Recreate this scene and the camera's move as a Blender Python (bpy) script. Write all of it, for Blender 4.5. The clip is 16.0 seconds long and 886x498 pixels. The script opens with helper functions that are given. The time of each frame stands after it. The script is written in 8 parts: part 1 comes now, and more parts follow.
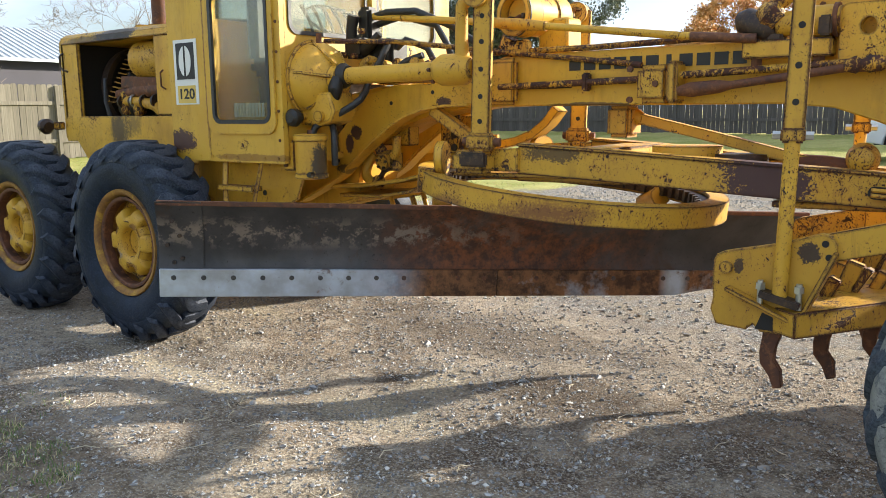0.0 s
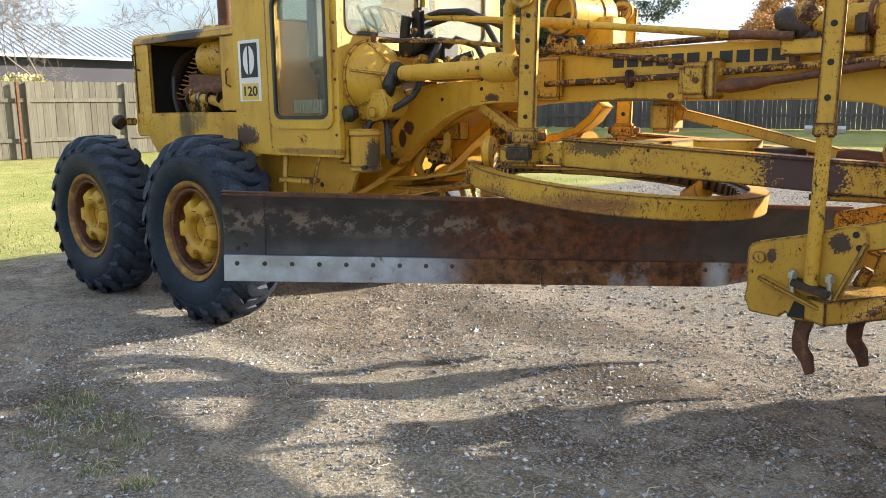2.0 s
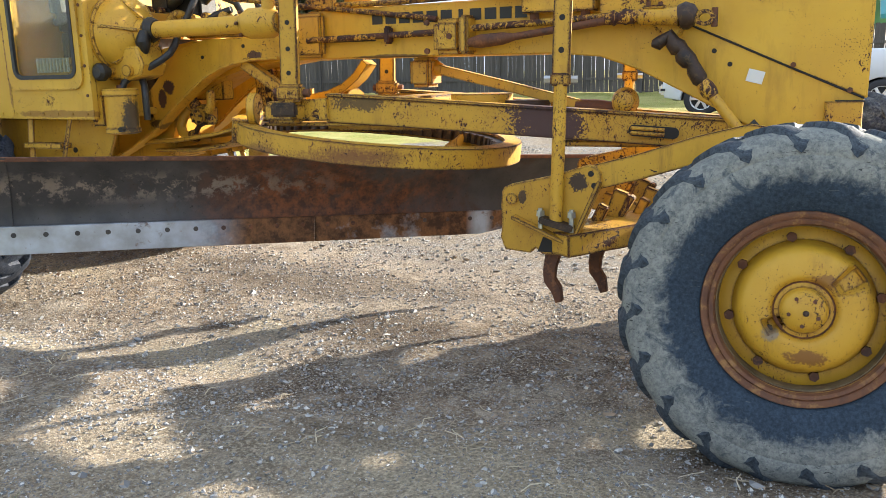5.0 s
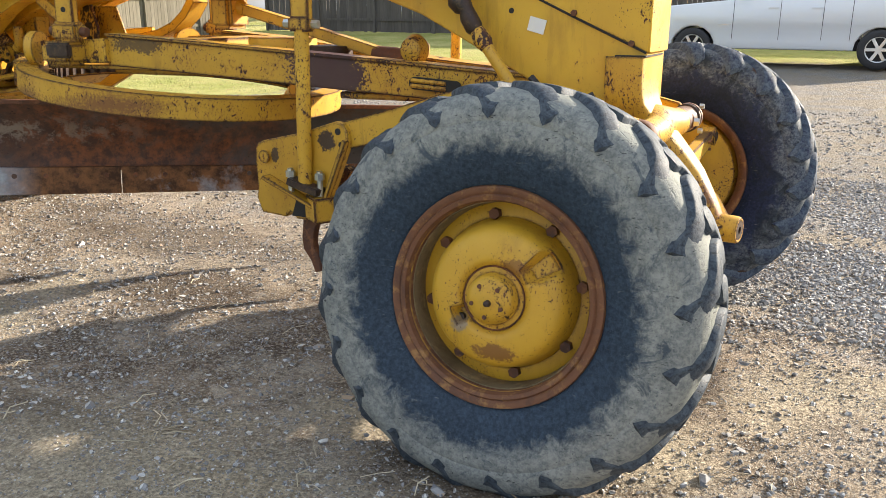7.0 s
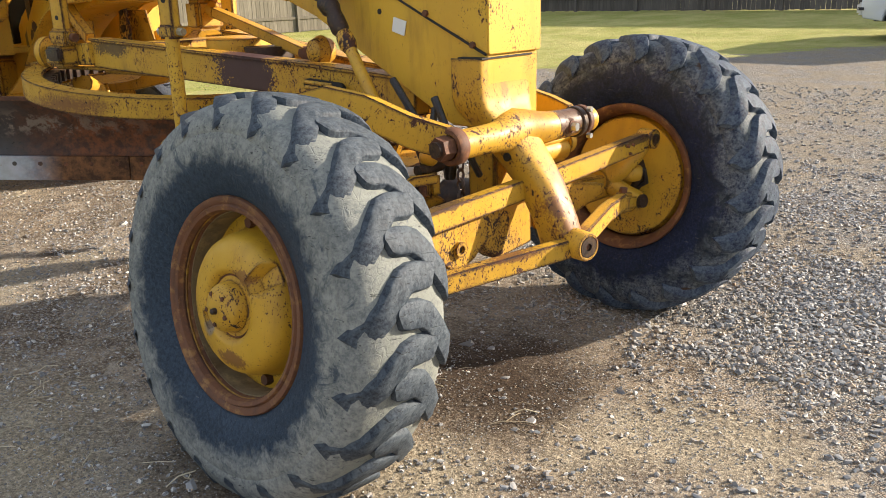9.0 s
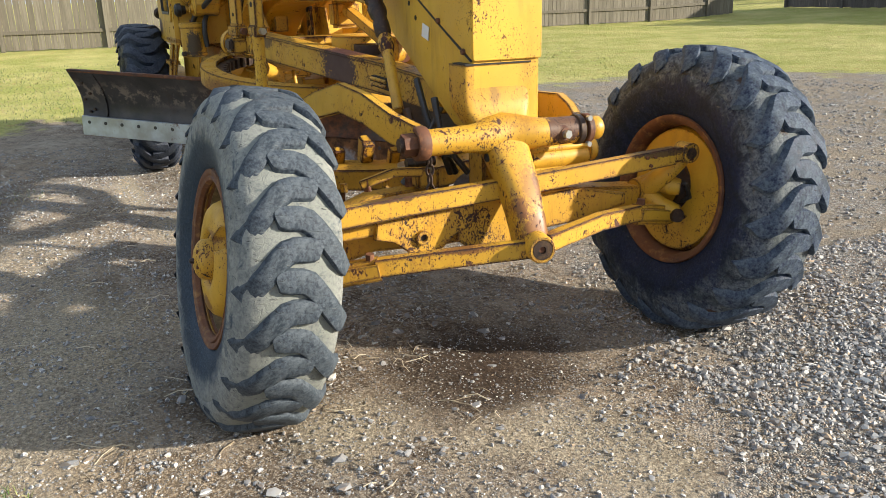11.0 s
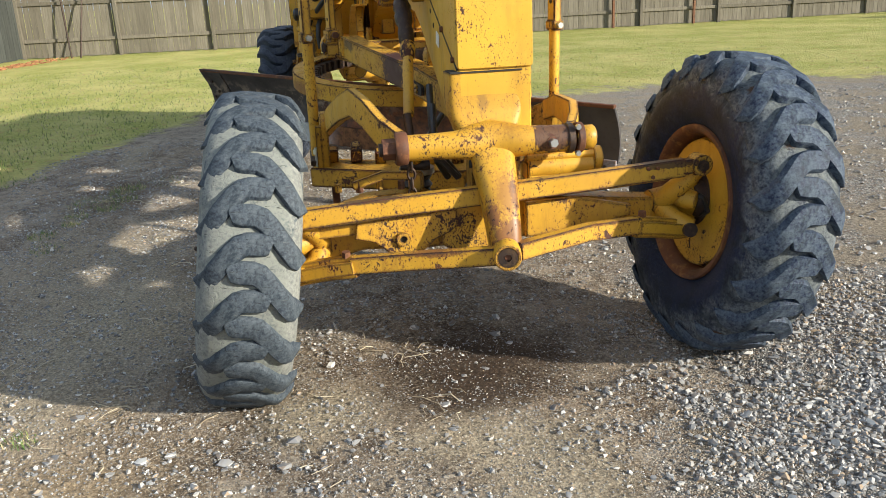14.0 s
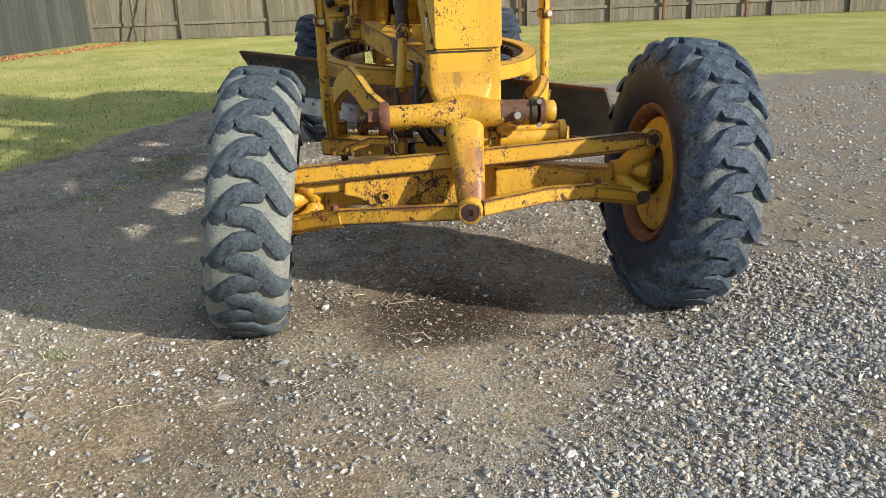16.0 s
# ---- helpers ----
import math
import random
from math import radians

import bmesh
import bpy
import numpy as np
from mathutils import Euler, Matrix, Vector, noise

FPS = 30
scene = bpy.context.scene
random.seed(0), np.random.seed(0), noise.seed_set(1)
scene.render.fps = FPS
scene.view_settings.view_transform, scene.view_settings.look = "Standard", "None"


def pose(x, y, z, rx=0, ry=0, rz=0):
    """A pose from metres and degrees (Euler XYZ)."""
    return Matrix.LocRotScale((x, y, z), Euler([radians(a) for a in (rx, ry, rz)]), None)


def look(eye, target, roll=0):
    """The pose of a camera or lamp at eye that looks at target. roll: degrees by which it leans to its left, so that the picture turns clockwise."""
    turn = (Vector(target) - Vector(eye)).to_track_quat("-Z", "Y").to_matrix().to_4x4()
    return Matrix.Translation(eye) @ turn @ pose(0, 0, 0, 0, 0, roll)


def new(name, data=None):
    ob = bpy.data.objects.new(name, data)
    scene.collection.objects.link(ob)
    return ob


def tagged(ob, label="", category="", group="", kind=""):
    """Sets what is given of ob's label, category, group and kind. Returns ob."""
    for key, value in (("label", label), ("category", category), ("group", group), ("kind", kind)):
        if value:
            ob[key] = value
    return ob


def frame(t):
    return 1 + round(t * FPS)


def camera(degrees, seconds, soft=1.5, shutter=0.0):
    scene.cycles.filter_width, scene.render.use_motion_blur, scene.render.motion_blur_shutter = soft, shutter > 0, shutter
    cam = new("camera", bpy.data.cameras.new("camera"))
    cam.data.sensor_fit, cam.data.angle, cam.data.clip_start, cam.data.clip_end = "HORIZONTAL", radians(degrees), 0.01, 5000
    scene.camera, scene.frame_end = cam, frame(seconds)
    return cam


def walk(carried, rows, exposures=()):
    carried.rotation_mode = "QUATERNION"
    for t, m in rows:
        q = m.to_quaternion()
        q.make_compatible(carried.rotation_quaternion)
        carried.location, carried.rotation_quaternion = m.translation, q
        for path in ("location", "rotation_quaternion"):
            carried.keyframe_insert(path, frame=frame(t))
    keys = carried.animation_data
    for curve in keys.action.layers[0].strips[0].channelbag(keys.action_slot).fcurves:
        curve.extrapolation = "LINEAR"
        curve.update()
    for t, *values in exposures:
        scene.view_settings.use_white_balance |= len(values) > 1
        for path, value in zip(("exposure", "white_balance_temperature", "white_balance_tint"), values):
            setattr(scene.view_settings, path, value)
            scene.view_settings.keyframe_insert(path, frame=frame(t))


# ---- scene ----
EXPOSURE = 0.74
EXPOSED = ((0.0, 0.52, 6400, 9), (3.0, 0.52, 6400, 9), (4.0, 0.6, 6420, 9), (4.6, 0.72, 6450, 10), (5.2, 0.82, 6500, 10), (7.3, 0.6, 6900, 12), (8.5, 0.4, 7000, 13), (9.2, 0.3, 7000, 13), (11.3, 0.1, 6500, 9), (13.0, 0.03, 6400, 8), (16.0, -0.17, 6400, 7))
cam = camera(57.3, 16.0, soft=0.6)
PATH = [
    (0, (0.347, 0.411, 1.449), (-0.836, 1.988, 1.115), -0.6),
    (0.5, (0.343, 0.397, 1.452), (-0.849, 1.969, 1.123), -0.7),
    (1, (0.351, 0.372, 1.440), (-0.861, 1.930, 1.120), -0.6),
    (1.5, (0.412, 0.332, 1.443), (-0.852, 1.847, 1.119), -0.6),
    (2, (0.510, 0.274, 1.448), (-0.779, 1.765, 1.106), -0.7),
    (2.5, (0.577, 0.215, 1.447), (-0.713, 1.709, 1.123), -0.4),
    (3, (0.537, 0.167, 1.445), (-0.723, 1.688, 1.128), -0.2),
    (3.5, (0.469, 0.092, 1.438), (-0.737, 1.654, 1.110), -0.3),
    (4, (0.456, 0.091, 1.418), (-0.654, 1.715, 1.060), -0.5),
    (4.5, (0.512, 0.110, 1.401), (-0.520, 1.780, 1.020), -0.8),
    (5, (0.612, 0.227, 1.387), (-0.228, 1.992, 0.962), -1.1),
    (5.2, (0.667, 0.302, 1.372), (-0.066, 2.109, 0.923), -1.0),
    (7.3, (1.673, 1.191, 1.407), (0.749, 2.870, 0.835), -0.3),
    (7.5, (1.806, 1.292, 1.420), (0.848, 2.951, 0.847), -0.8),
    (8, (2.144, 1.468, 1.446), (1.081, 3.062, 0.872), -0.4),
    (8.5, (2.425, 1.704, 1.438), (1.243, 3.210, 0.860), -1.2),
    (9, (2.633, 1.928, 1.461), (1.303, 3.295, 0.859), -1.9),
    (9.2, (2.746, 2.010, 1.458), (1.344, 3.302, 0.855), -2.0),
    (11.3, (3.582, 2.803, 1.518), (1.822, 3.545, 0.924), -1.8),
    (11.5, (3.593, 2.816, 1.528), (1.829, 3.553, 0.943), -2.2),
    (12, (3.613, 2.845, 1.526), (1.844, 3.581, 0.952), -2.6),
    (12.5, (3.636, 2.936, 1.520), (1.850, 3.617, 0.931), -2.5),
    (13, (3.592, 3.145, 1.518), (1.769, 3.731, 0.940), -2.0),
    (13.5, (3.696, 3.370, 1.512), (1.830, 3.797, 0.935), -1.9),
    (14, (3.864, 3.538, 1.529), (1.979, 3.840, 0.930), -2.6),
    (14.5, (4.006, 3.554, 1.531), (2.127, 3.827, 0.901), -3.3),
    (15, (4.209, 3.693, 1.507), (2.320, 3.920, 0.891), -2.2),
    (15.5, (4.372, 3.808, 1.513), (2.479, 4.002, 0.897), -1.6),
    (16, (4.406, 3.810, 1.511), (2.510, 3.976, 0.897), -2.0),
]
walk(cam, [(t, look(eye, target, roll)) for t, eye, target, roll in PATH], exposures=[(t, EXPOSURE + e, kelvin, tint) for t, e, kelvin, tint in EXPOSED])

# ---- light ----
SUN_DIR = Vector((0.532, 0.772, 0.349)).normalized()
world = bpy.data.worlds.new("sky")
scene.world = world
world.use_nodes = True
wn, wl = world.node_tree.nodes, world.node_tree.links
sky = wn.new("ShaderNodeTexSky")
sky.sky_type = "NISHITA"
sky.sun_disc = False
sky.sun_elevation = math.asin(SUN_DIR.z)
sky.sun_rotation = math.atan2(SUN_DIR.x, SUN_DIR.y)
sky.dust_density, sky.air_density = 2.0, 1.0
# thin bright cloud veils, the same all round
wtc = wn.new("ShaderNodeTexCoord")
wmap = wn.new("ShaderNodeMapping")
wmap.inputs["Scale"].default_value = (1.2, 1.2, 4.0)
wl.new(wtc.outputs["Generated"], wmap.inputs["Vector"])
wnoise = wn.new("ShaderNodeTexNoise")
wnoise.inputs["Scale"].default_value, wnoise.inputs["Detail"].default_value = 2.2, 6.0
wl.new(wmap.outputs["Vector"], wnoise.inputs["Vector"])
wramp = wn.new("ShaderNodeValToRGB")
wramp.color_ramp.elements[0].position, wramp.color_ramp.elements[1].position = 0.32, 0.62
wl.new(wnoise.outputs["Fac"], wramp.inputs["Fac"])
wmix = wn.new("ShaderNodeMix")
wmix.data_type = "RGBA"
wl.new(wramp.outputs["Color"], wmix.inputs["Factor"])
wl.new(sky.outputs["Color"], wmix.inputs["A"])
wmix.inputs["B"].default_value = (5.2, 6.1, 7.5, 1)
wl.new(wmix.outputs["Result"], wn["Background"].inputs["Color"])
wn["Background"].inputs["Strength"].default_value = 0.087
sun = new("sun", bpy.data.lights.new("sun", "SUN"))
sun.data.energy, sun.data.angle, sun.data.color = 4.9, radians(1.0), (1.0, 0.92, 0.79)
sun.matrix_world = look((20, 30, 15), Vector((20, 30, 15)) - SUN_DIR)


# ---- materials ----
class Mat:
    """A node material with short calls."""

    def __init__(self, name, rough=0.5, metal=0.0, spec=0.5):
        self.m = bpy.data.materials.new(name)
        self.m.use_nodes = True
        self.n, self.l = self.m.node_tree.nodes, self.m.node_tree.links
        self.b = self.n["Principled BSDF"]
        self.b.inputs["Roughness"].default_value, self.b.inputs["Metallic"].default_value = rough, metal
        self.b.inputs["Specular IOR Level"].default_value = spec
        self.tc = self.n.new("ShaderNodeTexCoord")
        self.vec = self.tc.outputs["Object"]

    def put(self, sock, v):
        if isinstance(v, bpy.types.NodeSocket):
            self.l.new(v, sock)
        elif isinstance(v, tuple) and len(v) == 3 and sock.type == "RGBA":
            sock.default_value = (*v, 1)
        else:
            sock.default_value = v

    def noise(self, scale, detail=4.0, rough=0.55, vec=None, stretch=None, dist=0.0):
        n = self.n.new("ShaderNodeTexNoise")
        n.inputs["Scale"].default_value, n.inputs["Detail"].default_value = scale, detail
        n.inputs["Roughness"].default_value, n.inputs["Distortion"].default_value = rough, dist
        v = vec or self.vec
        if stretch:
            mp = self.n.new("ShaderNodeMapping")
            mp.inputs["Scale"].default_value = stretch
            self.l.new(v, mp.inputs["Vector"])
            v = mp.outputs["Vector"]
        self.l.new(v, n.inputs["Vector"])
        return n.outputs["Fac"]

    def voro(self, scale, out="Distance", vec=None, feature="F1"):
        n = self.n.new("ShaderNodeTexVoronoi")
        n.feature = feature
        n.inputs["Scale"].default_value = scale
        self.l.new(vec or self.vec, n.inputs["Vector"])
        return n.outputs[out]

    def ramp(self, fac, lo, hi, a=0.0, b=1.0):
        n = self.n.new("ShaderNodeMapRange")
        self.put(n.inputs["Value"], fac)
        n.inputs["From Min"].default_value, n.inputs["From Max"].default_value = lo, hi
        n.inputs["To Min"].default_value, n.inputs["To Max"].default_value = a, b
        return n.outputs["Result"]

    def mix(self, fac, a, b):
        n = self.n.new("ShaderNodeMix")
        n.data_type = "RGBA"
        self.put(n.inputs["Factor"], fac), self.put(n.inputs["A"], a), self.put(n.inputs["B"], b)
        return n.outputs["Result"]

    def math(self, op, a, b=0.0):
        n = self.n.new("ShaderNodeMath")
        n.operation = op
        self.put(n.inputs[0], a), self.put(n.inputs[1], b)
        return n.outputs[0]

    def axes(self, vec=None):
        n = self.n.new("ShaderNodeSeparateXYZ")
        self.l.new(vec or self.vec, n.inputs[0])
        return n.outputs

    def random(self):
        return self.n.new("ShaderNodeObjectInfo").outputs["Random"]

    def island(self):
        return self.n.new("ShaderNodeNewGeometry").outputs["Random Per Island"]

    def stain(self, col, at, size, tint, strength=1.0, soft=0.12, ragged=1.0, stretch=None):
        """A stain with a ragged, speckled rim round a place in the world."""
        mp = self.n.new("ShaderNodeMapping")
        mp.inputs["Scale"].default_value = tuple(1 / v for v in size)
        mp.inputs["Location"].default_value = tuple(-c / v for c, v in zip(at, size))
        self.l.new(self.vec, mp.inputs["Vector"])
        ln = self.n.new("ShaderNodeVectorMath")
        ln.operation = "LENGTH"
        self.l.new(mp.outputs["Vector"], ln.inputs[0])
        k = 1.0 / max(size[0], size[2])
        n1, n2 = self.noise(min(9.0, 1.3 * k), 6.0, 0.7, stretch=stretch), self.noise(95.0, 3.0, 0.65)
        d = self.math("ADD", ln.outputs["Value"], self.math("ADD", self.math("MULTIPLY", self.math("SUBTRACT", n1, 0.5), 1.6 * ragged), self.math("MULTIPLY", self.math("SUBTRACT", n2, 0.5), 1.5 * ragged)))
        return self.mix(self.ramp(d, 1.0, 1.0 - soft, 0.0, strength), col, tint)

    def color(self, c):
        self.put(self.b.inputs["Base Color"], c)
        return self

    def rough(self, r):
        self.put(self.b.inputs["Roughness"], r)
        return self

    def bump(self, h, strength=0.3, dist=0.01):
        n = self.n.new("ShaderNodeBump")
        n.inputs["Strength"].default_value, n.inputs["Distance"].default_value = strength, dist
        self.put(n.inputs["Height"], h)
        self.l.new(n.outputs["Normal"], self.b.inputs["Normal"])
        return self


RUST2, OLD = (0.16, 0.055, 0.02), (0.03, 0.016, 0.016)


def paint(name, wear, base=(0.64, 0.366, 0.030), edge=0.0, stains=()):
    """Old machine-yellow enamel: sun-faded patches, chips down to dark rust, worn edges, grease film."""
    m = Mat(name, 0.42)
    fade = m.noise(2.3, 5.0, 0.6)
    col = m.mix(m.ramp(fade, 0.35, 0.7), base, (base[0] * 0.84, base[1] * 0.78, base[2] * 0.8))
    col = m.mix(m.ramp(m.noise(7.0, 6.0, 0.65, stretch=(1, 1, 0.35)), 0.52, 0.78, 0.0, 0.55), col, (0.27, 0.135, 0.014))
    big = m.noise(5.5, 8.0, 0.74, dist=0.6)
    fine = m.noise(60.0, 7.0, 0.70, stretch=(1, 1, 0.6), dist=0.5)
    speck = m.noise(170.0, 3.0, 0.55, stretch=(1, 1, 0.55))
    drift = m.noise(3.1, 4.0, 0.6)
    both = m.math("ADD", m.math("MULTIPLY", big, 0.42), m.math("MULTIPLY", fine, 0.58))
    worn = 0.640 - wear * 0.055
    if edge:
        bev = m.n.new("ShaderNodeBevel")
        bev.samples, bev.inputs["Radius"].default_value = 4, 0.016
        geo = m.n.new("ShaderNodeNewGeometry")
        dot = m.n.new("ShaderNodeVectorMath")
        dot.operation = "DOT_PRODUCT"
        m.l.new(bev.outputs[0], dot.inputs[0]), m.l.new(geo.outputs["Normal"], dot.inputs[1])
        rubbed = m.ramp(dot.outputs["Value"], 0.995, 0.80)
        both = m.math("ADD", both, m.math("MULTIPLY", rubbed, edge * 0.21))
    # pin-prick chips, in drifts where the paint is poor
    pin = m.ramp(m.math("ADD", m.math("MULTIPLY", speck, 0.60), m.math("MULTIPLY", drift, 0.40)), 0.624 - wear * 0.032, 0.634 - wear * 0.032)
    # ragged flakes down to old primer
    flake = m.ramp(m.math("ADD", m.math("MULTIPLY", m.noise(21.0, 9.0, 0.76, dist=0.9), 0.62), m.math("MULTIPLY", drift, 0.38)), 0.612 - wear * 0.034, 0.617 - wear * 0.034)
    chips = m.math("MAXIMUM", m.math("MAXIMUM", m.ramp(both, worn, worn + 0.010), pin), flake)
    halo = m.ramp(both, worn - 0.06, worn, 0.0, 0.55)
    # thin rust and oil runs
    run = m.math("MULTIPLY", m.ramp(m.noise(13.0, 6.0, 0.7, stretch=(1, 1, 0.10)), 0.56, 0.68), m.ramp(m.noise(2.1, 3.0), 0.42, 0.62))
    col = m.mix(m.math("MULTIPLY", run, 0.35 + 0.3 * max(0.0, wear)), col, (0.17, 0.075, 0.018))
    col = m.mix(halo, col, (0.30, 0.12, 0.022))
    for st in stains:
        col = m.stain(col, *st)
    col = m.mix(chips, col, m.mix(m.ramp(m.noise(20.0), 0.42, 0.6), (0.075, 0.026, 0.014), OLD))
    m.color(col)
    m.rough(m.math("ADD", m.ramp(m.noise(9.0, 6.0), 0.3, 0.7, 0.40, 0.64), m.math("MULTIPLY", chips, 0.3)))
    m.bump(m.math("SUBTRACT", m.math("MULTIPLY", m.noise(60.0, 3.0), 0.15), m.math("MULTIPLY", chips, 0.6)), 0.4, 0.003)
    return m.m


PURPLE, SOOT_SHADE = (0.060, 0.024, 0.024), (0.022, 0.019, 0.017)
M_YEL = paint("yellow_paint", 0.55, edge=1.1, stains=(
    ((-5.12, 3.79, 2.03), (0.30, 0.10, 0.075), SOOT_SHADE, 0.92), ((-5.35, 3.79, 2.0), (0.45, 0.10, 0.03), SOOT_SHADE, 0.7),
    ((-5.15, 3.79, 1.35), (0.16, 0.06, 0.17), SOOT_SHADE, 0.85, 0.5, 0.9, (1, 1, 0.08)), ((-4.95, 3.79, 1.38), (0.10, 0.06, 0.12), SOOT_SHADE, 0.6, 0.5, 0.9, (1, 1, 0.08)),
    # the last patch paints the shadow on the oil filter's right side
    ((-3.0, 3.75, 1.38), (0.16, 0.12, 0.05), SOOT_SHADE, 0.8), ((-2.89, 3.60, 1.17), (0.03, 0.10, 0.12), SOOT_SHADE, 0.92, 0.4)))
M_YEL_WORN = paint("worn_yellow_paint", 0.95, (0.57, 0.322, 0.025), edge=1.4, stains=(
    ((-0.64, 4.06, 1.14), (0.20, 0.14, 0.2), PURPLE), ((-1.35, 3.5, 1.0), (0.45, 0.2, 0.06), RUST2, 0.85, 0.6), ((-1.95, 3.6, 1.02), (0.30, 0.3, 0.045), RUST2, 0.7, 0.5),
    ((-1.62, 3.88, 1.24), (0.22, 0.06, 0.05), OLD, 0.8), ((-0.345, 3.59, 0.915), (0.042, 0.05, 0.045), OLD, 0.95), ((-0.60, 3.59, 0.84), (0.02, 0.05, 0.03), OLD, 0.9),
    ((1.03, 4.26, 0.66), (0.10, 0.10, 0.07), RUST2, 0.85, 0.4), ((0.97, 4.285, 0.80), (0.08, 0.022, 0.10), PURPLE, 0.9, 0.3), ((0.97, 4.33, 0.86), (0.08, 0.05, 0.13), RUST2, 0.85, 0.4), ((0.95, 4.20, 0.72), (0.10, 0.03, 0.05), RUST2, 0.85, 0.3), ((0.97, 4.5, 1.0), (0.12, 0.14, 0.10), PURPLE, 0.8, 0.3), ((0.95, 4.25, 0.78), (0.10, 0.05, 0.16), (0.26, 0.11, 0.025), 0.7, 0.6), ((0.74, 4.22, 1.12), (0.05, 0.03, 0.06), (0.24, 0.13, 0.03), 0.7, 0.6), ((0.84, 4.30, 1.05), (0.09, 0.10, 0.06), (0.24, 0.10, 0.022), 0.6, 0.6),
    ((0.88, 3.70, 0.80), (0.10, 0.20, 0.02), OLD, 0.8), ((0.86, 4.95, 0.84), (0.10, 0.14, 0.02), OLD, 0.8), ((0.97, 4.0, 0.60), (0.08, 0.2, 0.016), RUST2, 0.8, 0.3)))
M_WHEEL = paint("wheel_yellow_paint", 0.45, (0.60, 0.345, 0.026), 1.0, (((0.02, -0.15, -0.16), (0.08, 0.1, 0.03), RUST2, 0.8, 0.3), ((-0.10, -0.13, -0.09), (0.03, 0.1, 0.025), (0.20, 0.16, 0.12), 0.8, 0.4), ((0.06, -0.15, 0.10), (0.05, 0.1, 0.03), RUST2, 0.7, 0.2)))
M_FLAKED = paint("flaked_greasy_paint", 2.3, edge=0.9)
M_YEL_RUST = paint("rusted_yellow_paint", 1.3, edge=0.9, stains=(((0.885, 4.47, 1.01), (0.10, 0.085, 0.10), PURPLE, 0.9), ((-2.3, 3.8, 1.05), (0.4, 0.5, 0.05), RUST2, 0.7, 0.5)))
M_YEL_CLEAN = paint("smooth_yellow_paint", -0.1, (0.65, 0.380, 0.030), 0.5, (((-3.00, 4.03, 1.335), (0.050, 0.06, 0.045), PURPLE, 0.97, 0.1, 0.7), ((-3.055, 4.03, 1.265), (0.034, 0.06, 0.065), PURPLE, 0.97, 0.1, 0.7), ((-3.08, 4.0, 1.11), (0.09, 0.12, 0.03), OLD, 0.8), ((-3.16, 4.03, 1.22), (0.03, 0.06, 0.16), SOOT_SHADE, 0.85, 0.5), ((-2.35, 4.03, 1.50), (0.05, 0.06, 0.03), PURPLE, 0.95), ((-1.5, 4.13, 1.475), (0.3, 0.05, 0.012), OLD, 0.8)))
M_YEL_CAB = paint("cab_yellow_paint", -0.05, (0.64, 0.385, 0.040), 0.5, (((-3.99, 3.5, 1.285), (0.15, 0.06, 0.075), PURPLE, 0.95), ((-3.2, 3.5, 1.2), (0.4, 0.06, 0.02), RUST2, 0.6), ((-3.712, 3.5, 1.9), (0.012, 0.05, 0.7), RUST2, 0.7)))


def rusty(name, a, b, c, scale=5.0, rough=0.75, metal=0.0):
    m = Mat(name, rough, metal)
    f = m.noise(scale, 8.0, 0.68, dist=0.4)
    col = m.mix(m.ramp(f, 0.36, 0.52), a, b)
    col = m.mix(m.ramp(m.noise(scale * 2.7, 6.0, 0.7), 0.52, 0.66), col, c)
    m.color(col)
    m.rough(m.ramp(f, 0.3, 0.7, rough - 0.2, rough + 0.12))
    m.bump(m.noise(scale * 14, 5.0, 0.7), 0.4, 0.003)
    return m.m


M_RUST = rusty("dark_rust", (0.05, 0.02, 0.013), (0.12, 0.045, 0.02), (0.22, 0.09, 0.035), 9.0)
M_RIMYEL = rusty("yellow_rust_rim", (0.11, 0.045, 0.018), (0.30, 0.15, 0.03), (0.46, 0.27, 0.03), 6.0)
M_RIMRUST = rusty("rim_rust", (0.085, 0.032, 0.016), (0.15, 0.06, 0.026), (0.28, 0.14, 0.045), 8.0)
M_BARREL = rusty("dusty_barrel", (0.10, 0.065, 0.030), (0.20, 0.15, 0.085), (0.30, 0.22, 0.11), 7.0)
M_IRON = rusty("oily_iron", (0.018, 0.015, 0.015), (0.05, 0.03, 0.022), (0.10, 0.06, 0.03), 14.0, 0.55, 0.3)
M_BLACK = rusty("black_rubber_hose", (0.012, 0.012, 0.014), (0.022, 0.022, 0.024), (0.04, 0.04, 0.04), 20.0, 0.5)
M_GREASE = rusty("black_grease", (0.006, 0.006, 0.006), (0.013, 0.011, 0.010), (0.032, 0.024, 0.017), 14.0, 0.5)
M_CHROME = Mat("zinc_bolt", 0.35, 0.9).color((0.5, 0.52, 0.52)).m


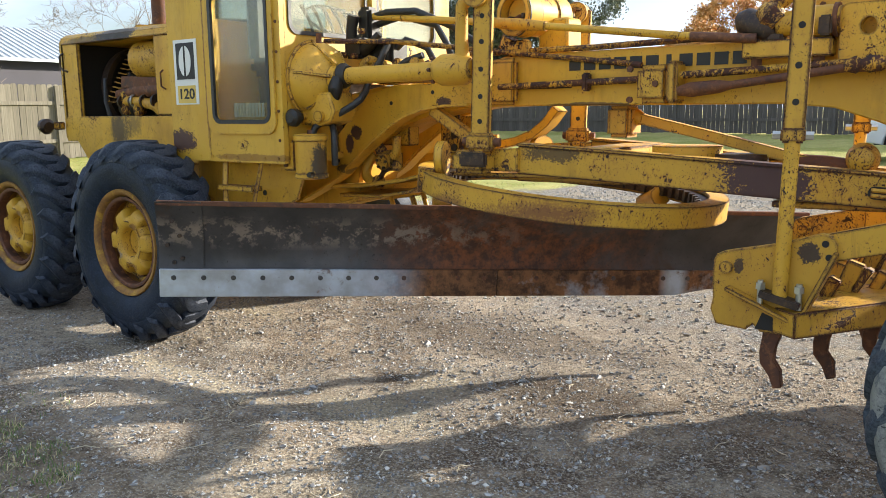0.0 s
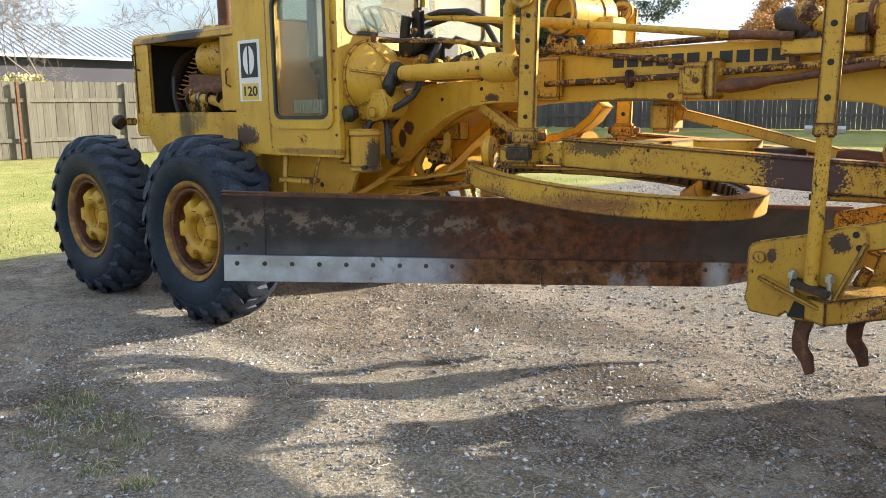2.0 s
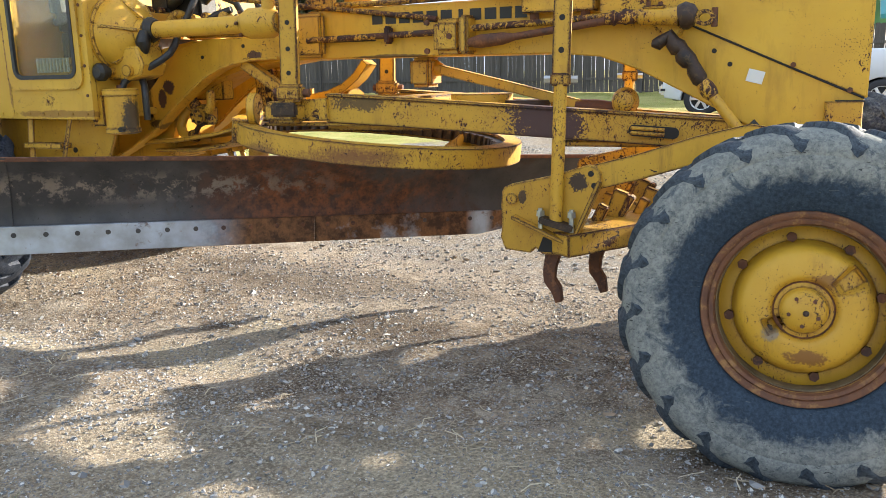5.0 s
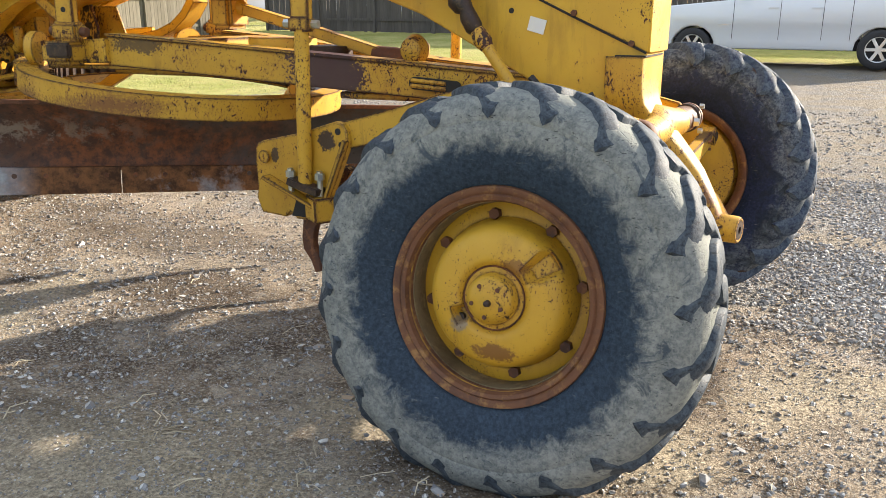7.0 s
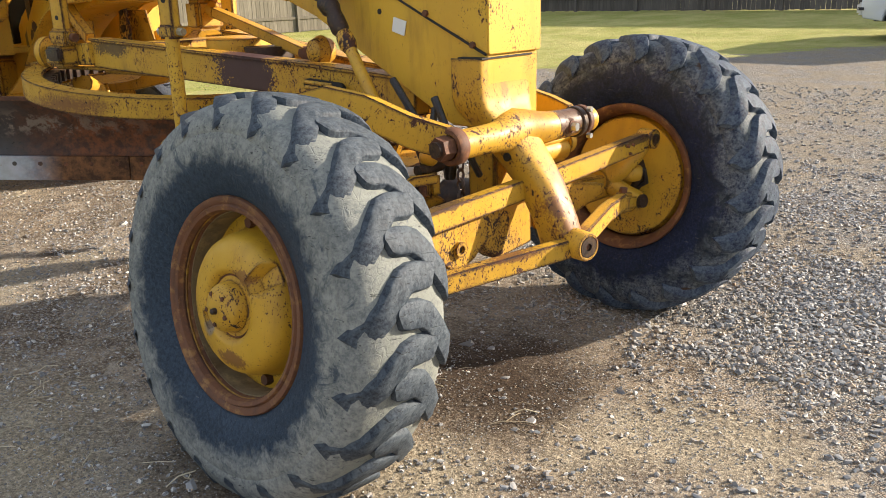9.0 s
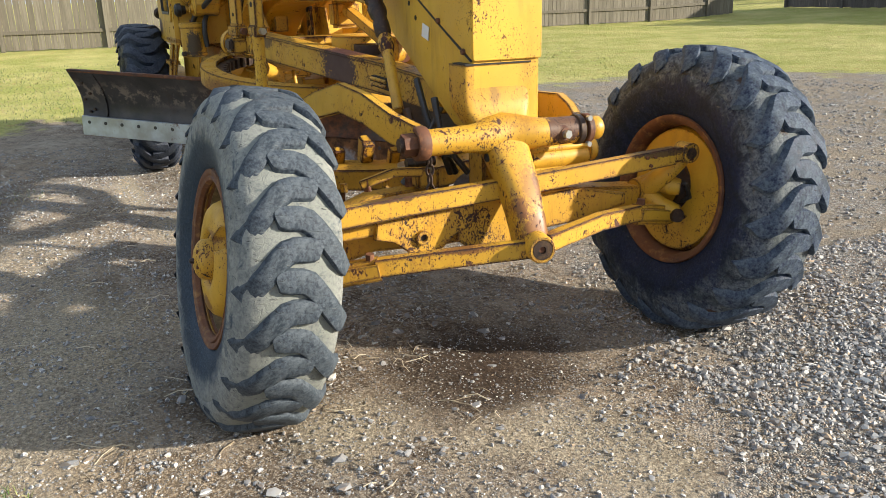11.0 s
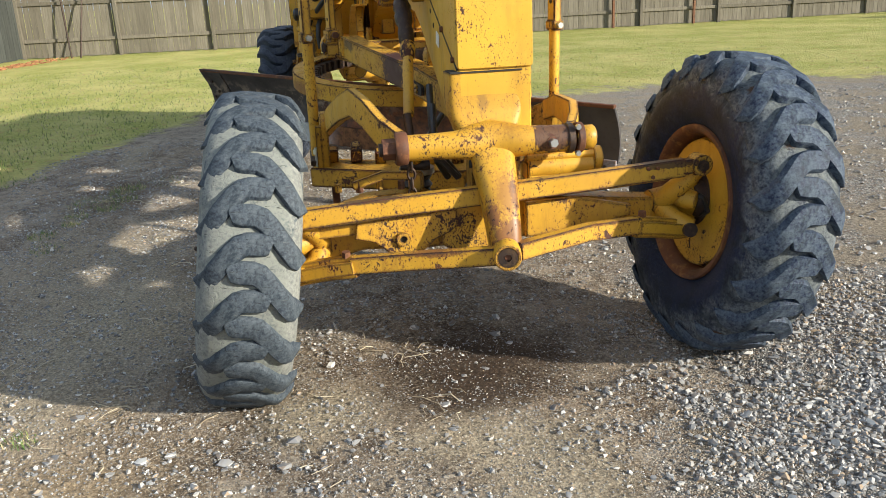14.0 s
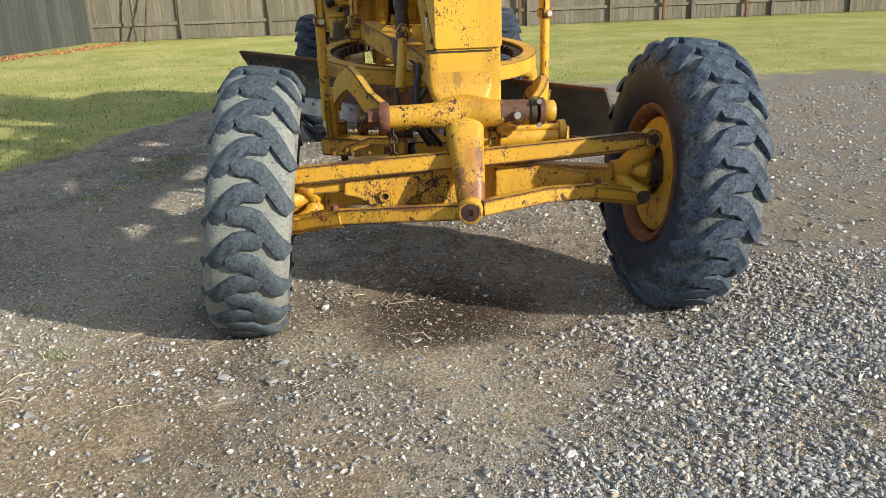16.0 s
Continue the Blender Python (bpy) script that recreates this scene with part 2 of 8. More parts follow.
def moldboard_mat():
    m = Mat("moldboard_steel", 0.42, 0.35)
    x, y, z = m.axes()
    f = m.noise(1.4, 8.0, 0.68, dist=0.8)
    col = m.mix(m.ramp(m.noise(3.0, 5.0), 0.35, 0.65), (0.042, 0.040, 0.041), (0.095, 0.087, 0.085))
    mid = m.math("MULTIPLY", m.ramp(x, -0.75, -0.30), m.ramp(x, 1.0, 0.55))
    col = m.mix(m.math("MULTIPLY", mid, m.ramp(f, 0.36, 0.52)), col, m.mix(m.ramp(m.noise(16.0, 6.0, 0.7), 0.4, 0.62), (0.075, 0.036, 0.024), (0.24, 0.085, 0.032)))
    col = m.mix(m.ramp(f, 0.58, 0.68, 0.0, 0.7), col, (0.10, 0.045, 0.024))
    # scraped pale mud in a ragged band at the upper part of the near half
    band = m.math("MULTIPLY", m.ramp(x, 0.3, -0.5), m.ramp(m.math("ABSOLUTE", m.math("SUBTRACT", z, -0.15)), 0.10, 0.02))
    band = m.math("MULTIPLY", band, m.ramp(m.noise(9.0, 8.0, 0.75), 0.50, 0.56))
    col = m.mix(band, col, (0.27, 0.22, 0.18))
    col = m.mix(m.ramp(m.noise(60.0, 3.0, 0.7), 0.62, 0.72, 0.0, 0.8), col, (0.02, 0.014, 0.013))
    m.color(col)
    m.rough(m.ramp(f, 0.35, 0.65, 0.30, 0.72))
    m.bump(m.noise(40.0, 6.0, 0.7), 0.35, 0.004)
    return m.m


def edge_mat():
    m = Mat("cutting_edge_steel", 0.34, 0.75)
    x, y, z = m.axes()
    f = m.noise(2.2, 7.0, 0.65)
    mid = m.math("MULTIPLY", m.ramp(x, -0.78, -0.40), m.math("MAXIMUM", m.ramp(x, 1.00, 0.93), m.ramp(x, 1.06, 1.12)))
    rustf = m.math("MAXIMUM", m.math("MULTIPLY", mid, m.ramp(f, 0.36, 0.50)), m.ramp(m.noise(6.0, 8.0, 0.75), 0.58, 0.66, 0.0, 0.75))
    # bare steel tinted blue, the sky's reflection put into its base colour
    col = m.mix(rustf, m.mix(m.ramp(m.noise(8.0), 0.35, 0.65), (0.52, 0.59, 0.70), (0.36, 0.38, 0.43)), m.mix(m.ramp(m.noise(14.0, 6.0, 0.7), 0.4, 0.6), (0.10, 0.055, 0.035), (0.30, 0.15, 0.07)))
    m.color(col)
    m.rough(m.ramp(rustf, 0, 1, 0.34, 0.75))
    m.bump(m.noise(50.0, 5.0), 0.25, 0.003)
    return m.m


M_MOLD, M_EDGE = moldboard_mat(), edge_mat()


def rubber(name, dust, lo=0.43, hi=0.50, cracks=0.5, cold=1.0, groove=0.0, tint=(0.32, 0.325, 0.29), gouges=(), smears=0.6, even=0.05, pale=1.0):
    """Black rubber, bare on the inner sidewall, with mottled pale dust from the shoulder out and caked dirt between the lugs."""
    m = Mat(name, 0.68, spec=0.2)
    geo = m.axes()
    big, mid, fine = m.noise(4.0, 8.0, 0.72, dist=0.8), m.noise(19.0, 8.0, 0.75, dist=0.6), m.noise(80.0, 6.0, 0.72)
    col = m.mix(m.ramp(fine, 0.35, 0.7), (0.008 * pale, 0.014 * pale, 0.022 * pale * cold), (0.024 * pale, 0.037 * pale, 0.054 * pale * cold))
    rad = m.math("SQRT", m.math("ADD", m.math("POWER", geo[0], 2.0), m.math("POWER", geo[2], 2.0)))
    ragged = m.math("ADD", m.math("MULTIPLY", m.math("SUBTRACT", big, 0.5), 0.15), m.math("MULTIPLY", m.math("SUBTRACT", mid, 0.5), 0.16))
    outer = m.ramp(m.math("ADD", rad, ragged), lo, hi)
    mottle = m.ramp(m.math("ADD", m.math("MULTIPLY", mid, 0.45), m.math("MULTIPLY", fine, 0.55)), 0.42, 0.57, even, 1.0)
    grit = m.math("MULTIPLY", m.math("MULTIPLY", outer, mottle), dust)
    col = m.mix(grit, col, tint)
    # rubbed bare patches and black gouges
    bare = m.ramp(m.noise(9.0, 8.0, 0.72, dist=1.0), 0.57, 0.64, 0.0, 0.75)
    col = m.mix(bare, col, (0.020 * pale, 0.031 * pale, 0.044 * pale))
    # broad smears of mud and clean rubber
    smear = m.ramp(m.noise(6.0, 7.0, 0.7, dist=1.2), 0.40, 0.52, smears, 0.0)
    col = m.mix(smear, col, (0.009, 0.015, 0.022))
    if groove:
        inner = m.math("MULTIPLY", m.ramp(m.math("ABSOLUTE", geo[1]), 0.15, 0.11), m.ramp(rad, 0.56, 0.58))
        cake = m.math("MULTIPLY", inner, m.ramp(m.math("ADD", m.math("MULTIPLY", mid, 0.5), m.math("MULTIPLY", fine, 0.5)), 0.40, 0.60, 0.10, groove))
        col = m.mix(cake, col, (0.205, 0.22, 0.195))
    # thin scratches round the sidewall, pale and dark
    scuff = m.ramp(m.noise(15.0, 6.0, 0.6, stretch=(1, 1, 6), dist=1.4), 0.655, 0.69, 0.0, 0.5)
    col = m.mix(scuff, col, (0.17, 0.175, 0.17))
    nick = m.ramp(m.noise(42.0, 4.0, 0.6, stretch=(1, 0.4, 3.5), dist=1.6), 0.635, 0.67, 0.0, 0.8)
    col = m.mix(m.math("MULTIPLY", nick, outer), col, (0.012, 0.014, 0.016))
    for at, size in gouges:
        col = m.stain(col, at, (size, size * 1.3, size), (0.055, 0.028, 0.014), 0.95, 0.25, 0.5)
    m.color(col)
    m.rough(m.ramp(grit, 0, 1, 0.50, 0.92))
    m.bump(m.math("ADD", m.math("MULTIPLY", m.ramp(m.voro(30.0, "Distance", feature="DISTANCE_TO_EDGE"), 0.0, 0.03), cracks), m.math("ADD", m.noise(90.0, 5.0, 0.7), m.math("MULTIPLY", nick, -1.0))), 0.5, 0.004)
    return m.m


GOUGES = (((-0.313, 0.10, 0.50), 0.030), ((-0.50, 0.06, 0.32), 0.026), ((-0.36, 0.13, -0.47), 0.03))
M_TYRE_F, M_TYRE_FAR, M_TYRE_R = rubber("dusty_tyre_rubber", 0.86, 0.43, 0.485, groove=1.0, smears=0.12, even=0.5, pale=1.9), rubber("dark_tyre_rubber", 0.80, 0.46, 0.52, cold=1.6, groove=0.5, tint=(0.175, 0.20, 0.215), gouges=GOUGES), rubber("tyre_rubber", 0.07, cold=1.2, groove=0.08, tint=(0.22, 0.23, 0.24))
M_LUG_R = rubber("rear_tread_rubber", 0.2, 0.3, 0.4, 0.0, 1.3, tint=(0.22, 0.23, 0.24))
M_LUG_F, M_LUG_FAR = rubber("tread_rubber", 0.42, 0.3, 0.4, 0.0, 1.2, tint=(0.185, 0.215, 0.225), smears=0.3, even=0.25), rubber("dark_tread_rubber", 0.70, 0.3, 0.4, 0.0, 1.7, tint=(0.125, 0.16, 0.185), gouges=GOUGES)


def glass_mat():
    m = Mat("cab_glass", 0.03)
    m.color((0.62, 0.66, 0.56))
    m.b.inputs["Transmission Weight"].default_value = 0.92
    m.b.inputs["IOR"].default_value = 1.45
    return m.m


M_GLASS = glass_mat()
M_WHITE = Mat("white_decal", 0.5).color((0.72, 0.72, 0.7)).m
M_BLACKP = Mat("black_decal", 0.5).color((0.014, 0.013, 0.014)).m
M_DECALY = Mat("yellow_decal", 0.5).color((0.66, 0.46, 0.10)).m
# near-black; also paints in the shade inside holes, slots and the engine bay
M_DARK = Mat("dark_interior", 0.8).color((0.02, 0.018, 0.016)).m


# ---- mesh helpers ----
class Mesh:
    """Collects vertices and faces of one part, in world metres."""

    def __init__(self):
        self.v, self.f = [], []

    def add(self, verts, faces):
        o = len(self.v)
        self.v += [tuple(p) for p in verts]
        self.f += [tuple(i + o for i in f) for f in faces]
        return self

    def box(self, c, s, m=None, b=0.0):
        bm = bmesh.new()
        bmesh.ops.create_cube(bm, size=1, matrix=Matrix.Diagonal((*s, 1)))
        if b:
            bmesh.ops.bevel(bm, geom=bm.edges[:], offset=min(b, min(s) * 0.4), segments=2, affect="EDGES")
        return self.take(bm, Matrix.Translation(c) @ (m or Matrix()))

    def take(self, bm, m=Matrix()):
        bm.verts.index_update()
        self.add([m @ v.co for v in bm.verts], [[v.index for v in f.verts] for f in bm.faces])
        bm.free()
        return self

    def prism(self, pts, axis, a, b, bev=0.004):
        """A flat polygon (its two other axes in order x, y, z) thickened from a to b along an axis."""
        bm = bmesh.new()
        i = "xyz".index(axis)

        def at(p, t):
            q = list(p)
            q.insert(i, t)
            return q
        lo = [bm.verts.new(at(p, a)) for p in pts]
        hi = [bm.verts.new(at(p, b)) for p in pts]
        bm.faces.new(lo), bm.faces.new(hi)
        n = len(pts)
        for k in range(n):
            bm.faces.new((lo[k], lo[(k + 1) % n], hi[(k + 1) % n], hi[k]))
        bmesh.ops.recalc_face_normals(bm, faces=bm.faces[:])
        if bev:
            rim = [e for f in bm.faces if len(f.verts) == n and n != 4 for e in f.edges] if n != 4 else bm.edges[:]
            bmesh.ops.bevel(bm, geom=list(set(rim)), offset=bev, segments=1, affect="EDGES")
        return self.take(bm)

    def cyl(self, p, q, r, r2=None, seg=20, cap=True, b=0.0):
        return self.tube([p, q], [r, r if r2 is None else r2], seg, cap)

    def tube(self, path, r, seg=10, cap=True):
        path = [Vector(p) for p in path]
        n = len(path)
        rs = r if isinstance(r, (list, tuple)) else [r] * n
        rings, up = [], None
        for i, p in enumerate(path):
            d = (path[min(i + 1, n - 1)] - path[max(i - 1, 0)]).normalized()
            if up is None:
                up = d.orthogonal().normalized()
            up = (up - d * up.dot(d)).normalized()
            side = d.cross(up)
            rings.append([p + (up * math.cos(t) + side * math.sin(t)) * rs[i] for t in (2 * math.pi * k / seg for k in range(seg))])
        faces = [(i * seg + k, i * seg + (k + 1) % seg, (i + 1) * seg + (k + 1) % seg, (i + 1) * seg + k) for i in range(n - 1) for k in range(seg)]
        if cap:
            faces += [tuple(range(seg))[::-1], tuple((n - 1) * seg + k for k in range(seg))]
        return self.add([p for ring in rings for p in ring], faces)

    def lathe(self, prof, m=Matrix(), seg=48, closed=False):
        """prof: (along the local y axis, radius)."""
        n = len(prof)
        vs = [m @ Vector((r * math.cos(a), y, r * math.sin(a))) for y, r in prof for a in (2 * math.pi * k / seg for k in range(seg))]
        fs = [(i * seg + k, ((i + 1) % n) * seg + k, ((i + 1) % n) * seg + (k + 1) % seg, i * seg + (k + 1) % seg) for i in range(n if closed else n - 1) for k in range(seg)]
        if not closed:
            for i in (0, n - 1):
                if prof[i][1] > 1e-4:
                    fs.append(tuple(i * seg + k for k in range(seg)))
        return self.add(vs, fs)

    def strip(self, path, w, h, m=Matrix()):
        """A rectangular bar along a path in a plane, w along the y axis, h across."""
        path = [Vector(p) for p in path]
        vs = []
        for i, p in enumerate(path):
            d = (path[min(i + 1, len(path) - 1)] - path[max(i - 1, 0)]).normalized()
            flat = Vector((-d.y, d.x, 0)).normalized() if abs(d.z) < 0.99 else Vector((0, 1, 0))
            up = d.cross(flat).normalized()
            if up.z < 0:
                up = -up
            for a, b in ((-1, -1), (1, -1), (1, 1), (-1, 1)):
                vs.append(m @ (p + flat * a * w / 2 + up * b * h / 2))
        n = len(path)
        fs = [(i * 4 + k, i * 4 + (k + 1) % 4, i * 4 + 4 + (k + 1) % 4, i * 4 + 4 + k) for i in range(n - 1) for k in range(4)]
        return self.add(vs, fs + [(0, 1, 2, 3), (n * 4 - 4, n * 4 - 3, n * 4 - 2, n * 4 - 1)])

    def hexbolt(self, p, axis, r, h):
        d = Vector(axis).normalized()
        return self.cyl(Vector(p) - d * 0.004, Vector(p) + d * h, r, r * 0.94, 6)

    def data(self, name, mat, smooth=40, bevel=0.0):
        me = bpy.data.meshes.new(name)
        me.from_pydata(self.v, [], self.f)
        bm = bmesh.new()
        bm.from_mesh(me)
        bmesh.ops.recalc_face_normals(bm, faces=bm.faces[:])
        if bevel:
            sharp = [e for e in bm.edges if len(e.link_faces) == 2 and e.calc_face_angle(0) > radians(40)]
            bmesh.ops.bevel(bm, geom=sharp, offset=bevel, segments=2, affect="EDGES", clamp_overlap=True)
        bm.to_mesh(me)
        bm.free()
        if smooth:
            me.polygons.foreach_set("use_smooth", [True] * len(me.polygons))
            me.set_sharp_from_angle(angle=radians(smooth))
        me.materials.append(mat)
        return me


def thing(name, at, label, category, group="", kind=""):
    """The empty at the base of a thing of several parts."""
    ob = new(name)
    ob.location = at
    ob.empty_display_size = 0.1
    return tagged(ob, label, category, group, kind)


def world_of(ob):
    m = ob.matrix_basis.copy()
    while ob.parent:
        m = ob.parent.matrix_basis @ m
        ob = ob.parent
    return m


def part(name, mesh, mat, parent, label="", smooth=40, bevel=0.0, at=None):
    """Links a mesh, given in world metres, as one part under parent; at: the pose for a mesh given in its own metres."""
    me = mesh.data(name, mat, smooth, bevel) if isinstance(mesh, Mesh) else mesh
    ob = new(name, me)
    if parent:
        ob.parent = parent
        inv = world_of(parent).inverted()
        ob.matrix_basis = inv @ at if at is not None else inv
    elif at is not None:
        ob.matrix_basis = at
    return tagged(ob, label) if label else ob


def sub(name, mesh, mat, parent, label="", **k):
    return part(name, mesh, mat, parent, label, **k)


def arc(cx, cz, r, a0, a1, n):
    return [(cx + r * math.cos(radians(a0 + (a1 - a0) * k / n)), cz + r * math.sin(radians(a0 + (a1 - a0) * k / n))) for k in range(n + 1)]


def rounded(x0, z0, x1, z1, r, n=4):
    """A rounded rectangle as a polygon."""
    return arc(x1 - r, z1 - r, r, 0, 90, n) + arc(x0 + r, z1 - r, r, 90, 180, n) + arc(x0 + r, z0 + r, r, 180, 270, n) + arc(x1 - r, z0 + r, r, 270, 360, n)


def ring_plate(outer, inner, axis, a, b):
    """A plate with a hole: two outlines with as many points, thickened."""
    m = Mesh()
    i, n = "xyz".index(axis), len(outer)

    def at(p, t):
        q = list(p)
        q.insert(i, t)
        return q
    vs = [at(p, t) for t in (a, b) for ring in (outer, inner) for p in ring]
    fs = []
    for k in range(n):
        j = (k + 1) % n
        fs += [(k, j, n + j, n + k), (2 * n + k, 2 * n + j, 3 * n + j, 3 * n + k), (k, j, 2 * n + j, 2 * n + k), (n + k, n + j, 3 * n + j, 3 * n + k)]
    return m.add(vs, fs)


YC = 4.275  # the machine's middle plane


def smooth(a, b, t):
    t = min(1.0, max(0.0, (t - a) / (b - a)))
    return t * t * (3 - 2 * t)


def ground_z(x, y):
    """The lie of the land: a level yard that rises gently to the fences, with shallow ruts."""
    zx = 0.0245 * max(0.0, -x - 2.2)
    zy = 0.0195 * max(0.0, y - 4.8) + 0.045 * max(0.0, y - 20.0)
    z = min(max(zx, zy) * 0.85 + min(zx, zy) * 0.12, 1.15)
    near = 1.0 - smooth(9, 16, math.hypot(x + 1, y - 3.5))
    if near > 0:
        z += near * (0.035 * (noise.noise(Vector((x * 0.7, y * 0.7, 3.1)))) + 0.012 * noise.noise(Vector((x * 3.3, y * 3.3, 0.4))))
        z -= 0.035 * math.exp(-((y - 3.2) / 0.35) ** 2) * near * smooth(2.2, 0.9, x)
    return z


def lawn_at(x, y):
    """Above 0 on the lawn, in metres from its edge."""
    east = -7.3 - x if y < 11 else min(1e9, (-7.3 + max(0.0, y - 11) * 0.62) - x)
    d = max(east, y - 21.0)
    if y < 2.2:
        d = max(d, -(x + 7.3) - (y - 2.2) * 2.2)
    return d


def gravel_at(x, y):
    edge = 5.02 + 0.12 * (0.85 - x) if x < 0.85 else 5.02 - 0.53 * (x - 0.85)
    return y - edge


def grid_axis(fine0, fine1, step, far):
    a = list(np.arange(fine0, fine1, step))
    lo, hi, s = [fine0], [fine1], step
    while hi[-1] < far:
        s = min(s * 1.16, 40)
        hi.append(hi[-1] + s), lo.append(lo[-1] - s)
    return lo[:0:-1] + a + hi


DARK_EARTH, LIT_DUST, SANDY = (0.085, 0.052, 0.030), (0.64, 0.54, 0.38), (0.58, 0.43, 0.26)


def build_ground():
    xs, ys = grid_axis(-6.5, 3.6, 0.05, 420), grid_axis(0.6, 7.0, 0.05, 420)
    nx, ny = len(xs), len(ys)
    vs = [(x, y, ground_z(x, y)) for y in ys for x in xs]
    fs = [(j * nx + i, j * nx + i + 1, (j + 1) * nx + i + 1, (j + 1) * nx + i) for j in range(ny - 1) for i in range(nx - 1)]
    me = bpy.data.meshes.new("ground")
    me.from_pydata(vs, [], fs)
    me.polygons.foreach_set("use_smooth", [True] * len(me.polygons))
    lawn, grav = me.attributes.new("lawn", "FLOAT", "POINT"), me.attributes.new("gravel", "FLOAT", "POINT")
    lawn.data.foreach_set("value", [lawn_at(v[0], v[1]) for v in vs])
    grav.data.foreach_set("value", [gravel_at(v[0], v[1]) for v in vs])
    m = Mat("yard_ground", 0.9, spec=0.25)
    att = []
    for key in ("lawn", "gravel"):
        a = m.n.new("ShaderNodeAttribute")
        a.attribute_name = key
        att.append(a.outputs["Fac"])
    big, mid, fine = m.noise(0.55, 6.0, 0.6), m.noise(3.0, 7.0, 0.68), m.noise(60.0, 5.0, 0.72)
    # trodden earth: clods, damp stains, pale dust, pebbles of two sizes pressed in
    clod = m.noise(11.0, 8.0, 0.75, dist=0.3)
    dirt = m.mix(m.ramp(mid, 0.40, 0.60), (0.120, 0.080, 0.050), (0.36, 0.275, 0.19))
    dirt = m.mix(m.ramp(m.noise(6.5, 6.0, 0.68, dist=0.5), 0.54, 0.62, 0.0, 0.75), dirt, (0.50, 0.43, 0.34))
    dirt = m.mix(m.ramp(big, 0.46, 0.58, 0.0, 0.7), dirt, (0.42, 0.36, 0.28))
    dirt = m.mix(m.ramp(clod, 0.38, 0.50, 0.85, 0.0), dirt, (0.075, 0.052, 0.036))
    dirt = m.mix(m.ramp(m.noise(1.1, 6.0, 0.65, dist=0.5), 0.52, 0.61, 0.0, 0.82), dirt, (0.088, 0.058, 0.037))
    dirt = m.mix(m.ramp(fine, 0.50, 0.62, 0.0, 0.8), dirt, (0.58, 0.49, 0.365))
    dirt = m.mix(m.ramp(m.noise(150.0, 4.0, 0.7), 0.46, 0.36, 0.0, 0.55), dirt, (0.07, 0.052, 0.038))
    peb = 0.0
    for sc, many, tone in ((26.0, 0.90, (0.58, 0.54, 0.47)), (62.0, 0.72, (0.56, 0.51, 0.44)), (130.0, 0.62, (0.66, 0.60, 0.50)), (210.0, 0.66, (0.66, 0.59, 0.48))):
        csep = m.n.new("ShaderNodeSeparateColor")
        m.l.new(m.voro(sc, "Color"), csep.inputs[0])
        spot = m.math("MULTIPLY", m.ramp(csep.outputs[0], many, many + 0.02), m.ramp(m.voro(sc), 0.42, 0.30))
        dirt = m.mix(m.math("MULTIPLY", spot, m.ramp(csep.outputs[1], 0.0, 1.0, 0.35, 1.0)), dirt, m.mix(csep.outputs[2], (0.17, 0.155, 0.14), tone))
        peb = m.math("ADD", m.math("MULTIPLY", spot, 30.0 / sc), peb)
    dsep = m.n.new("ShaderNodeSeparateColor")
    m.l.new(m.voro(85.0, "Color"), dsep.inputs[0])
    grit = m.math("MULTIPLY", m.ramp(dsep.outputs[1], 0.70, 0.72), m.ramp(m.voro(85.0), 0.5, 0.3))
    # crushed rock
    vr = m.voro(80.0, "Color")
    vsep = m.n.new("ShaderNodeSeparateColor")
    m.l.new(vr, vsep.inputs[0])
    stone = m.mix(m.ramp(vsep.outputs[0], 0.1, 0.9), (0.18, 0.175, 0.165), (0.60, 0.57, 0.51))
    stone = m.mix(m.ramp(vsep.outputs[1], 0.7, 0.75, 0.0, 0.6), stone, (0.36, 0.25, 0.17))
    cell = m.voro(80.0, "Distance", feature="DISTANCE_TO_EDGE")
    stone = m.mix(m.ramp(cell, 0.0, 0.12, 0.8, 0.0), stone, (0.06, 0.05, 0.042))
    gf = m.ramp(m.math("ADD", att[1], m.math("MULTIPLY", m.math("SUBTRACT", mid, 0.5), 1.8)), -0.22, 0.30)
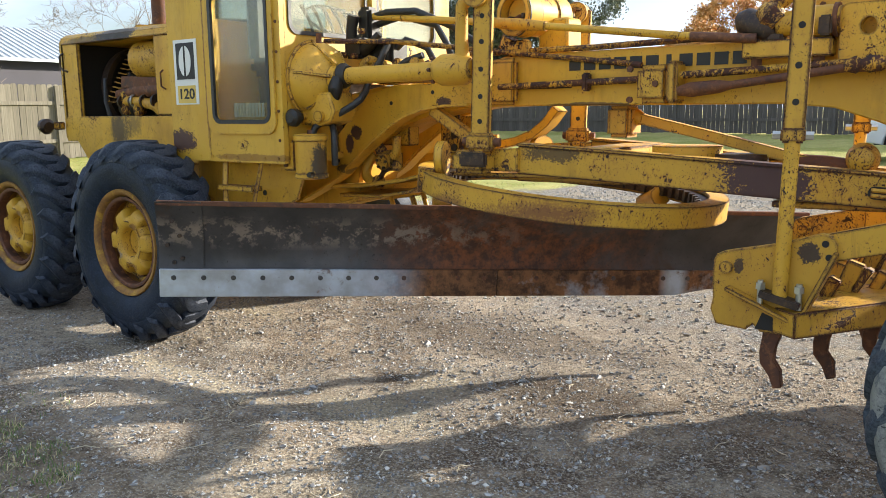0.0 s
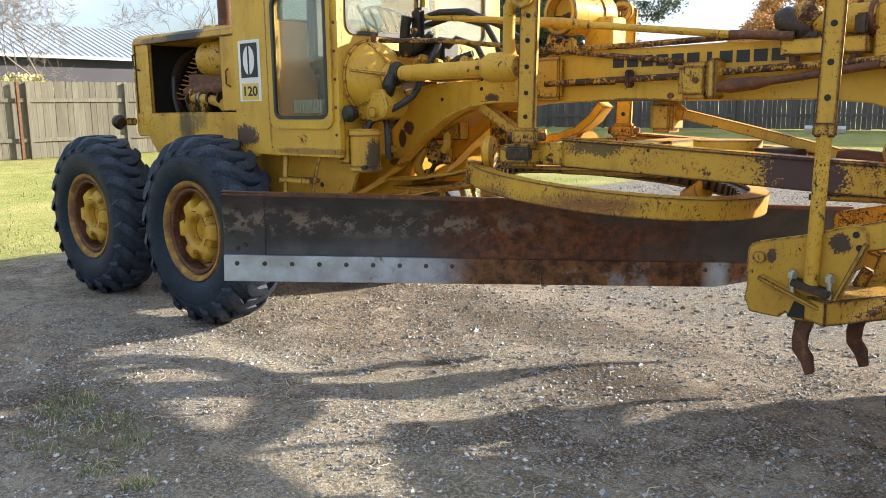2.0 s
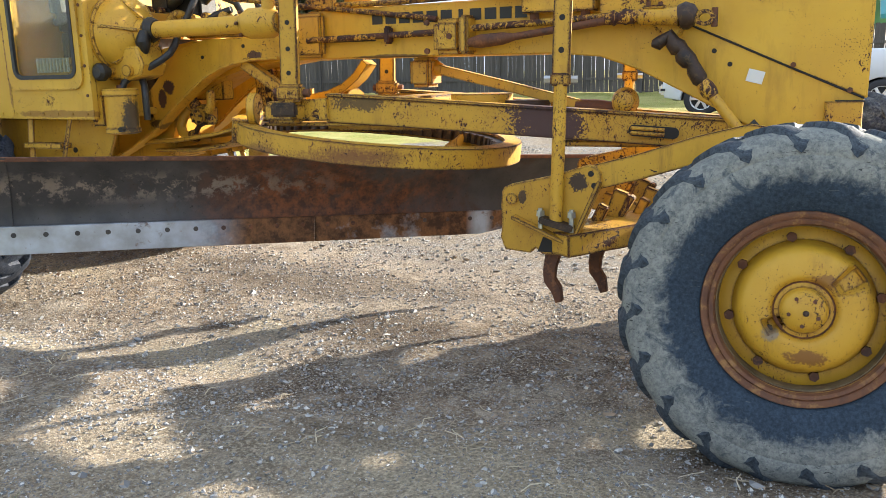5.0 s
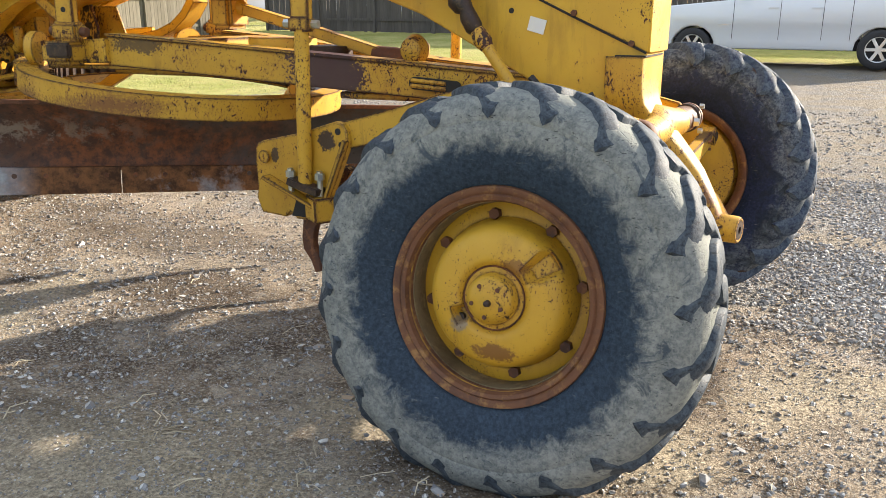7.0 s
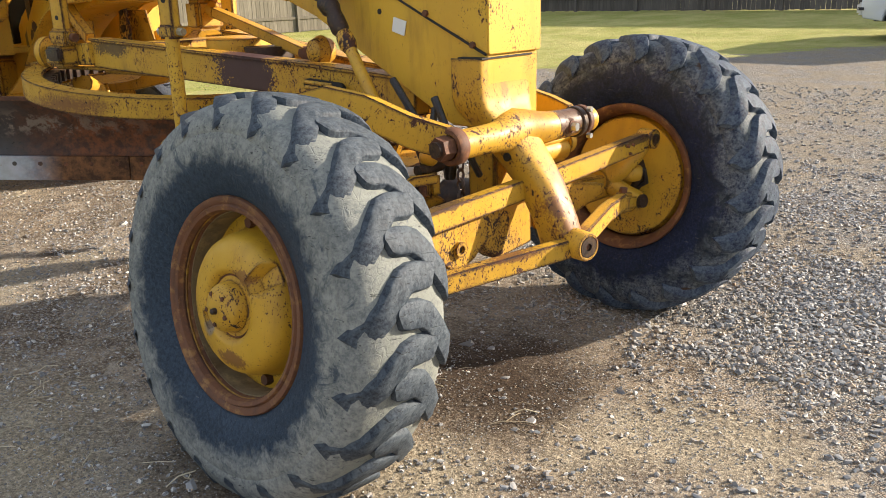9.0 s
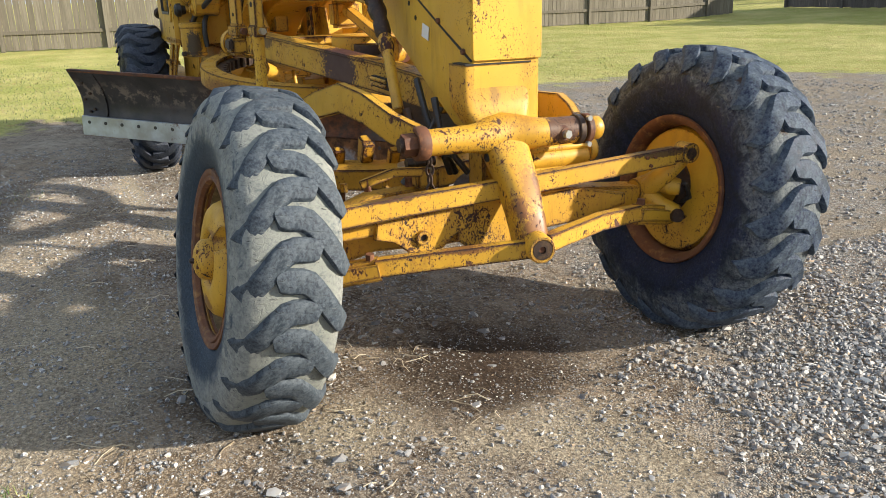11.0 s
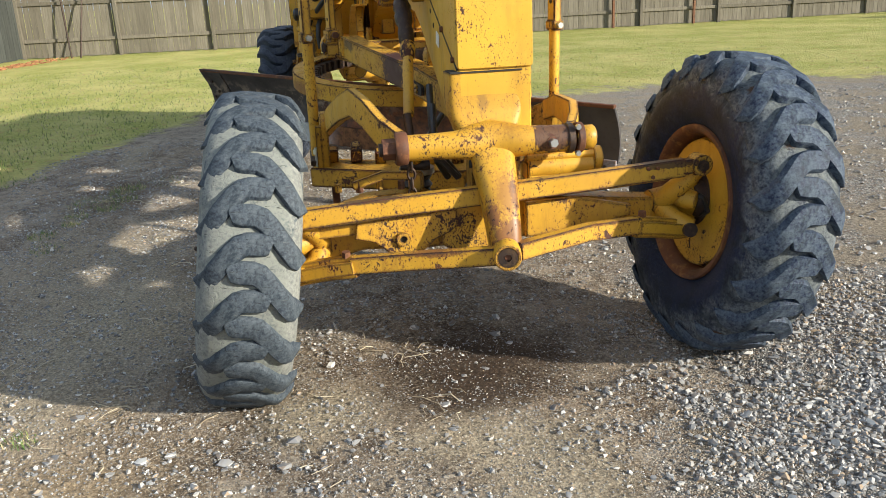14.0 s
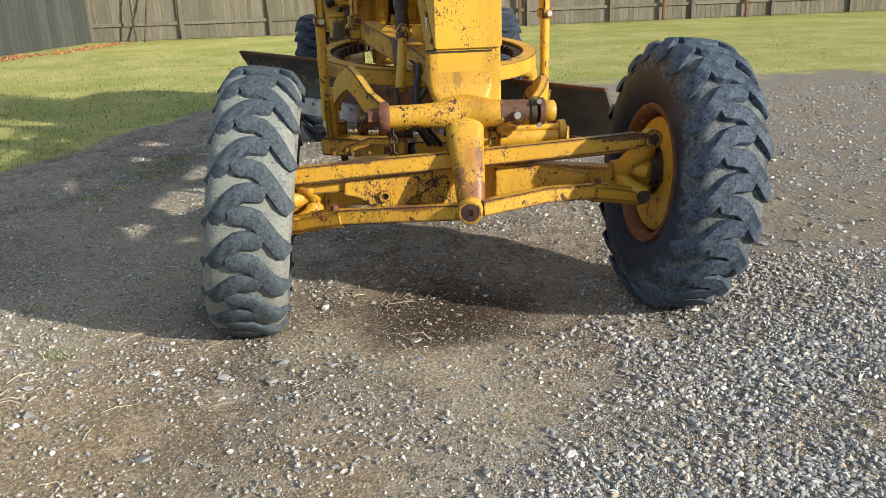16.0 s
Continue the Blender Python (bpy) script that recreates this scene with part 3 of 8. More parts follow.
    # dry pale tracks, partly painted light over shade; dark earth where the machine stands
    for (px, py), (rx, ry), tone, k in (
            ((-2.5, 4.7), (1.5, 0.55), DARK_EARTH, 0.55), ((-1.5, 3.95), (0.65, 0.36), DARK_EARTH, 0.7), ((-2.45, 3.72), (0.28, 0.12), DARK_EARTH, 0.7), ((0.65, 4.2), (0.48, 0.66), DARK_EARTH, 0.94), ((0.95, 4.1), (0.30, 0.42), DARK_EARTH, 0.85), ((-1.2, 2.2), (1.7, 0.9), LIT_DUST, 0.45), ((-1.0, 2.75), (0.5, 0.14), DARK_EARTH, 0.5),
            ((-2.25, 3.28), (0.5, 0.26), LIT_DUST, 0.8), ((-3.6, 3.05), (1.2, 0.15), LIT_DUST, 0.8), ((-2.2, 3.75), (0.24, 0.26), LIT_DUST, 0.7), ((-4.5, 4.2), (0.8, 0.3), LIT_DUST, 0.8), ((0.0, 3.28), (0.35, 0.2), LIT_DUST, 0.8), ((-0.45, 3.06), (0.26, 0.1), LIT_DUST, 0.7),
            ((0.42, 3.05), (0.42, 0.26), DARK_EARTH, 0.55), ((1.02, 3.48), (0.30, 0.30), LIT_DUST, 0.8), ((-0.1, 2.7), (0.34, 0.12), SANDY, 0.8), ((0.35, 2.25), (1.2, 0.6), LIT_DUST, 0.6), ((-0.4, 2.65), (0.9, 0.5), LIT_DUST, 0.65), ((-3.2, 1.9), (0.9, 0.5), DARK_EARTH, 0.45), ((2.2, 3.6), (0.7, 0.35), SANDY, 0.5), ((1.9, 3.1), (0.5, 0.2), DARK_EARTH, 0.4), ((2.7, 2.9), (0.5, 0.3), DARK_EARTH, 0.35), ((1.35, 4.1), (0.24, 0.45), LIT_DUST, 0.65), ((1.6, 2.5), (1.0, 0.8), SANDY, 0.75), ((1.65, 4.25), (0.4, 0.35), LIT_DUST, 0.7), ((2.4, 3.2), (0.5, 0.5), LIT_DUST, 0.4), ((-4.9, 1.75), (0.9, 0.2), LIT_DUST, 0.6)):
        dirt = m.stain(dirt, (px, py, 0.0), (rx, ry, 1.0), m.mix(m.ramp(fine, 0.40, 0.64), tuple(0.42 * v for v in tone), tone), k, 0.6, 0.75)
    dirt = m.mix(m.math("MULTIPLY", grit, 0.30), dirt, (0.055, 0.042, 0.032))
    # sandy fines lie bare between the stones in places
    bare = m.ramp(m.noise(1.9, 7.0, 0.7, dist=0.4), 0.44, 0.54)
    stone = m.mix(m.math("MULTIPLY", bare, 0.85), stone, m.mix(m.ramp(fine, 0.42, 0.62), (0.21, 0.165, 0.115), (0.54, 0.46, 0.345)))
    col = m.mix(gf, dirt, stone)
    # lawn: worn autumn grass with fallen leaves
    g1 = m.noise(26.0, 6.0, 0.75, stretch=(1, 1, 1))
    turf = m.mix(m.ramp(g1, 0.3, 0.7), (0.19, 0.225, 0.045), (0.62, 0.60, 0.165))
    turf = m.mix(m.ramp(m.noise(0.8, 6.0, 0.65), 0.40, 0.66, 0.0, 0.75), turf, (0.68, 0.61, 0.24))
    lsep = m.n.new("ShaderNodeSeparateColor")
    m.l.new(m.voro(14.0, "Color"), lsep.inputs[0])
    turf = m.mix(m.ramp(lsep.outputs[0], 0.93, 0.95, 0.0, 0.75), turf, (0.50, 0.38, 0.14))
    lf = m.ramp(m.math("ADD", att[0], m.math("MULTIPLY", m.math("SUBTRACT", m.noise(1.6, 7.0, 0.7), 0.5), 3.4)), -0.15, 0.35)
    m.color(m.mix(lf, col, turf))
    hgt = m.math("ADD", m.math("ADD", m.math("MULTIPLY", fine, 0.7), m.math("MULTIPLY", clod, 1.6)), peb)
    hg2 = m.math("ADD", m.math("MULTIPLY", cell, 2.2), m.math("MULTIPLY", fine, 0.5))
    hmix = m.n.new("ShaderNodeMix")
    m.put(hmix.inputs[0], gf), m.put(hmix.inputs[2], hgt), m.put(hmix.inputs[3], hg2)
    m.bump(m.math("ADD", hmix.outputs[0], m.math("MULTIPLY", m.math("MULTIPLY", lf, g1), 3.0)), 1.0, 0.016)
    me.materials.append(m.m)
    return tagged(new("ground", me), "bare brown dirt yard with gravel edging into autumn lawn", "ground", kind="structure")


build_ground()


def scatter(name, shapes, mat, label, category):
    """One mesh out of many small solids: (place, three half sizes, turn)."""
    base = [(0, 0, 1)] + [(0.894 * math.cos(a), 0.894 * math.sin(a), 0.447) for a in (2 * math.pi * k / 5 for k in range(5))]
    base += [(-x, -y, -z) for x, y, z in base]
    tri = [(0, k + 1, (k + 1) % 5 + 1) for k in range(5)] + [(6, (k + 1) % 5 + 7, k + 7) for k in range(5)]
    tri += [(k + 1, (k + 3) % 5 + 7, (k + 1) % 5 + 1) for k in range(5)] + [((k + 1) % 5 + 1, (k + 3) % 5 + 7, (k + 4) % 5 + 7) for k in range(5)]
    b, tr = np.array(base), np.array(tri)
    rnd = np.random.default_rng(5)
    n, c = len(shapes), len(b)
    place, half, turn = (np.array([q[k] for q in shapes]) for k in range(3))
    q = b[None] * (1 + rnd.uniform(-0.34, 0.30, (n, c, 1))) * half[:, None]
    ca, sa = np.cos(turn)[:, None], np.sin(turn)[:, None]
    tip = rnd.uniform(-0.4, 0.4, (n, 1))
    y, z = q[..., 1] * np.cos(tip) - q[..., 2] * np.sin(tip), q[..., 1] * np.sin(tip) + q[..., 2] * np.cos(tip)
    q = np.stack((q[..., 0] * ca - y * sa, q[..., 0] * sa + y * ca, z), -1) + place[:, None]
    f = tr[None] + (np.arange(n) * c)[:, None, None]
    me = bpy.data.meshes.new(name)
    me.from_pydata(q.reshape(-1, 3).tolist(), [], f.reshape(-1, tr.shape[1]).tolist())
    me.polygons.foreach_set("use_smooth", [True] * len(me.polygons))
    me.set_sharp_from_angle(angle=radians(24))
    me.materials.append(mat)
    return tagged(new(name, me), label, category, kind="stuff")


def stone_mat(name="stones", lit=1.0, dusty=0.28):
    m = Mat(name, 0.85, spec=0.3)
    r = m.island()
    c = m.mix(m.ramp(r, 0, 0.5), (0.12, 0.127, 0.138), (0.29, 0.295, 0.30))
    c = m.mix(m.ramp(r, 0.5, 0.8), c, tuple(lit * v for v in (0.58, 0.575, 0.545)))
    c = m.mix(m.ramp(r, 0.80, 0.81), c, (0.40, 0.30, 0.205))
    c = m.mix(m.ramp(r, 0.89, 0.90), c, (0.21, 0.175, 0.15))
    c = m.mix(m.ramp(r, 0.95, 0.96), c, (0.74, 0.72, 0.66))
    m.color(m.mix(m.ramp(m.noise(70.0, 4.0), 0.35, 0.65, 0.0, dusty), c, (0.30, 0.245, 0.18)))
    m.bump(m.noise(160.0, 3.0), 0.3, 0.002)
    return m.m


M_STONE, M_PEBBLE = stone_mat("stones", 0.92), stone_mat("dusty_pebbles", 1.15, 0.3)
rng = random.Random(11)


def pebble(x, y, r):
    k = rng.uniform(0.7, 1.3)
    return ((x, y, ground_z(x, y) + r * 0.22), (r * k, r / k * rng.uniform(0.7, 1), r * rng.uniform(0.55, 0.85)), rng.uniform(0, 6.3))


def build_stones():
    out = []
    while len(out) < 70000:
        x, y = rng.uniform(0.3, 5.6), rng.uniform(1.9, 8.5)
        if rng.random() > min(1.0, 2.2 / (0.4 + math.hypot(x - 2.6, y - 4.2))):
            continue
        d = gravel_at(x, y) + 0.75 * noise.noise(Vector((x * 1.6, y * 1.6, 7))) + 0.18 * noise.noise(Vector((x * 6, y * 6, 3)))
        bare = smooth(0.05, 0.35, noise.noise(Vector((x * 1.3, y * 1.3, 4))) + 0.4 * noise.noise(Vector((x * 5, y * 5, 2))))
        if d > -0.12 + rng.random() ** 2 * 0.75 and rng.random() > bare * 0.85:
            out.append(pebble(x, y, 0.0042 + 0.0115 * rng.random() ** 2.0 + (0.007 * rng.random() if rng.random() < 0.07 else 0)))
    while len(out) < 79000:
        x, y = rng.uniform(-6.0, 6.0), rng.uniform(4.8, 13.0)
        if gravel_at(x, y) > 0 and lawn_at(x, y) < -0.2:
            out.append(pebble(x, y, 0.010 + 0.012 * rng.random() ** 1.5))
    scatter("gravel", out, M_STONE, "loose grey and buff crushed gravel beside the dirt", "gravel")
    out = []
    while len(out) < 38000:
        x, y = rng.uniform(-5.5, 3.8), rng.uniform(0.9, 5.4)
        if math.hypot((x - 0.75) / 0.5, (y - 4.15) / 0.6) < 1.0 and rng.random() < 0.8:
            continue
        if lawn_at(x, y) < 0.3 and noise.noise(Vector((x * 2.1, y * 2.1, 9))) + 0.6 * noise.noise(Vector((x * 7, y * 7, 1))) > rng.uniform(-0.7, 0.35):
            out.append(pebble(x, y, 0.0022 + 0.011 * rng.random() ** 2.5 + (0.010 * rng.random() if rng.random() < 0.05 else 0)))
    scatter("pebbles", out, M_PEBBLE, "scattered pale pebbles pressed into brown dirt", "pebbles")
    vs, fs = [], []
    for _ in range(115000):
        x, y = rng.uniform(-4.6, 3.8), 1.1 + 3.9 * rng.random()
        if lawn_at(x, y) > 0 or noise.noise(Vector((x * 2.7, y * 2.7, 5))) < rng.uniform(-0.8, 0.3):
            continue
        r, z, o = 0.0018 + 0.0042 * rng.random() ** 2, ground_z(x, y) + 0.001, len(vs)
        a = rng.uniform(0, 6.3)
        c, d = r * math.cos(a), r * math.sin(a)
        vs.extend(((x + c, y + d, z), (x - d * 0.8, y + c * 0.8, z), (x - c, y - d, z), (x + d * 0.8, y - c * 0.8, z), (x, y, z + r * 0.8)))
        fs.extend(((o, o + 1, o + 4), (o + 1, o + 2, o + 4), (o + 2, o + 3, o + 4), (o + 3, o, o + 4)))
    me = bpy.data.meshes.new("grit")
    me.from_pydata(vs, [], fs)
    me.materials.append(M_STONE)
    tagged(new("grit", me), "fine pale grit scattered over brown dirt", "grit", kind="stuff")
    out = [pebble(rng.uniform(-5, 2.6), rng.uniform(1.2, 4.5), 0.013 + 0.019 * rng.random() ** 2) for _ in range(240)]
    out = [((x, y, z - 0.004), (a, b, c * 0.65), turn) for (x, y, z), (a, b, c), turn in out]
    scatter("loose_stones", out, M_PEBBLE, "fist-sized buff stones lying on the dirt", "stones")


build_stones()


def build_grass():
    """Thin blades, in tufts, where turf begins beside the dirt."""
    vs, fs = [], []

    def blade(x, y, h, w):
        a, lean = rng.uniform(0, 6.3), rng.uniform(0.2, 1.5) * h
        z, o = ground_z(x, y) - 0.004, len(vs)
        dx, dy, bx, by = math.cos(a) * w, math.sin(a) * w, math.cos(a + 1.5) * lean, math.sin(a + 1.5) * lean
        vs.extend(((x - dx, y - dy, z), (x + dx, y + dy, z), (x + bx * 0.35 + dx * 0.7, y + by * 0.35 + dy * 0.7, z + h * 0.6), (x + bx * 0.35 - dx * 0.7, y + by * 0.35 - dy * 0.7, z + h * 0.6), (x + bx, y + by, z + h)))
        fs.extend(((o, o + 1, o + 2, o + 3), (o + 3, o + 2, o + 4)))
    n = 0
    while n < 26000:
        x, y = rng.uniform(-15, -3.0), rng.uniform(-5.5, 4.0 if rng.random() < 0.7 else 13)
        d = lawn_at(x, y) + 1.6 * noise.noise(Vector((x * 1.1, y * 1.1, 2)))
        if d > rng.random() * 0.5 and rng.random() < min(1.0, 30.0 / (x - 5) ** 2):
            blade(x, y, rng.uniform(0.02, 0.06), 0.0035), blade(x + 0.02, y + 0.01, rng.uniform(0.02, 0.05), 0.003)
            n += 2
    for cx, cy, r, k in ((-3.39, 1.95, 0.16, 330), (-2.75, 1.93, 0.09, 170), (-3.12, 1.76, 0.20, 170), (-2.33, 1.74, 0.07, 130), (-3.6, 2.2, 0.25, 80), (-2.9, 1.7, 0.16, 90), (0.35, 2.05, 0.06, 60), (-2.05, 1.62, 0.10, 190), (-3.0, 1.98, 0.13, 200), (-1.75, 1.72, 0.12, 110), (-2.6, 1.72, 0.10, 120), (0.95, 2.37, 0.07, 60)):
        for _ in range(k):
            a, q = rng.uniform(0, 6.3), r * math.sqrt(rng.random())
            blade(cx + q * math.cos(a), cy + q * math.sin(a), rng.uniform(0.012, 0.042), 0.002)
    me = bpy.data.meshes.new("grass")
    me.from_pydata(vs, [], fs)
    m = Mat("grass_blades", 0.7)
    tone = m.island()
    m.color(m.mix(m.ramp(tone, 0.66, 0.70), m.mix(m.ramp(tone, 0.0, 0.66), (0.055, 0.12, 0.025), (0.20, 0.27, 0.06)), (0.50, 0.42, 0.23)))
    me.materials.append(m.m)
    tagged(new("grass", me), "short thinning green and straw grass tufts", "grass", kind="stuff")


build_grass()


def build_twigs():
    m = Mesh()
    spots = [(rng.uniform(-3.6, 1.6), rng.uniform(1.3, 4.0)) for _ in range(46)] + [(-0.62, 2.75), (-0.75, 2.95), (-0.35, 2.6), (-1.15, 2.6)]
    for k in range(420):
        cx, cy = spots[k % len(spots)] if k % 3 else (rng.uniform(-4.5, 2.0), rng.uniform(1.0, 4.2))
        x, y, a = cx + rng.gauss(0, 0.07), cy + rng.gauss(0, 0.05), rng.uniform(0, 6.3)
        n = rng.uniform(0.015, 0.07)
        z = ground_z(x, y) + 0.004
        mx, my = x + n * math.cos(a), y + n * math.sin(a)
        b = a + rng.uniform(-0.9, 0.9)
        m.tube([(x, y, z), (mx, my, z + rng.uniform(0.003, 0.012)), (mx + n * math.cos(b), my + n * math.sin(b), z + 0.002)], rng.uniform(0.0011, 0.0024), 4)
    mat = Mat("straw", 0.8)
    mat.color(mat.mix(mat.island(), (0.24, 0.18, 0.11), (0.66, 0.58, 0.42)))
    tagged(new("straw_and_twigs", m.data("straw", mat.m, 0)), "dry straw stalks and twigs strewn on dirt", "twigs", kind="stuff")


build_twigs()


# ---- the motor grader ----
grader = thing("motor_grader", (-2.7, YC, 0.0), "old weathered yellow motor grader with rust-chipped paint, parked on dirt", "motor grader")


def base_r(v, R, half):
    t = abs(v) / half
    return R * (0.972 - 0.022 * t * t) if t < 0.7 else R * (0.961 - 0.40 * (t - 0.7) ** 1.35)


def tyre_mesh(R, half, seg=120):
    """The carcass of a tyre about the local y axis."""
    prof = [(-half * 0.66, 0.318), (-half * 0.82, 0.345), (-half * 0.97, R * 0.66), (-half, R * 0.74), (-half * 0.985, R * 0.80), (-half * 0.965, R * 0.812), (-half * 0.975, R * 0.825), (-half * 0.93, R * 0.875), (-half * 0.84, R * 0.922),
            (-half * 0.68, R * 0.952), (-half * 0.40, R * 0.968), (0, R * 0.972)]
    prof += [(-y, r) for y, r in prof[-2::-1]]
    prof += [(half * 0.55, 0.316), (-half * 0.55, 0.316)]
    return Mesh().lathe(prof, seg=seg, closed=True)


def lug_mesh(R, half, lug_h, flip, side, reach=1.0, worn=False):
    """One tread lug: a rounded head across the middle, then a bar that slants out over the shoulder."""
    line = [(-0.40, 0.002), (-0.385, 0.001), (-0.35, 0.0), (-0.28, 0.0), (-0.12, 0.0), (0.05, 0.001), (0.18, 0.008), (0.30, 0.028), (0.45, 0.060), (0.62, 0.098), (0.78, 0.134), (0.90, 0.158), (1.0, 0.172)]
    wid = [0.010, 0.021, 0.031, 0.037, 0.039, 0.039, 0.038, 0.035, 0.033, 0.032, 0.031, 0.029, 0.024]
    line = [(v if v < 0.5 else 0.5 + (v - 0.5) * (reach - 0.5) / 0.5, u) for v, u in line]
    n = len(line) - 1
    vs, fs = [], []
    for i, (v, u) in enumerate(line):
        y = v * half * side
        dv, du = (line[min(i + 1, n)][0] - line[max(i - 1, 0)][0]) * half, line[min(i + 1, n)][1] - line[max(i - 1, 0)][1]
        q = math.hypot(dv, du)
        nv, nu = -du / q * side, dv / q
        for s, k in ((-1.22, 0), (-1.0, 0.80), (-0.88, 1.0), (-0.3, 1.04), (0.3, 1.04), (0.88, 1.0), (1.0, 0.80), (1.22, 0)):
            yy = y + nv * wid[i] * s
            br = base_r(yy, R, half)
            h = lug_h * (1 - (0.97 if worn else 0.45) * smooth(0.42 if worn else 0.7, 0.92 if worn else 1.0, abs(v)) * (1.0 if v > 0 else 0.0))
            a = flip * (u + nu * wid[i] * s) / R
            r = (br + h * k if k else br - 0.014) - (0.016 * smooth(0.55, 0.85, v) if worn else 0.0)
            vs.append((r * math.cos(a), yy, r * math.sin(a)))
    for i in range(n):
        for j in range(7):
            fs.append((i * 8 + j, i * 8 + j + 1, i * 8 + 9 + j, i * 8 + 8 + j))
    return Mesh().add(vs, fs + [tuple(range(8)), tuple(n * 8 + j for j in range(8))])


LUGS = {}


def tread(w, m, R, half, count, lug_h, flip, mat):
    step = 2 * math.pi / count
    for side in (-1, 1):
        key = (R, flip, side, mat.name)
        if key not in LUGS:
            worn = mat is M_LUG_F and side < 0
            LUGS[key] = lug_mesh(R, half, lug_h, flip, side, 0.93 if worn else 0.97 if mat is M_LUG_F else 1.02, worn).data("tread_lug", mat, 42)
        for k in range(count):
            part("tread_lug", LUGS[key], mat, w, at=m @ Matrix.Rotation(-(k + (0.5 if side > 0 else 0.0)) * step, 4, "Y"))


def rim_mesh():
    """The rolled steel rim, flange out at o."""
    m = Mesh()
    p = [(-0.135, 0.300), (-0.150, 0.318), (-0.150, 0.332), (-0.138, 0.336), (-0.125, 0.325), (0.125, 0.325), (0.138, 0.336), (0.150, 0.332), (0.150, 0.318), (0.135, 0.300),
         (0.10, 0.288), (-0.04, 0.284), (-0.105, 0.288), (-0.118, 0.296)]
    return m.lathe(p, seg=72, closed=True)


FRONT_DISC = [(0.10, 0.0), (0.10, 0.27), (0.06, 0.284), (-0.02, 0.284), (-0.03, 0.262), (-0.03, 0.236), (-0.045, 0.228), (-0.10, 0.219), (-0.128, 0.206), (-0.143, 0.190), (-0.150, 0.165), (-0.154, 0.14), (-0.155, 0.122), (-0.152, 0.108), (-0.136, 0.098), (-0.139, 0.078), (-0.170, 0.074), (-0.182, 0.068), (-0.196, 0.05), (-0.203, 0.02), (-0.203, 0.0)]


def notched_disc(prof, seg=120):
    """The dished front wheel disc, with two cast finger notches in its dome."""
    m = Mesh().lathe(prof, seg=seg)
    for i, (x, y, z) in enumerate(m.v):
        r, a = math.hypot(x, z), math.degrees(math.atan2(z, x)) % 360
        for at, r0, r1, wide in ((38, 0.135, 0.215, 13.0), (212, 0.078, 0.135, 15.0)):
            d = abs((a - at + 180) % 360 - 180)
            if r0 < r < r1 and y < -0.09 and d < wide:
                y += 0.042 * (1 - smooth(wide * 0.55, wide, d))
        m.v[i] = (x, y, z)
    return m


def front_wheel(name, m, flip, label, rubber_m, lug_m, R, half):
    w = new(name)
    w.parent = grader
    w.matrix_basis = world_of(grader).inverted() @ m
    tagged(w, label)
    sub("tyre", tyre_mesh(R, half), rubber_m, w, "cracked dusty black rubber lug tyre", at=m, smooth=35)
    tread(w, m, R, half, 20, 0.019 if rubber_m is M_TYRE_F else 0.026, flip, lug_m)
    sub("rim", rim_mesh(), M_RIMRUST, w, "rust-brown steel rim", at=m)
    sub("wheel_disc", notched_disc(FRONT_DISC), M_WHEEL, w, "chipped yellow wheel disc", at=m, smooth=50)
    for y0, r0 in ((-0.141, 0.3135), (-0.127, 0.2945), (-0.112, 0.287)):
        sub("rim_bead", Mesh().lathe([(y0 - 0.004, r0), (y0 - 0.007, r0 + 0.003), (y0 - 0.004, r0 + 0.006), (y0 + 0.003, r0 + 0.004)], seg=72, closed=True), M_RIMYEL, w, at=m)
    sub("rim_barrel", Mesh().lathe([(-0.100, 0.283), (-0.100, 0.2865), (-0.02, 0.2865), (-0.02, 0.2805)], seg=72, closed=True), M_BARREL, w, "dusty brown inner barrel", at=m)
    sub("lock_ring", Mesh().lathe([(-0.128, 0.286), (-0.146, 0.292), (-0.150, 0.304), (-0.140, 0.312), (-0.128, 0.306)], seg=72, closed=True), M_RIMRUST, w, at=m)
    d = Vector((math.cos(radians(215)), 0, math.sin(radians(215))))
    sub("hub_plug", Mesh().hexbolt(d * 0.13 + Vector((0, -0.115, 0)), (0, -1, 0), 0.014, 0.012), M_IRON, w, "greasy plug", at=m)
    sub("greasy_boss", Mesh().tube([(0.03, 0.09, 0.02), (0.03, 0.104, 0.02), (0.03, 0.112, 0.02)], [0.13, 0.125, 0.10], 24), M_IRON, w, "dark greasy inner boss", at=m)
    sub("cap_seam", Mesh().lathe([(-0.134, 0.088), (-0.1385, 0.096), (-0.135, 0.1), (-0.131, 0.094)], seg=60, closed=True), M_RUST, w, at=m)
    for k in range(8):
        a = radians(45 * k + 12)
        sub("lug_nut", Mesh().hexbolt((0.246 * math.cos(a), -0.028, 0.246 * math.sin(a)), (0, -1, 0), 0.019, 0.026), M_RUST, w, at=m)
    for k in range(5):
        a = radians(72 * k + 50)
        sub("cap_bolt", Mesh().hexbolt((0.048 * math.cos(a), -0.19, 0.048 * math.sin(a)), (0, -1, 0), 0.0075, 0.01), M_RUST, w, at=m)
    sub("grease_nipple", Mesh().tube([(0.006, -0.20, -0.004), (0.006, -0.216, -0.004), (0.006, -0.22, -0.004)], [0.011, 0.009, 0.004], 10), M_IRON, w, at=m)
    return w


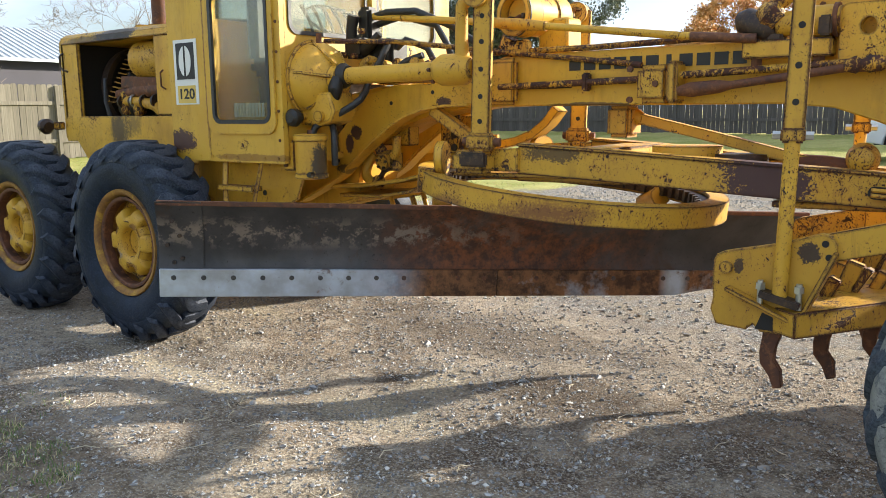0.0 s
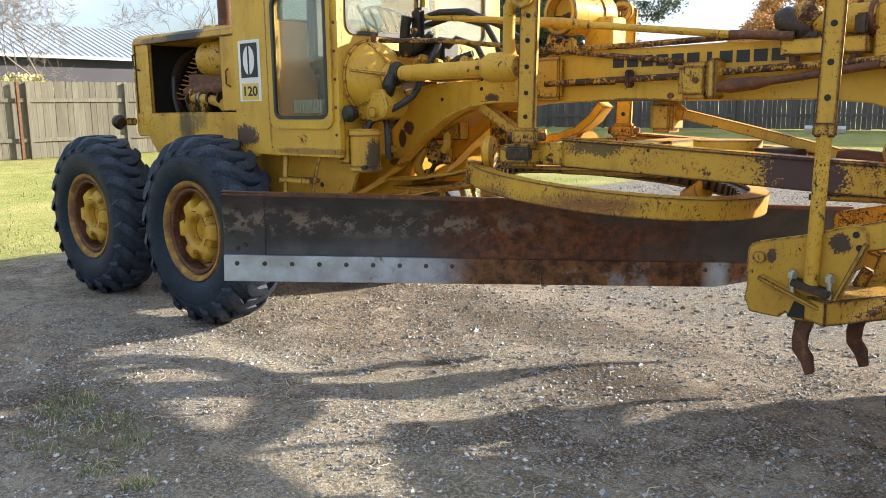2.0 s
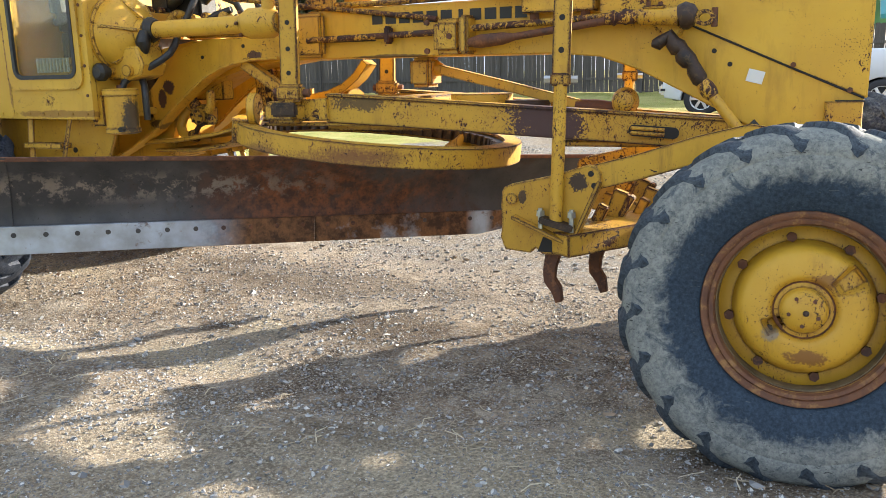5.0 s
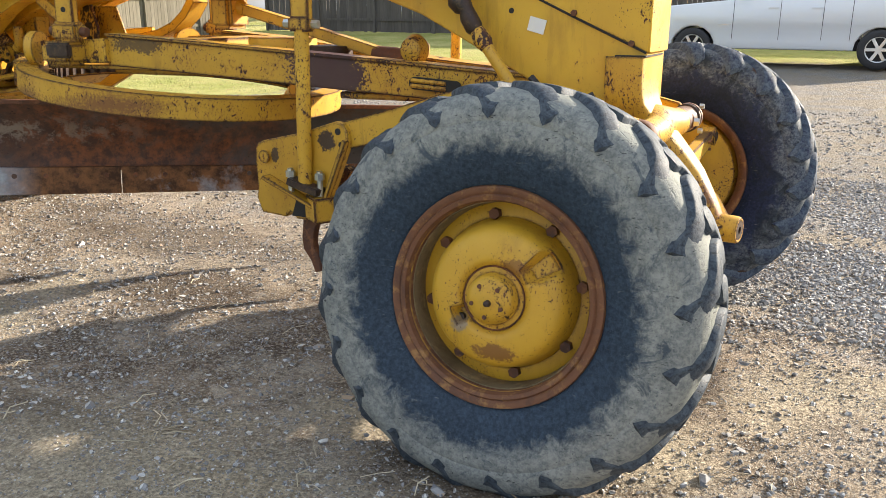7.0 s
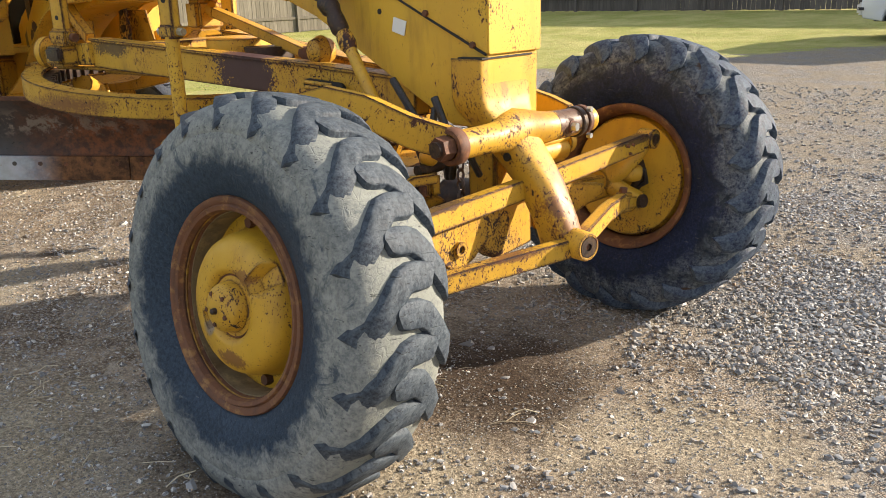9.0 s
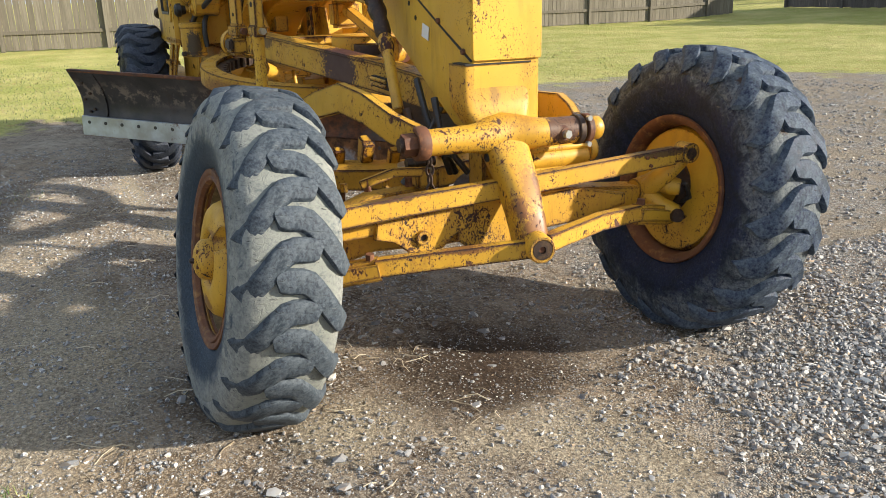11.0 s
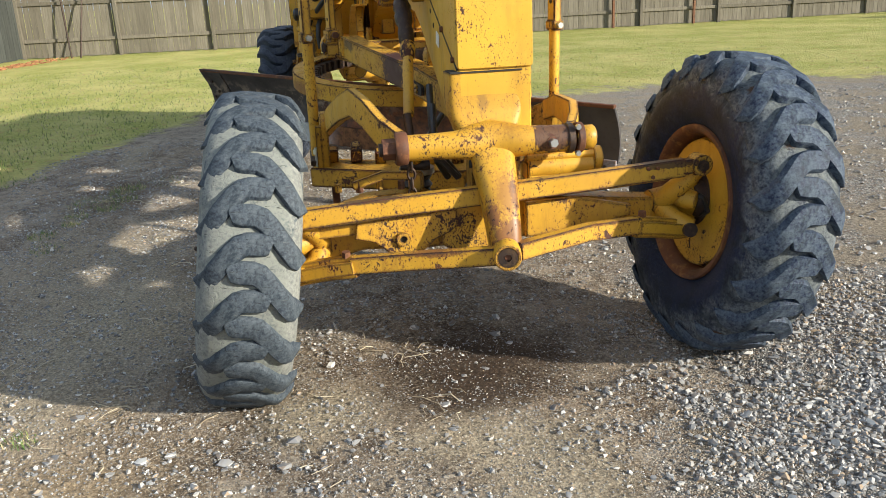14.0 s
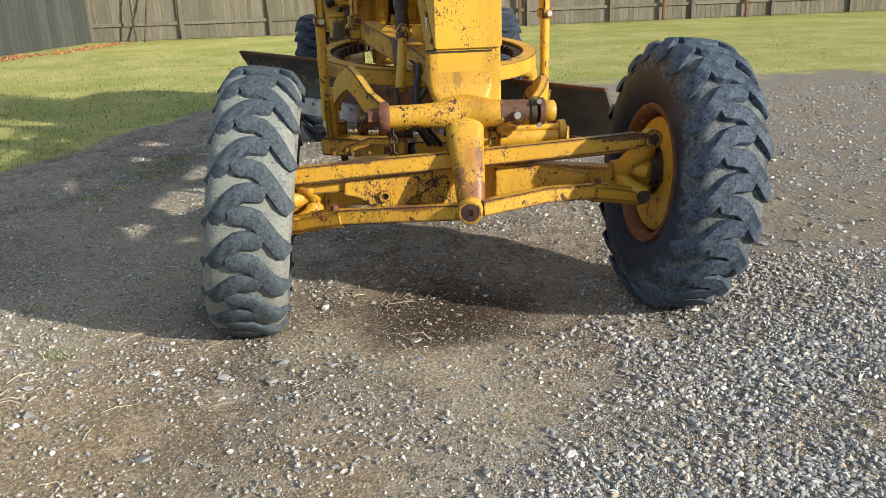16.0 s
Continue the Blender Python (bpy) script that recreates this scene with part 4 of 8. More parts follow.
def scalloped(prof, n, depth, wide, r_min, seg=144):
    """A cast hub whose rim has n rounded bays."""
    m = Mesh().lathe(prof, seg=seg)
    for i, (x, y, z) in enumerate(m.v):
        r, a = math.hypot(x, z), math.degrees(math.atan2(z, x)) % (360 / n)
        if r > r_min:
            d = abs(a - 180 / n)
            q = (r - depth * (1 - smooth(wide * 0.6, wide, d))) / r
            m.v[i] = (x * q, y, z * q)
    return m


def rear_wheel(name, m, flip, label):
    w = new(name)
    w.parent = grader
    w.matrix_basis = world_of(grader).inverted() @ m
    tagged(w, label)
    sub("tyre", tyre_mesh(0.612, 0.178), M_TYRE_R, w, "black rubber traction tyre", at=m, smooth=35)
    tread(w, m, 0.612, 0.178, 20, 0.036, flip, M_LUG_R)
    sub("rim", rim_mesh(), M_RIMYEL, w, "rusty orange steel rim", at=m)
    sub("rim_gutter", Mesh().lathe([(-0.118, 0.262), (-0.126, 0.27), (-0.126, 0.286), (-0.110, 0.286), (-0.06, 0.282), (-0.06, 0.262)], seg=60, closed=True), M_RUST, w, "dark rusted rim gutter", at=m)
    sub("wheel_disc", Mesh().lathe([(0.12, 0.0), (0.12, 0.27), (0.0, 0.284), (-0.01, 0.27), (0.0, 0.20), (0.0, 0.0)], seg=56), M_YEL_RUST, w, "yellow wheel disc", at=m)
    hub = scalloped([(0.02, 0.0), (0.02, 0.222), (-0.045, 0.222), (-0.085, 0.214), (-0.108, 0.198), (-0.116, 0.175), (-0.118, 0.135), (-0.112, 0.10), (-0.098, 0.09), (-0.05, 0.082), (-0.045, 0.0)], 6, 0.050, 17.0, 0.15)
    sub("hub", hub, M_WHEEL, w, "yellow cast hub with six bays and open centre", at=m, smooth=50)
    for k in range(6):
        a = radians(60 * k + 30)
        e = Vector((math.cos(a), 0, math.sin(a)))
        sub("lug_nut", Mesh().hexbolt(e * 0.215 + Vector((0, -0.005, 0)), (0, -1, 0), 0.019, 0.03), M_RUST, w, at=m)
    return w


front_wheel("front_wheel", pose(0.573, 3.258, 0.560, -8.6, 0, 2.5), -1, "leaning front wheel with grey dusty tyre", M_TYRE_F, M_LUG_F, 0.640, 0.182)
front_wheel("front_wheel", pose(0.677, 5.274, 0.613, 5.4, 0, 182), 1, "leaning front wheel with nicked tyre on gravel", M_TYRE_FAR, M_LUG_FAR, 0.633, 0.176)
for wx, wy, wz in ((-4.22, 3.345, 0.665), (-5.79, 3.41, 0.64)):
    rear_wheel("rear_wheel", pose(wx, wy, wz), 1, "tandem drive wheel with dark lug tyre")
    rear_wheel("rear_wheel", pose(wx, 2 * YC - wy, wz, 0, 0, 180), -1, "tandem drive wheel with dark lug tyre")

# main frame: box beam from the arched rear to the deep nose
FY0, FY1 = 4.13, 4.42
low = [(-3.75, 0.86), (-3.45, 0.97), (-3.22, 1.08), (-3.05, 1.19), (-2.88, 1.29), (-2.70, 1.375), (-2.5, 1.435), (-2.25, 1.465), (-2.0, 1.474), (-0.62, 1.468), (-0.40, 1.448), (-0.22, 1.385), (0.0, 1.275), (0.30, 1.12), (0.56, 0.99)]
top = [(0.735, 0.99), (0.735, 1.25), (0.735, 1.775), (-0.10, 1.775), (-0.16, 1.745), (-2.02, 1.735), (-2.12, 1.70), (-2.13, 1.60), (-2.9, 1.60), (-3.2, 1.55), (-3.5, 1.4), (-3.75, 1.2)]
main = part("main_frame", Mesh().prism(low + top, "y", FY0, FY1, 0.006), M_YEL_CLEAN, grader, "long yellow box-section main frame")
# cover panel of the nose, seam line and bolts
sub("nose_cover", Mesh().prism([(-0.13, 1.645), (0.43, 1.39), (0.74, 1.255), (0.74, 1.78), (-0.10, 1.78), (-0.13, 1.75)], "y", FY0 - 0.006, FY0 + 0.02, 0.002), M_YEL_CLEAN, main, "smooth yellow nose cover panel")
sub("nose_seam", Mesh().tube([(-0.13, FY0 - 0.004, 1.641), (0.43, FY0 - 0.004, 1.386), (0.735, FY0 - 0.004, 1.25)], 0.005, 6), M_DARK, main)
sub("nose_front_cover", Mesh().prism(rounded(FY0 - 0.004, 1.25, FY1 + 0.004, 1.782, 0.012), "x", 0.73, 0.748, 0.003), M_YEL_CLEAN, main, "flat yellow front cover")
for bx, bz in ((0.451, 1.392), (0.679, 1.283)):
    sub("cover_bolt", Mesh().hexbolt((bx, FY0 - 0.006, bz), (0, -1, 0), 0.013, 0.012), M_RUST, main)
for bx, bz in ((0.12, 1.46), (0.19, 1.40)):
    sub("frame_hole", Mesh().cyl((bx, FY0 - 0.002, bz), (bx, FY0 + 0.02, bz), 0.011, seg=12), M_DARK, main)
st = Matrix.Translation((0.30, FY0 - 0.0035, 1.345)) @ Matrix.Rotation(radians(14), 4, "Y")
sub("sticker", Mesh().box((0, 0, 0), (0.07, 0.003, 0.055), st), M_WHITE, main, "small faded white sticker")
sub("frame_slot", Mesh().box((-1.83, FY0 - 0.002, 1.573), (0.42, 0.006, 0.028), b=0.002), M_DARK, main, "dark slot with old rod")

# the rear fork: side webs that sweep down under the cab, with a bent bottom flange
WEB = [(-3.85, 0.835), (-3.596, 0.868), (-3.408, 0.915), (-3.228, 0.997), (-3.061, 1.089), (-2.92, 1.205), (-2.766, 1.315), (-2.66, 1.385), (-2.553, 1.436), (-2.44, 1.468), (-2.30, 1.485), (-2.13, 1.49)]
for y0, y1, yf in ((4.02, 4.045, 3.985), (4.505, 4.53, 4.565)):
    sub("fork_web", Mesh().prism(WEB + [(-2.13, 1.605), (-2.70, 1.60), (-2.88, 1.555), (-3.05, 1.41), (-3.20, 1.27), (-3.45, 1.14), (-3.85, 1.10)], "y", y0, y1, 0.003), M_YEL_CLEAN, main, "arched yellow side web with dark scabs")
    sub("web_flange", Mesh().strip([(x, yf, z - 0.006) for x, z in WEB], 0.10, 0.014), M_YEL_CLEAN, main, "bent bottom flange", bevel=0.002)
for bx, bz in ((-3.15, 1.16), (-2.72, 1.50), (-2.42, 1.555)):
    sub("web_hole", Mesh().cyl((bx, 4.017, bz), (bx, 4.03, bz), 0.011, seg=12), M_DARK, main)

# brand lettering on the frame becomes plain dark blocks of its size
for k in range(11):
    x0 = -1.64 + k * 0.081
    sub("letter_block", Mesh().box((x0 + 0.034, FY0 - 0.0015, 1.672), (0.062 if k != 6 else 0.024, 0.003, 0.056)), M_BLACKP, main)

# nose neck, cross tube, leg and tie ring
def loft(secs, n=32, p=3.0):
    """Rounded sections (x, z, half depth, half width) stacked into one casting."""
    m = Mesh()
    vs = []
    for x, z, hd, hw in secs:
        p = 3.0 + 9.0 * smooth(1.0, 1.12, z)
        for k in range(n):
            a = 2 * math.pi * k / n
            c, d = math.cos(a), math.sin(a)
            vs.append((x + hd * math.copysign(abs(c) ** (2 / p), c), 4.240 + hw * math.copysign(abs(d) ** (2 / p), d), z))
    fs = [(i * n + k, i * n + (k + 1) % n, (i + 1) * n + (k + 1) % n, (i + 1) * n + k) for i in range(len(secs) - 1) for k in range(n)]
    return m.add(vs, fs + [tuple(range(n)), tuple((len(secs) - 1) * n + k for k in range(n))])


YN, ZT = 4.240, 0.970  # middle plane and tube height of the nose casting
neck = part("nose_casting", loft([(0.660, 1.236, 0.075, 0.1465), (0.660, 1.15, 0.075, 0.1465), (0.662, 1.10, 0.077, 0.1455), (0.668, 1.065, 0.080, 0.142), (0.684, 1.035, 0.086, 0.133), (0.706, 1.005, 0.096, 0.120), (0.728, 0.970, 0.100, 0.105), (0.768, 0.925, 0.100, 0.090), (0.820, 0.870, 0.095, 0.082), (0.872, 0.81, 0.089, 0.075), (0.914, 0.745, 0.082, 0.070), (0.950, 0.68, 0.080, 0.065), (0.972, 0.63, 0.079, 0.061), (0.984, 0.575, 0.074, 0.056)]), M_YEL_WORN, grader, "worn yellow cast nose bracket and leg with rust streaks", smooth=60)
sub("seam", Mesh().box((0.683, YN, 1.238), (0.115, 0.284, 0.006)), M_DARK, neck)
tube = part("cross_tube", Mesh().tube([(0.790, 3.885, ZT), (0.792, 4.02, ZT), (0.795, 4.09, ZT), (0.792, 4.13, ZT), (0.775, 4.17, ZT), (0.755, YN, ZT), (0.780, 4.31, ZT), (0.802, 4.35, ZT), (0.808, 4.39, ZT), (0.810, 4.42, ZT)], [0.050, 0.051, 0.054, 0.060, 0.072, 0.084, 0.072, 0.062, 0.057, 0.055], 36), M_YEL_WORN, grader, "yellow cross tube with rusted ends")
sub("rusted_half", Mesh().tube([(0.809, 4.40, ZT), (0.812, 4.46, ZT), (0.818, 4.535, ZT)], [0.0565, 0.0545, 0.053], 32), M_YEL_RUST, tube, "rust-purple tube end")
sub("end_collar", Mesh().lathe([(-0.024, 0.046), (-0.024, 0.060), (-0.018, 0.064), (0.018, 0.064), (0.024, 0.060), (0.024, 0.046)], Matrix.Translation((0.789, 3.885, ZT)), 32, True), M_RUST, tube, "rust-brown collar")
sub("pin_head", Mesh().hexbolt((0.788, 3.865, ZT), (0, -1, 0), 0.043, 0.052), M_RUST, tube, "rusty hexagonal pin head")
sub("pin_end", Mesh().cyl((0.788, 3.80, ZT), (0.788, 3.82, ZT), 0.026, seg=16), M_IRON, tube)
for dy in (0.545, 0.585):
    sub("end_collar", Mesh().lathe([(-0.014, 0.044), (-0.014, 0.056), (-0.010, 0.060), (0.010, 0.060), (0.014, 0.056), (0.014, 0.044)], Matrix.Translation((0.819, 4.0 + dy, ZT)), 28, True), M_IRON if dy < 0.56 else M_RUST, tube, "dark clamp collar")
for dz in (-0.052, 0.05):
    sub("collar_bolt", Mesh().hexbolt((0.872, 4.565, ZT + dz), (1, 0, 0), 0.012, 0.014), M_CHROME, tube)
sub("end_cap", Mesh().tube([(0.82, 4.595, ZT), (0.822, 4.605, ZT), (0.824, 4.64, ZT), (0.824, 4.648, ZT)], [0.040, 0.047, 0.047, 0.040], 24), M_YEL_WORN, tube)
sub("zinc_bolt", Mesh().hexbolt((0.862, 4.465, ZT - 0.005), (1, 0.1, 0), 0.018, 0.026), M_CHROME, tube, "bright zinc bolt")
sub("bolt_washer", Mesh().cyl((0.858, 4.465, ZT - 0.005), (0.867, 4.466, ZT - 0.005), 0.024, seg=18), M_RUST, tube)
for k in range(4):
    cm = Matrix.Translation((0.79, 3.92, ZT - 0.065 - 0.038 * k)) @ Matrix.Rotation(radians(90 * (k % 2)), 4, "Z")
    sub("chain_link", Mesh().lathe([(-0.006, 0.018), (0.0, 0.024), (0.006, 0.018), (0.0, 0.012)], cm @ Matrix.Diagonal((0.8, 1, 1.15, 1)), 16, True), M_IRON, tube)
sub("leg_hole", Mesh().cyl((0.805, YN - 0.092, 0.893), (0.805, YN - 0.06, 0.893), 0.016, seg=12), M_DARK, neck)
# the bored block at the foot of the leg, with the two arms of the tie bar hung on it
RM = Matrix.Translation((1.06, YN - 0.012, 0.597)) @ Matrix.Rotation(radians(80), 4, "Z")
tie = part("steering_tie_bar", Mesh().lathe([(-0.05, 0.035), (-0.058, 0.040), (-0.058, 0.047), (-0.050, 0.052), (0.055, 0.055), (0.062, 0.050), (0.062, 0.035)], RM, 32, True), M_YEL_RUST, grader, "worn yellow V-shaped steering tie bar")
sub("ring_bush", Mesh().lathe([(-0.058, 0.014), (-0.058, 0.037), (0.05, 0.037), (0.05, 0.014)], RM, 24, True), M_IRON, tie)
sub("ring_pin", Mesh().lathe([(-0.050, 0.0), (-0.050, 0.012), (0.05, 0.012), (0.05, 0.0)], RM, 12), M_RUST, tie)
for s in (-1, 1):
    yy = lambda v: YN + s * v
    zb = (0.0, 0.02, 0.005, -0.02, -0.055) if s > 0 else (-0.01, -0.03, -0.05, -0.07, -0.10)
    bar = Mesh().strip([(1.045, yy(0.035), 0.597 + zb[0]), (0.95, yy(0.34), 0.597 + zb[1]), (0.87, yy(0.585), 0.597 + zb[2])], 0.05, 0.068)
    sub("tie_bar_arm", bar, M_YEL_WORN, tie, bevel=0.005)
    sub("tie_bar_end", Mesh().strip([(0.885, yy(0.55), 0.597 + zb[2]), (0.83, yy(0.66), 0.597 + zb[3]), (0.775, yy(0.80), 0.597 + zb[4]), (0.76, yy(0.86), 0.597 + zb[4])], 0.075, 0.085), M_YEL_WORN, tie, bevel=0.018)
    sub("tie_bolt", Mesh().hexbolt((0.868, yy(0.60), 0.635 + zb[2]), (0.1, 0, 1), 0.018, 0.018), M_RUST, tie)
    sub("tie_pin", Mesh().cyl((0.755, yy(0.84), 0.592 + zb[4]), (0.835, yy(0.832), 0.602 + zb[4]), 0.030, seg=18), M_IRON, tie, "dark greasy pin")

# axle beam, lean bar and linkage
ax = part("front_axle", Mesh().prism([(3.50, 0.60), (3.72, 0.66), (4.0, 0.71), (4.42, 0.72), (4.80, 0.68), (5.02, 0.66), (5.02, 0.56), (4.62, 0.56), (4.42, 0.545), (4.0, 0.535), (3.72, 0.55), (3.50, 0.50)], "x", 0.58, 0.70, 0.008), M_YEL_WORN, grader, "yellow front axle beam")
sub("axle_plate", Mesh().prism([(3.69, 0.695), (4.09, 0.725), (4.09, 0.655), (4.06, 0.630), (4.00, 0.605), (3.955, 0.565), (3.91, 0.548), (3.86, 0.545), (3.82, 0.558), (3.79, 0.585), (3.755, 0.612), (3.68, 0.632)], "x", 0.79, 0.82, 0.005), M_YEL_WORN, ax, "flat yellow plate with round hole")
sub("plate_boss", Mesh().lathe([(-0.012, 0.014), (-0.012, 0.028), (0.012, 0.028), (0.012, 0.014)], Matrix.Translation((0.824, 3.870, 0.62)) @ Matrix.Rotation(radians(90), 4, "Z"), 18, True), M_YEL_WORN, ax)
sub("plate_hole", Mesh().cyl((0.81, 3.870, 0.62), (0.823, 3.870, 0.62), 0.015, seg=14), M_DARK, ax)
sub("center_plate", Mesh().prism([(4.06, 0.74), (4.30, 0.76), (4.30, 0.54), (4.10, 0.52), (4.02, 0.58)], "x", 0.72, 0.80, 0.006), M_YEL_WORN, ax)
sub("right_plate", Mesh().prism([(4.38, 0.71), (4.60, 0.715), (4.83, 0.665), (4.83, 0.62), (4.60, 0.575), (4.38, 0.565)], "x", 0.74, 0.78, 0.006), M_YEL_WORN, ax)
sub("upright", Mesh().box((0.66, YC, 0.86), (0.14, 0.2, 0.3), b=0.01), M_YEL_WORN, ax)
lean = part("wheel_lean_bar", Mesh().strip([(0.835, 3.44, 0.735), (0.845, 3.80, 0.760), (0.845, YN, 0.777), (0.838, 4.72, 0.802), (0.830, 5.03, 0.818)], 0.05, 0.074), M_YEL_WORN, grader, "chipped yellow wheel lean bar", bevel=0.004)
sub("bar_tip", Mesh().strip([(0.832, 4.98, 0.815), (0.828, 5.05, 0.820), (0.826, 5.085, 0.823)], 0.05, 0.06), M_YEL_WORN, lean, bevel=0.006)
sub("lean_bar_end", Mesh().lathe([(-0.036, 0.022), (-0.036, 0.043), (0.036, 0.043), (0.036, 0.022)], Matrix.Translation((0.825, 5.098, 0.824)) @ Matrix.Rotation(radians(90), 4, "Z"), 26, True), M_YEL_WORN, lean)
sub("lean_pin", Mesh().cyl((0.785, 5.098, 0.824), (0.868, 5.098, 0.824), 0.023, seg=16), M_IRON, lean)
sub("lean_bar_end", Mesh().cyl((0.80, 3.44, 0.735), (0.875, 3.44, 0.735), 0.042, seg=20), M_YEL_WORN, lean)
sub("lower_bar", Mesh().strip([(0.77, 3.47, 0.66), (0.79, 3.85, 0.675), (0.79, 4.05, 0.68)], 0.04, 0.045), M_YEL_WORN, lean)
sub("rear_bar", Mesh().strip([(0.70, 4.45, 0.735), (0.70, 4.82, 0.752), (0.70, 5.00, 0.765)], 0.04, 0.05), M_YEL_WORN, lean)
for k in range(3):
    sub("bar_bolt", Mesh().hexbolt((0.872, 4.86 + 0.02 * k, 0.83 - 0.035 * (k % 2)), (1, 0, 0), 0.008, 0.006), M_RUST, lean)
for s in (-1, 1):
    yk = YC + s * 0.84
    zk = 0.62 if s > 0 else 0.57
    yq = lambda v: yk + s * v
    kn = part("steering_knuckle", Mesh().tube([(0.665, yq(-0.16), zk + 0.02), (0.66, yq(-0.08), zk + 0.02), (0.66, yq(0.0), zk + 0.02), (0.66, yq(0.06), zk + 0.02)], [0.050, 0.062, 0.088, 0.07], 22), M_YEL_WORN, grader, "yellow cast steering knuckle")
    sub("upper_horn", Mesh().tube([(0.70, yq(-0.11), zk + 0.03), (0.755, yq(-0.10), zk + 0.08), (0.785, yq(-0.055), zk + 0.13), (0.80, yq(-0.01), zk + 0.18)], [0.045, 0.042, 0.040, 0.038], 14), M_YEL_WORN, kn)
    sub("lower_horn", Mesh().tube([(0.70, yq(-0.11), zk - 0.0), (0.76, yq(-0.09), zk - 0.04), (0.79, yq(-0.02), zk - 0.075)], [0.045, 0.044, 0.040], 14), M_YEL_WORN, kn)
    sub("swivel_boss", Mesh().tube([(0.72, yq(-0.085), zk + 0.055), (0.76, yq(-0.03), zk + 0.045), (0.785, yq(0.0), zk + 0.04)], [0.034, 0.044, 0.034], 16), M_YEL_WORN, kn)
    sub("king_pin", Mesh().cyl((0.68, yk, zk - 0.10), (0.68, yk + s * 0.02, zk + 0.15), 0.040, seg=18), M_YEL_WORN, kn)
    sub("greasy_bearing", Mesh().tube([(0.69, yq(0.02), zk + 0.02), (0.69, yq(0.06), zk + 0.02), (0.69, yq(0.09), zk + 0.02), (0.69, yq(0.12), zk + 0.02)], [0.07, 0.088, 0.088, 0.075], 22), M_IRON, kn, "dark greasy bearing")
    sub("grease_hose", Mesh().tube([(0.71, yq(-0.02), zk + 0.08), (0.79, yq(0.03), zk + 0.05), (0.79, yq(0.05), zk - 0.01), (0.74, yq(0.05), zk - 0.04)], 0.011, 8), M_BLACK, kn)
cylb = part("lean_cylinder", Mesh().cyl((0.65, 4.42, 0.83), (0.65, 4.70, 0.825), 0.048, seg=20), M_YEL, grader, "yellow hydraulic lean cylinder")
sub("cylinder_box", Mesh().box((0.635, 4.55, 0.815), (0.10, 0.27, 0.085), b=0.008), M_YEL, cylb)
sub("cylinder_pipe", Mesh().cyl((0.675, 4.41, 0.872), (0.675, 4.72, 0.872), 0.016, seg=10), M_YEL, cylb)
sub("cylinder_cap", Mesh().cyl((0.655, 4.70, 0.85), (0.655, 4.735, 0.85), 0.050, seg=20), M_YEL, cylb)

# moldboard: curved blade with cutting edge and bolts
BD = pose(-1.935, 4.03, 0.932, 0, -0.05, math.degrees(math.atan2(2.616, 2.4))) @ pose(0, 0, 0, 0, 2.9, 0)
BL = 1.78
prof = [(0.0, 0.0), (-0.04, -0.05), (-0.085, -0.11), (-0.12, -0.18), (-0.138, -0.25), (-0.138, -0.31), (-0.125, -0.365)]


def moldboard():
    m = Mesh()
    n = 24
    rows = []
    pr = [(-d, z) for d, z in prof]
    back = [(d + 0.025, z) for d, z in reversed(pr)]
    ring = pr + back
    for i in range(n + 1):
        x = -BL + 2 * BL * i / n
        rows.append([(x, d, z) for d, z in ring])
    k = len(ring)
    m.add([p for r in rows for p in r], [(i * k + j, i * k + (j + 1) % k, (i + 1) * k + (j + 1) % k, (i + 1) * k + j) for i in range(n) for j in range(k)] + [tuple(range(k)), tuple(n * k + j for j in range(k))])
    return m


blade = part("moldboard", moldboard(), M_MOLD, grader, "dark curved steel moldboard with scraped mud and rust", at=BD, smooth=50)
sub("top_lip", Mesh().box((0, 0.015, 0.004), (2 * BL, 0.045, 0.022), b=0.004), M_RUST, blade, at=BD)
sub("end_plate", Mesh().prism([(0.0, 0.012), (0.04, -0.05), (0.085, -0.11), (0.118, -0.18), (0.136, -0.25), (0.136, -0.31), (0.12, -0.36), (0.108, -0.36), (0.124, -0.31), (0.124, -0.25), (0.106, -0.18), (0.073, -0.11), (0.028, -0.05), (-0.012, 0.012)], "x", -BL - 0.004, -BL + 0.215, 0), M_MOLD, blade, "overlaid steel wear plate", at=BD)
for bx, bz, by in ((-BL + 0.07, -0.09, 0.062), (-BL + 0.07, -0.31, 0.128), (-BL + 0.11, -0.29, 0.128), (-BL + 0.04, -0.22, 0.116), (-BL + 0.1, -0.17, 0.104)):
    sub("plate_bolt", Mesh().hexbolt((bx, by - 0.01, bz), (0, -1, 0), 0.012, 0.010), M_IRON, blade, at=BD)
for x0, x1 in ((-BL, -0.02), (-0.015, BL)):
    z1 = -0.34
    pts = [(x0, -0.485), (x1, -0.485), (x1, z1), (x0, z1)] if x0 < -1 else [(x0, -0.485), (x1 - 0.75, -0.485), (x1 - 0.55, -0.45), (x1, -0.44), (x1, z1), (x0, z1)]
    sub("cutting_edge", Mesh().prism(pts, "y", 0.088, 0.112, 0.003), M_EDGE, blade, "scuffed bright steel cutting edge with bolt holes" if x0 < -1 else "rust-stained steel cutting edge", at=BD)
    n = 12
    for k in range(n):
        bx = x0 + 0.07 + (x1 - x0 - 0.14) * k / (n - 1)
        sub("edge_bolt", Mesh().cyl((bx, 0.0845, -0.385), (bx, 0.1, -0.385), 0.013, seg=12), M_MOLD, blade, at=BD)

# blade circle, hung under the drawbar
CX, CY, CZ, CR = -1.695, YC, 1.03, 0.80
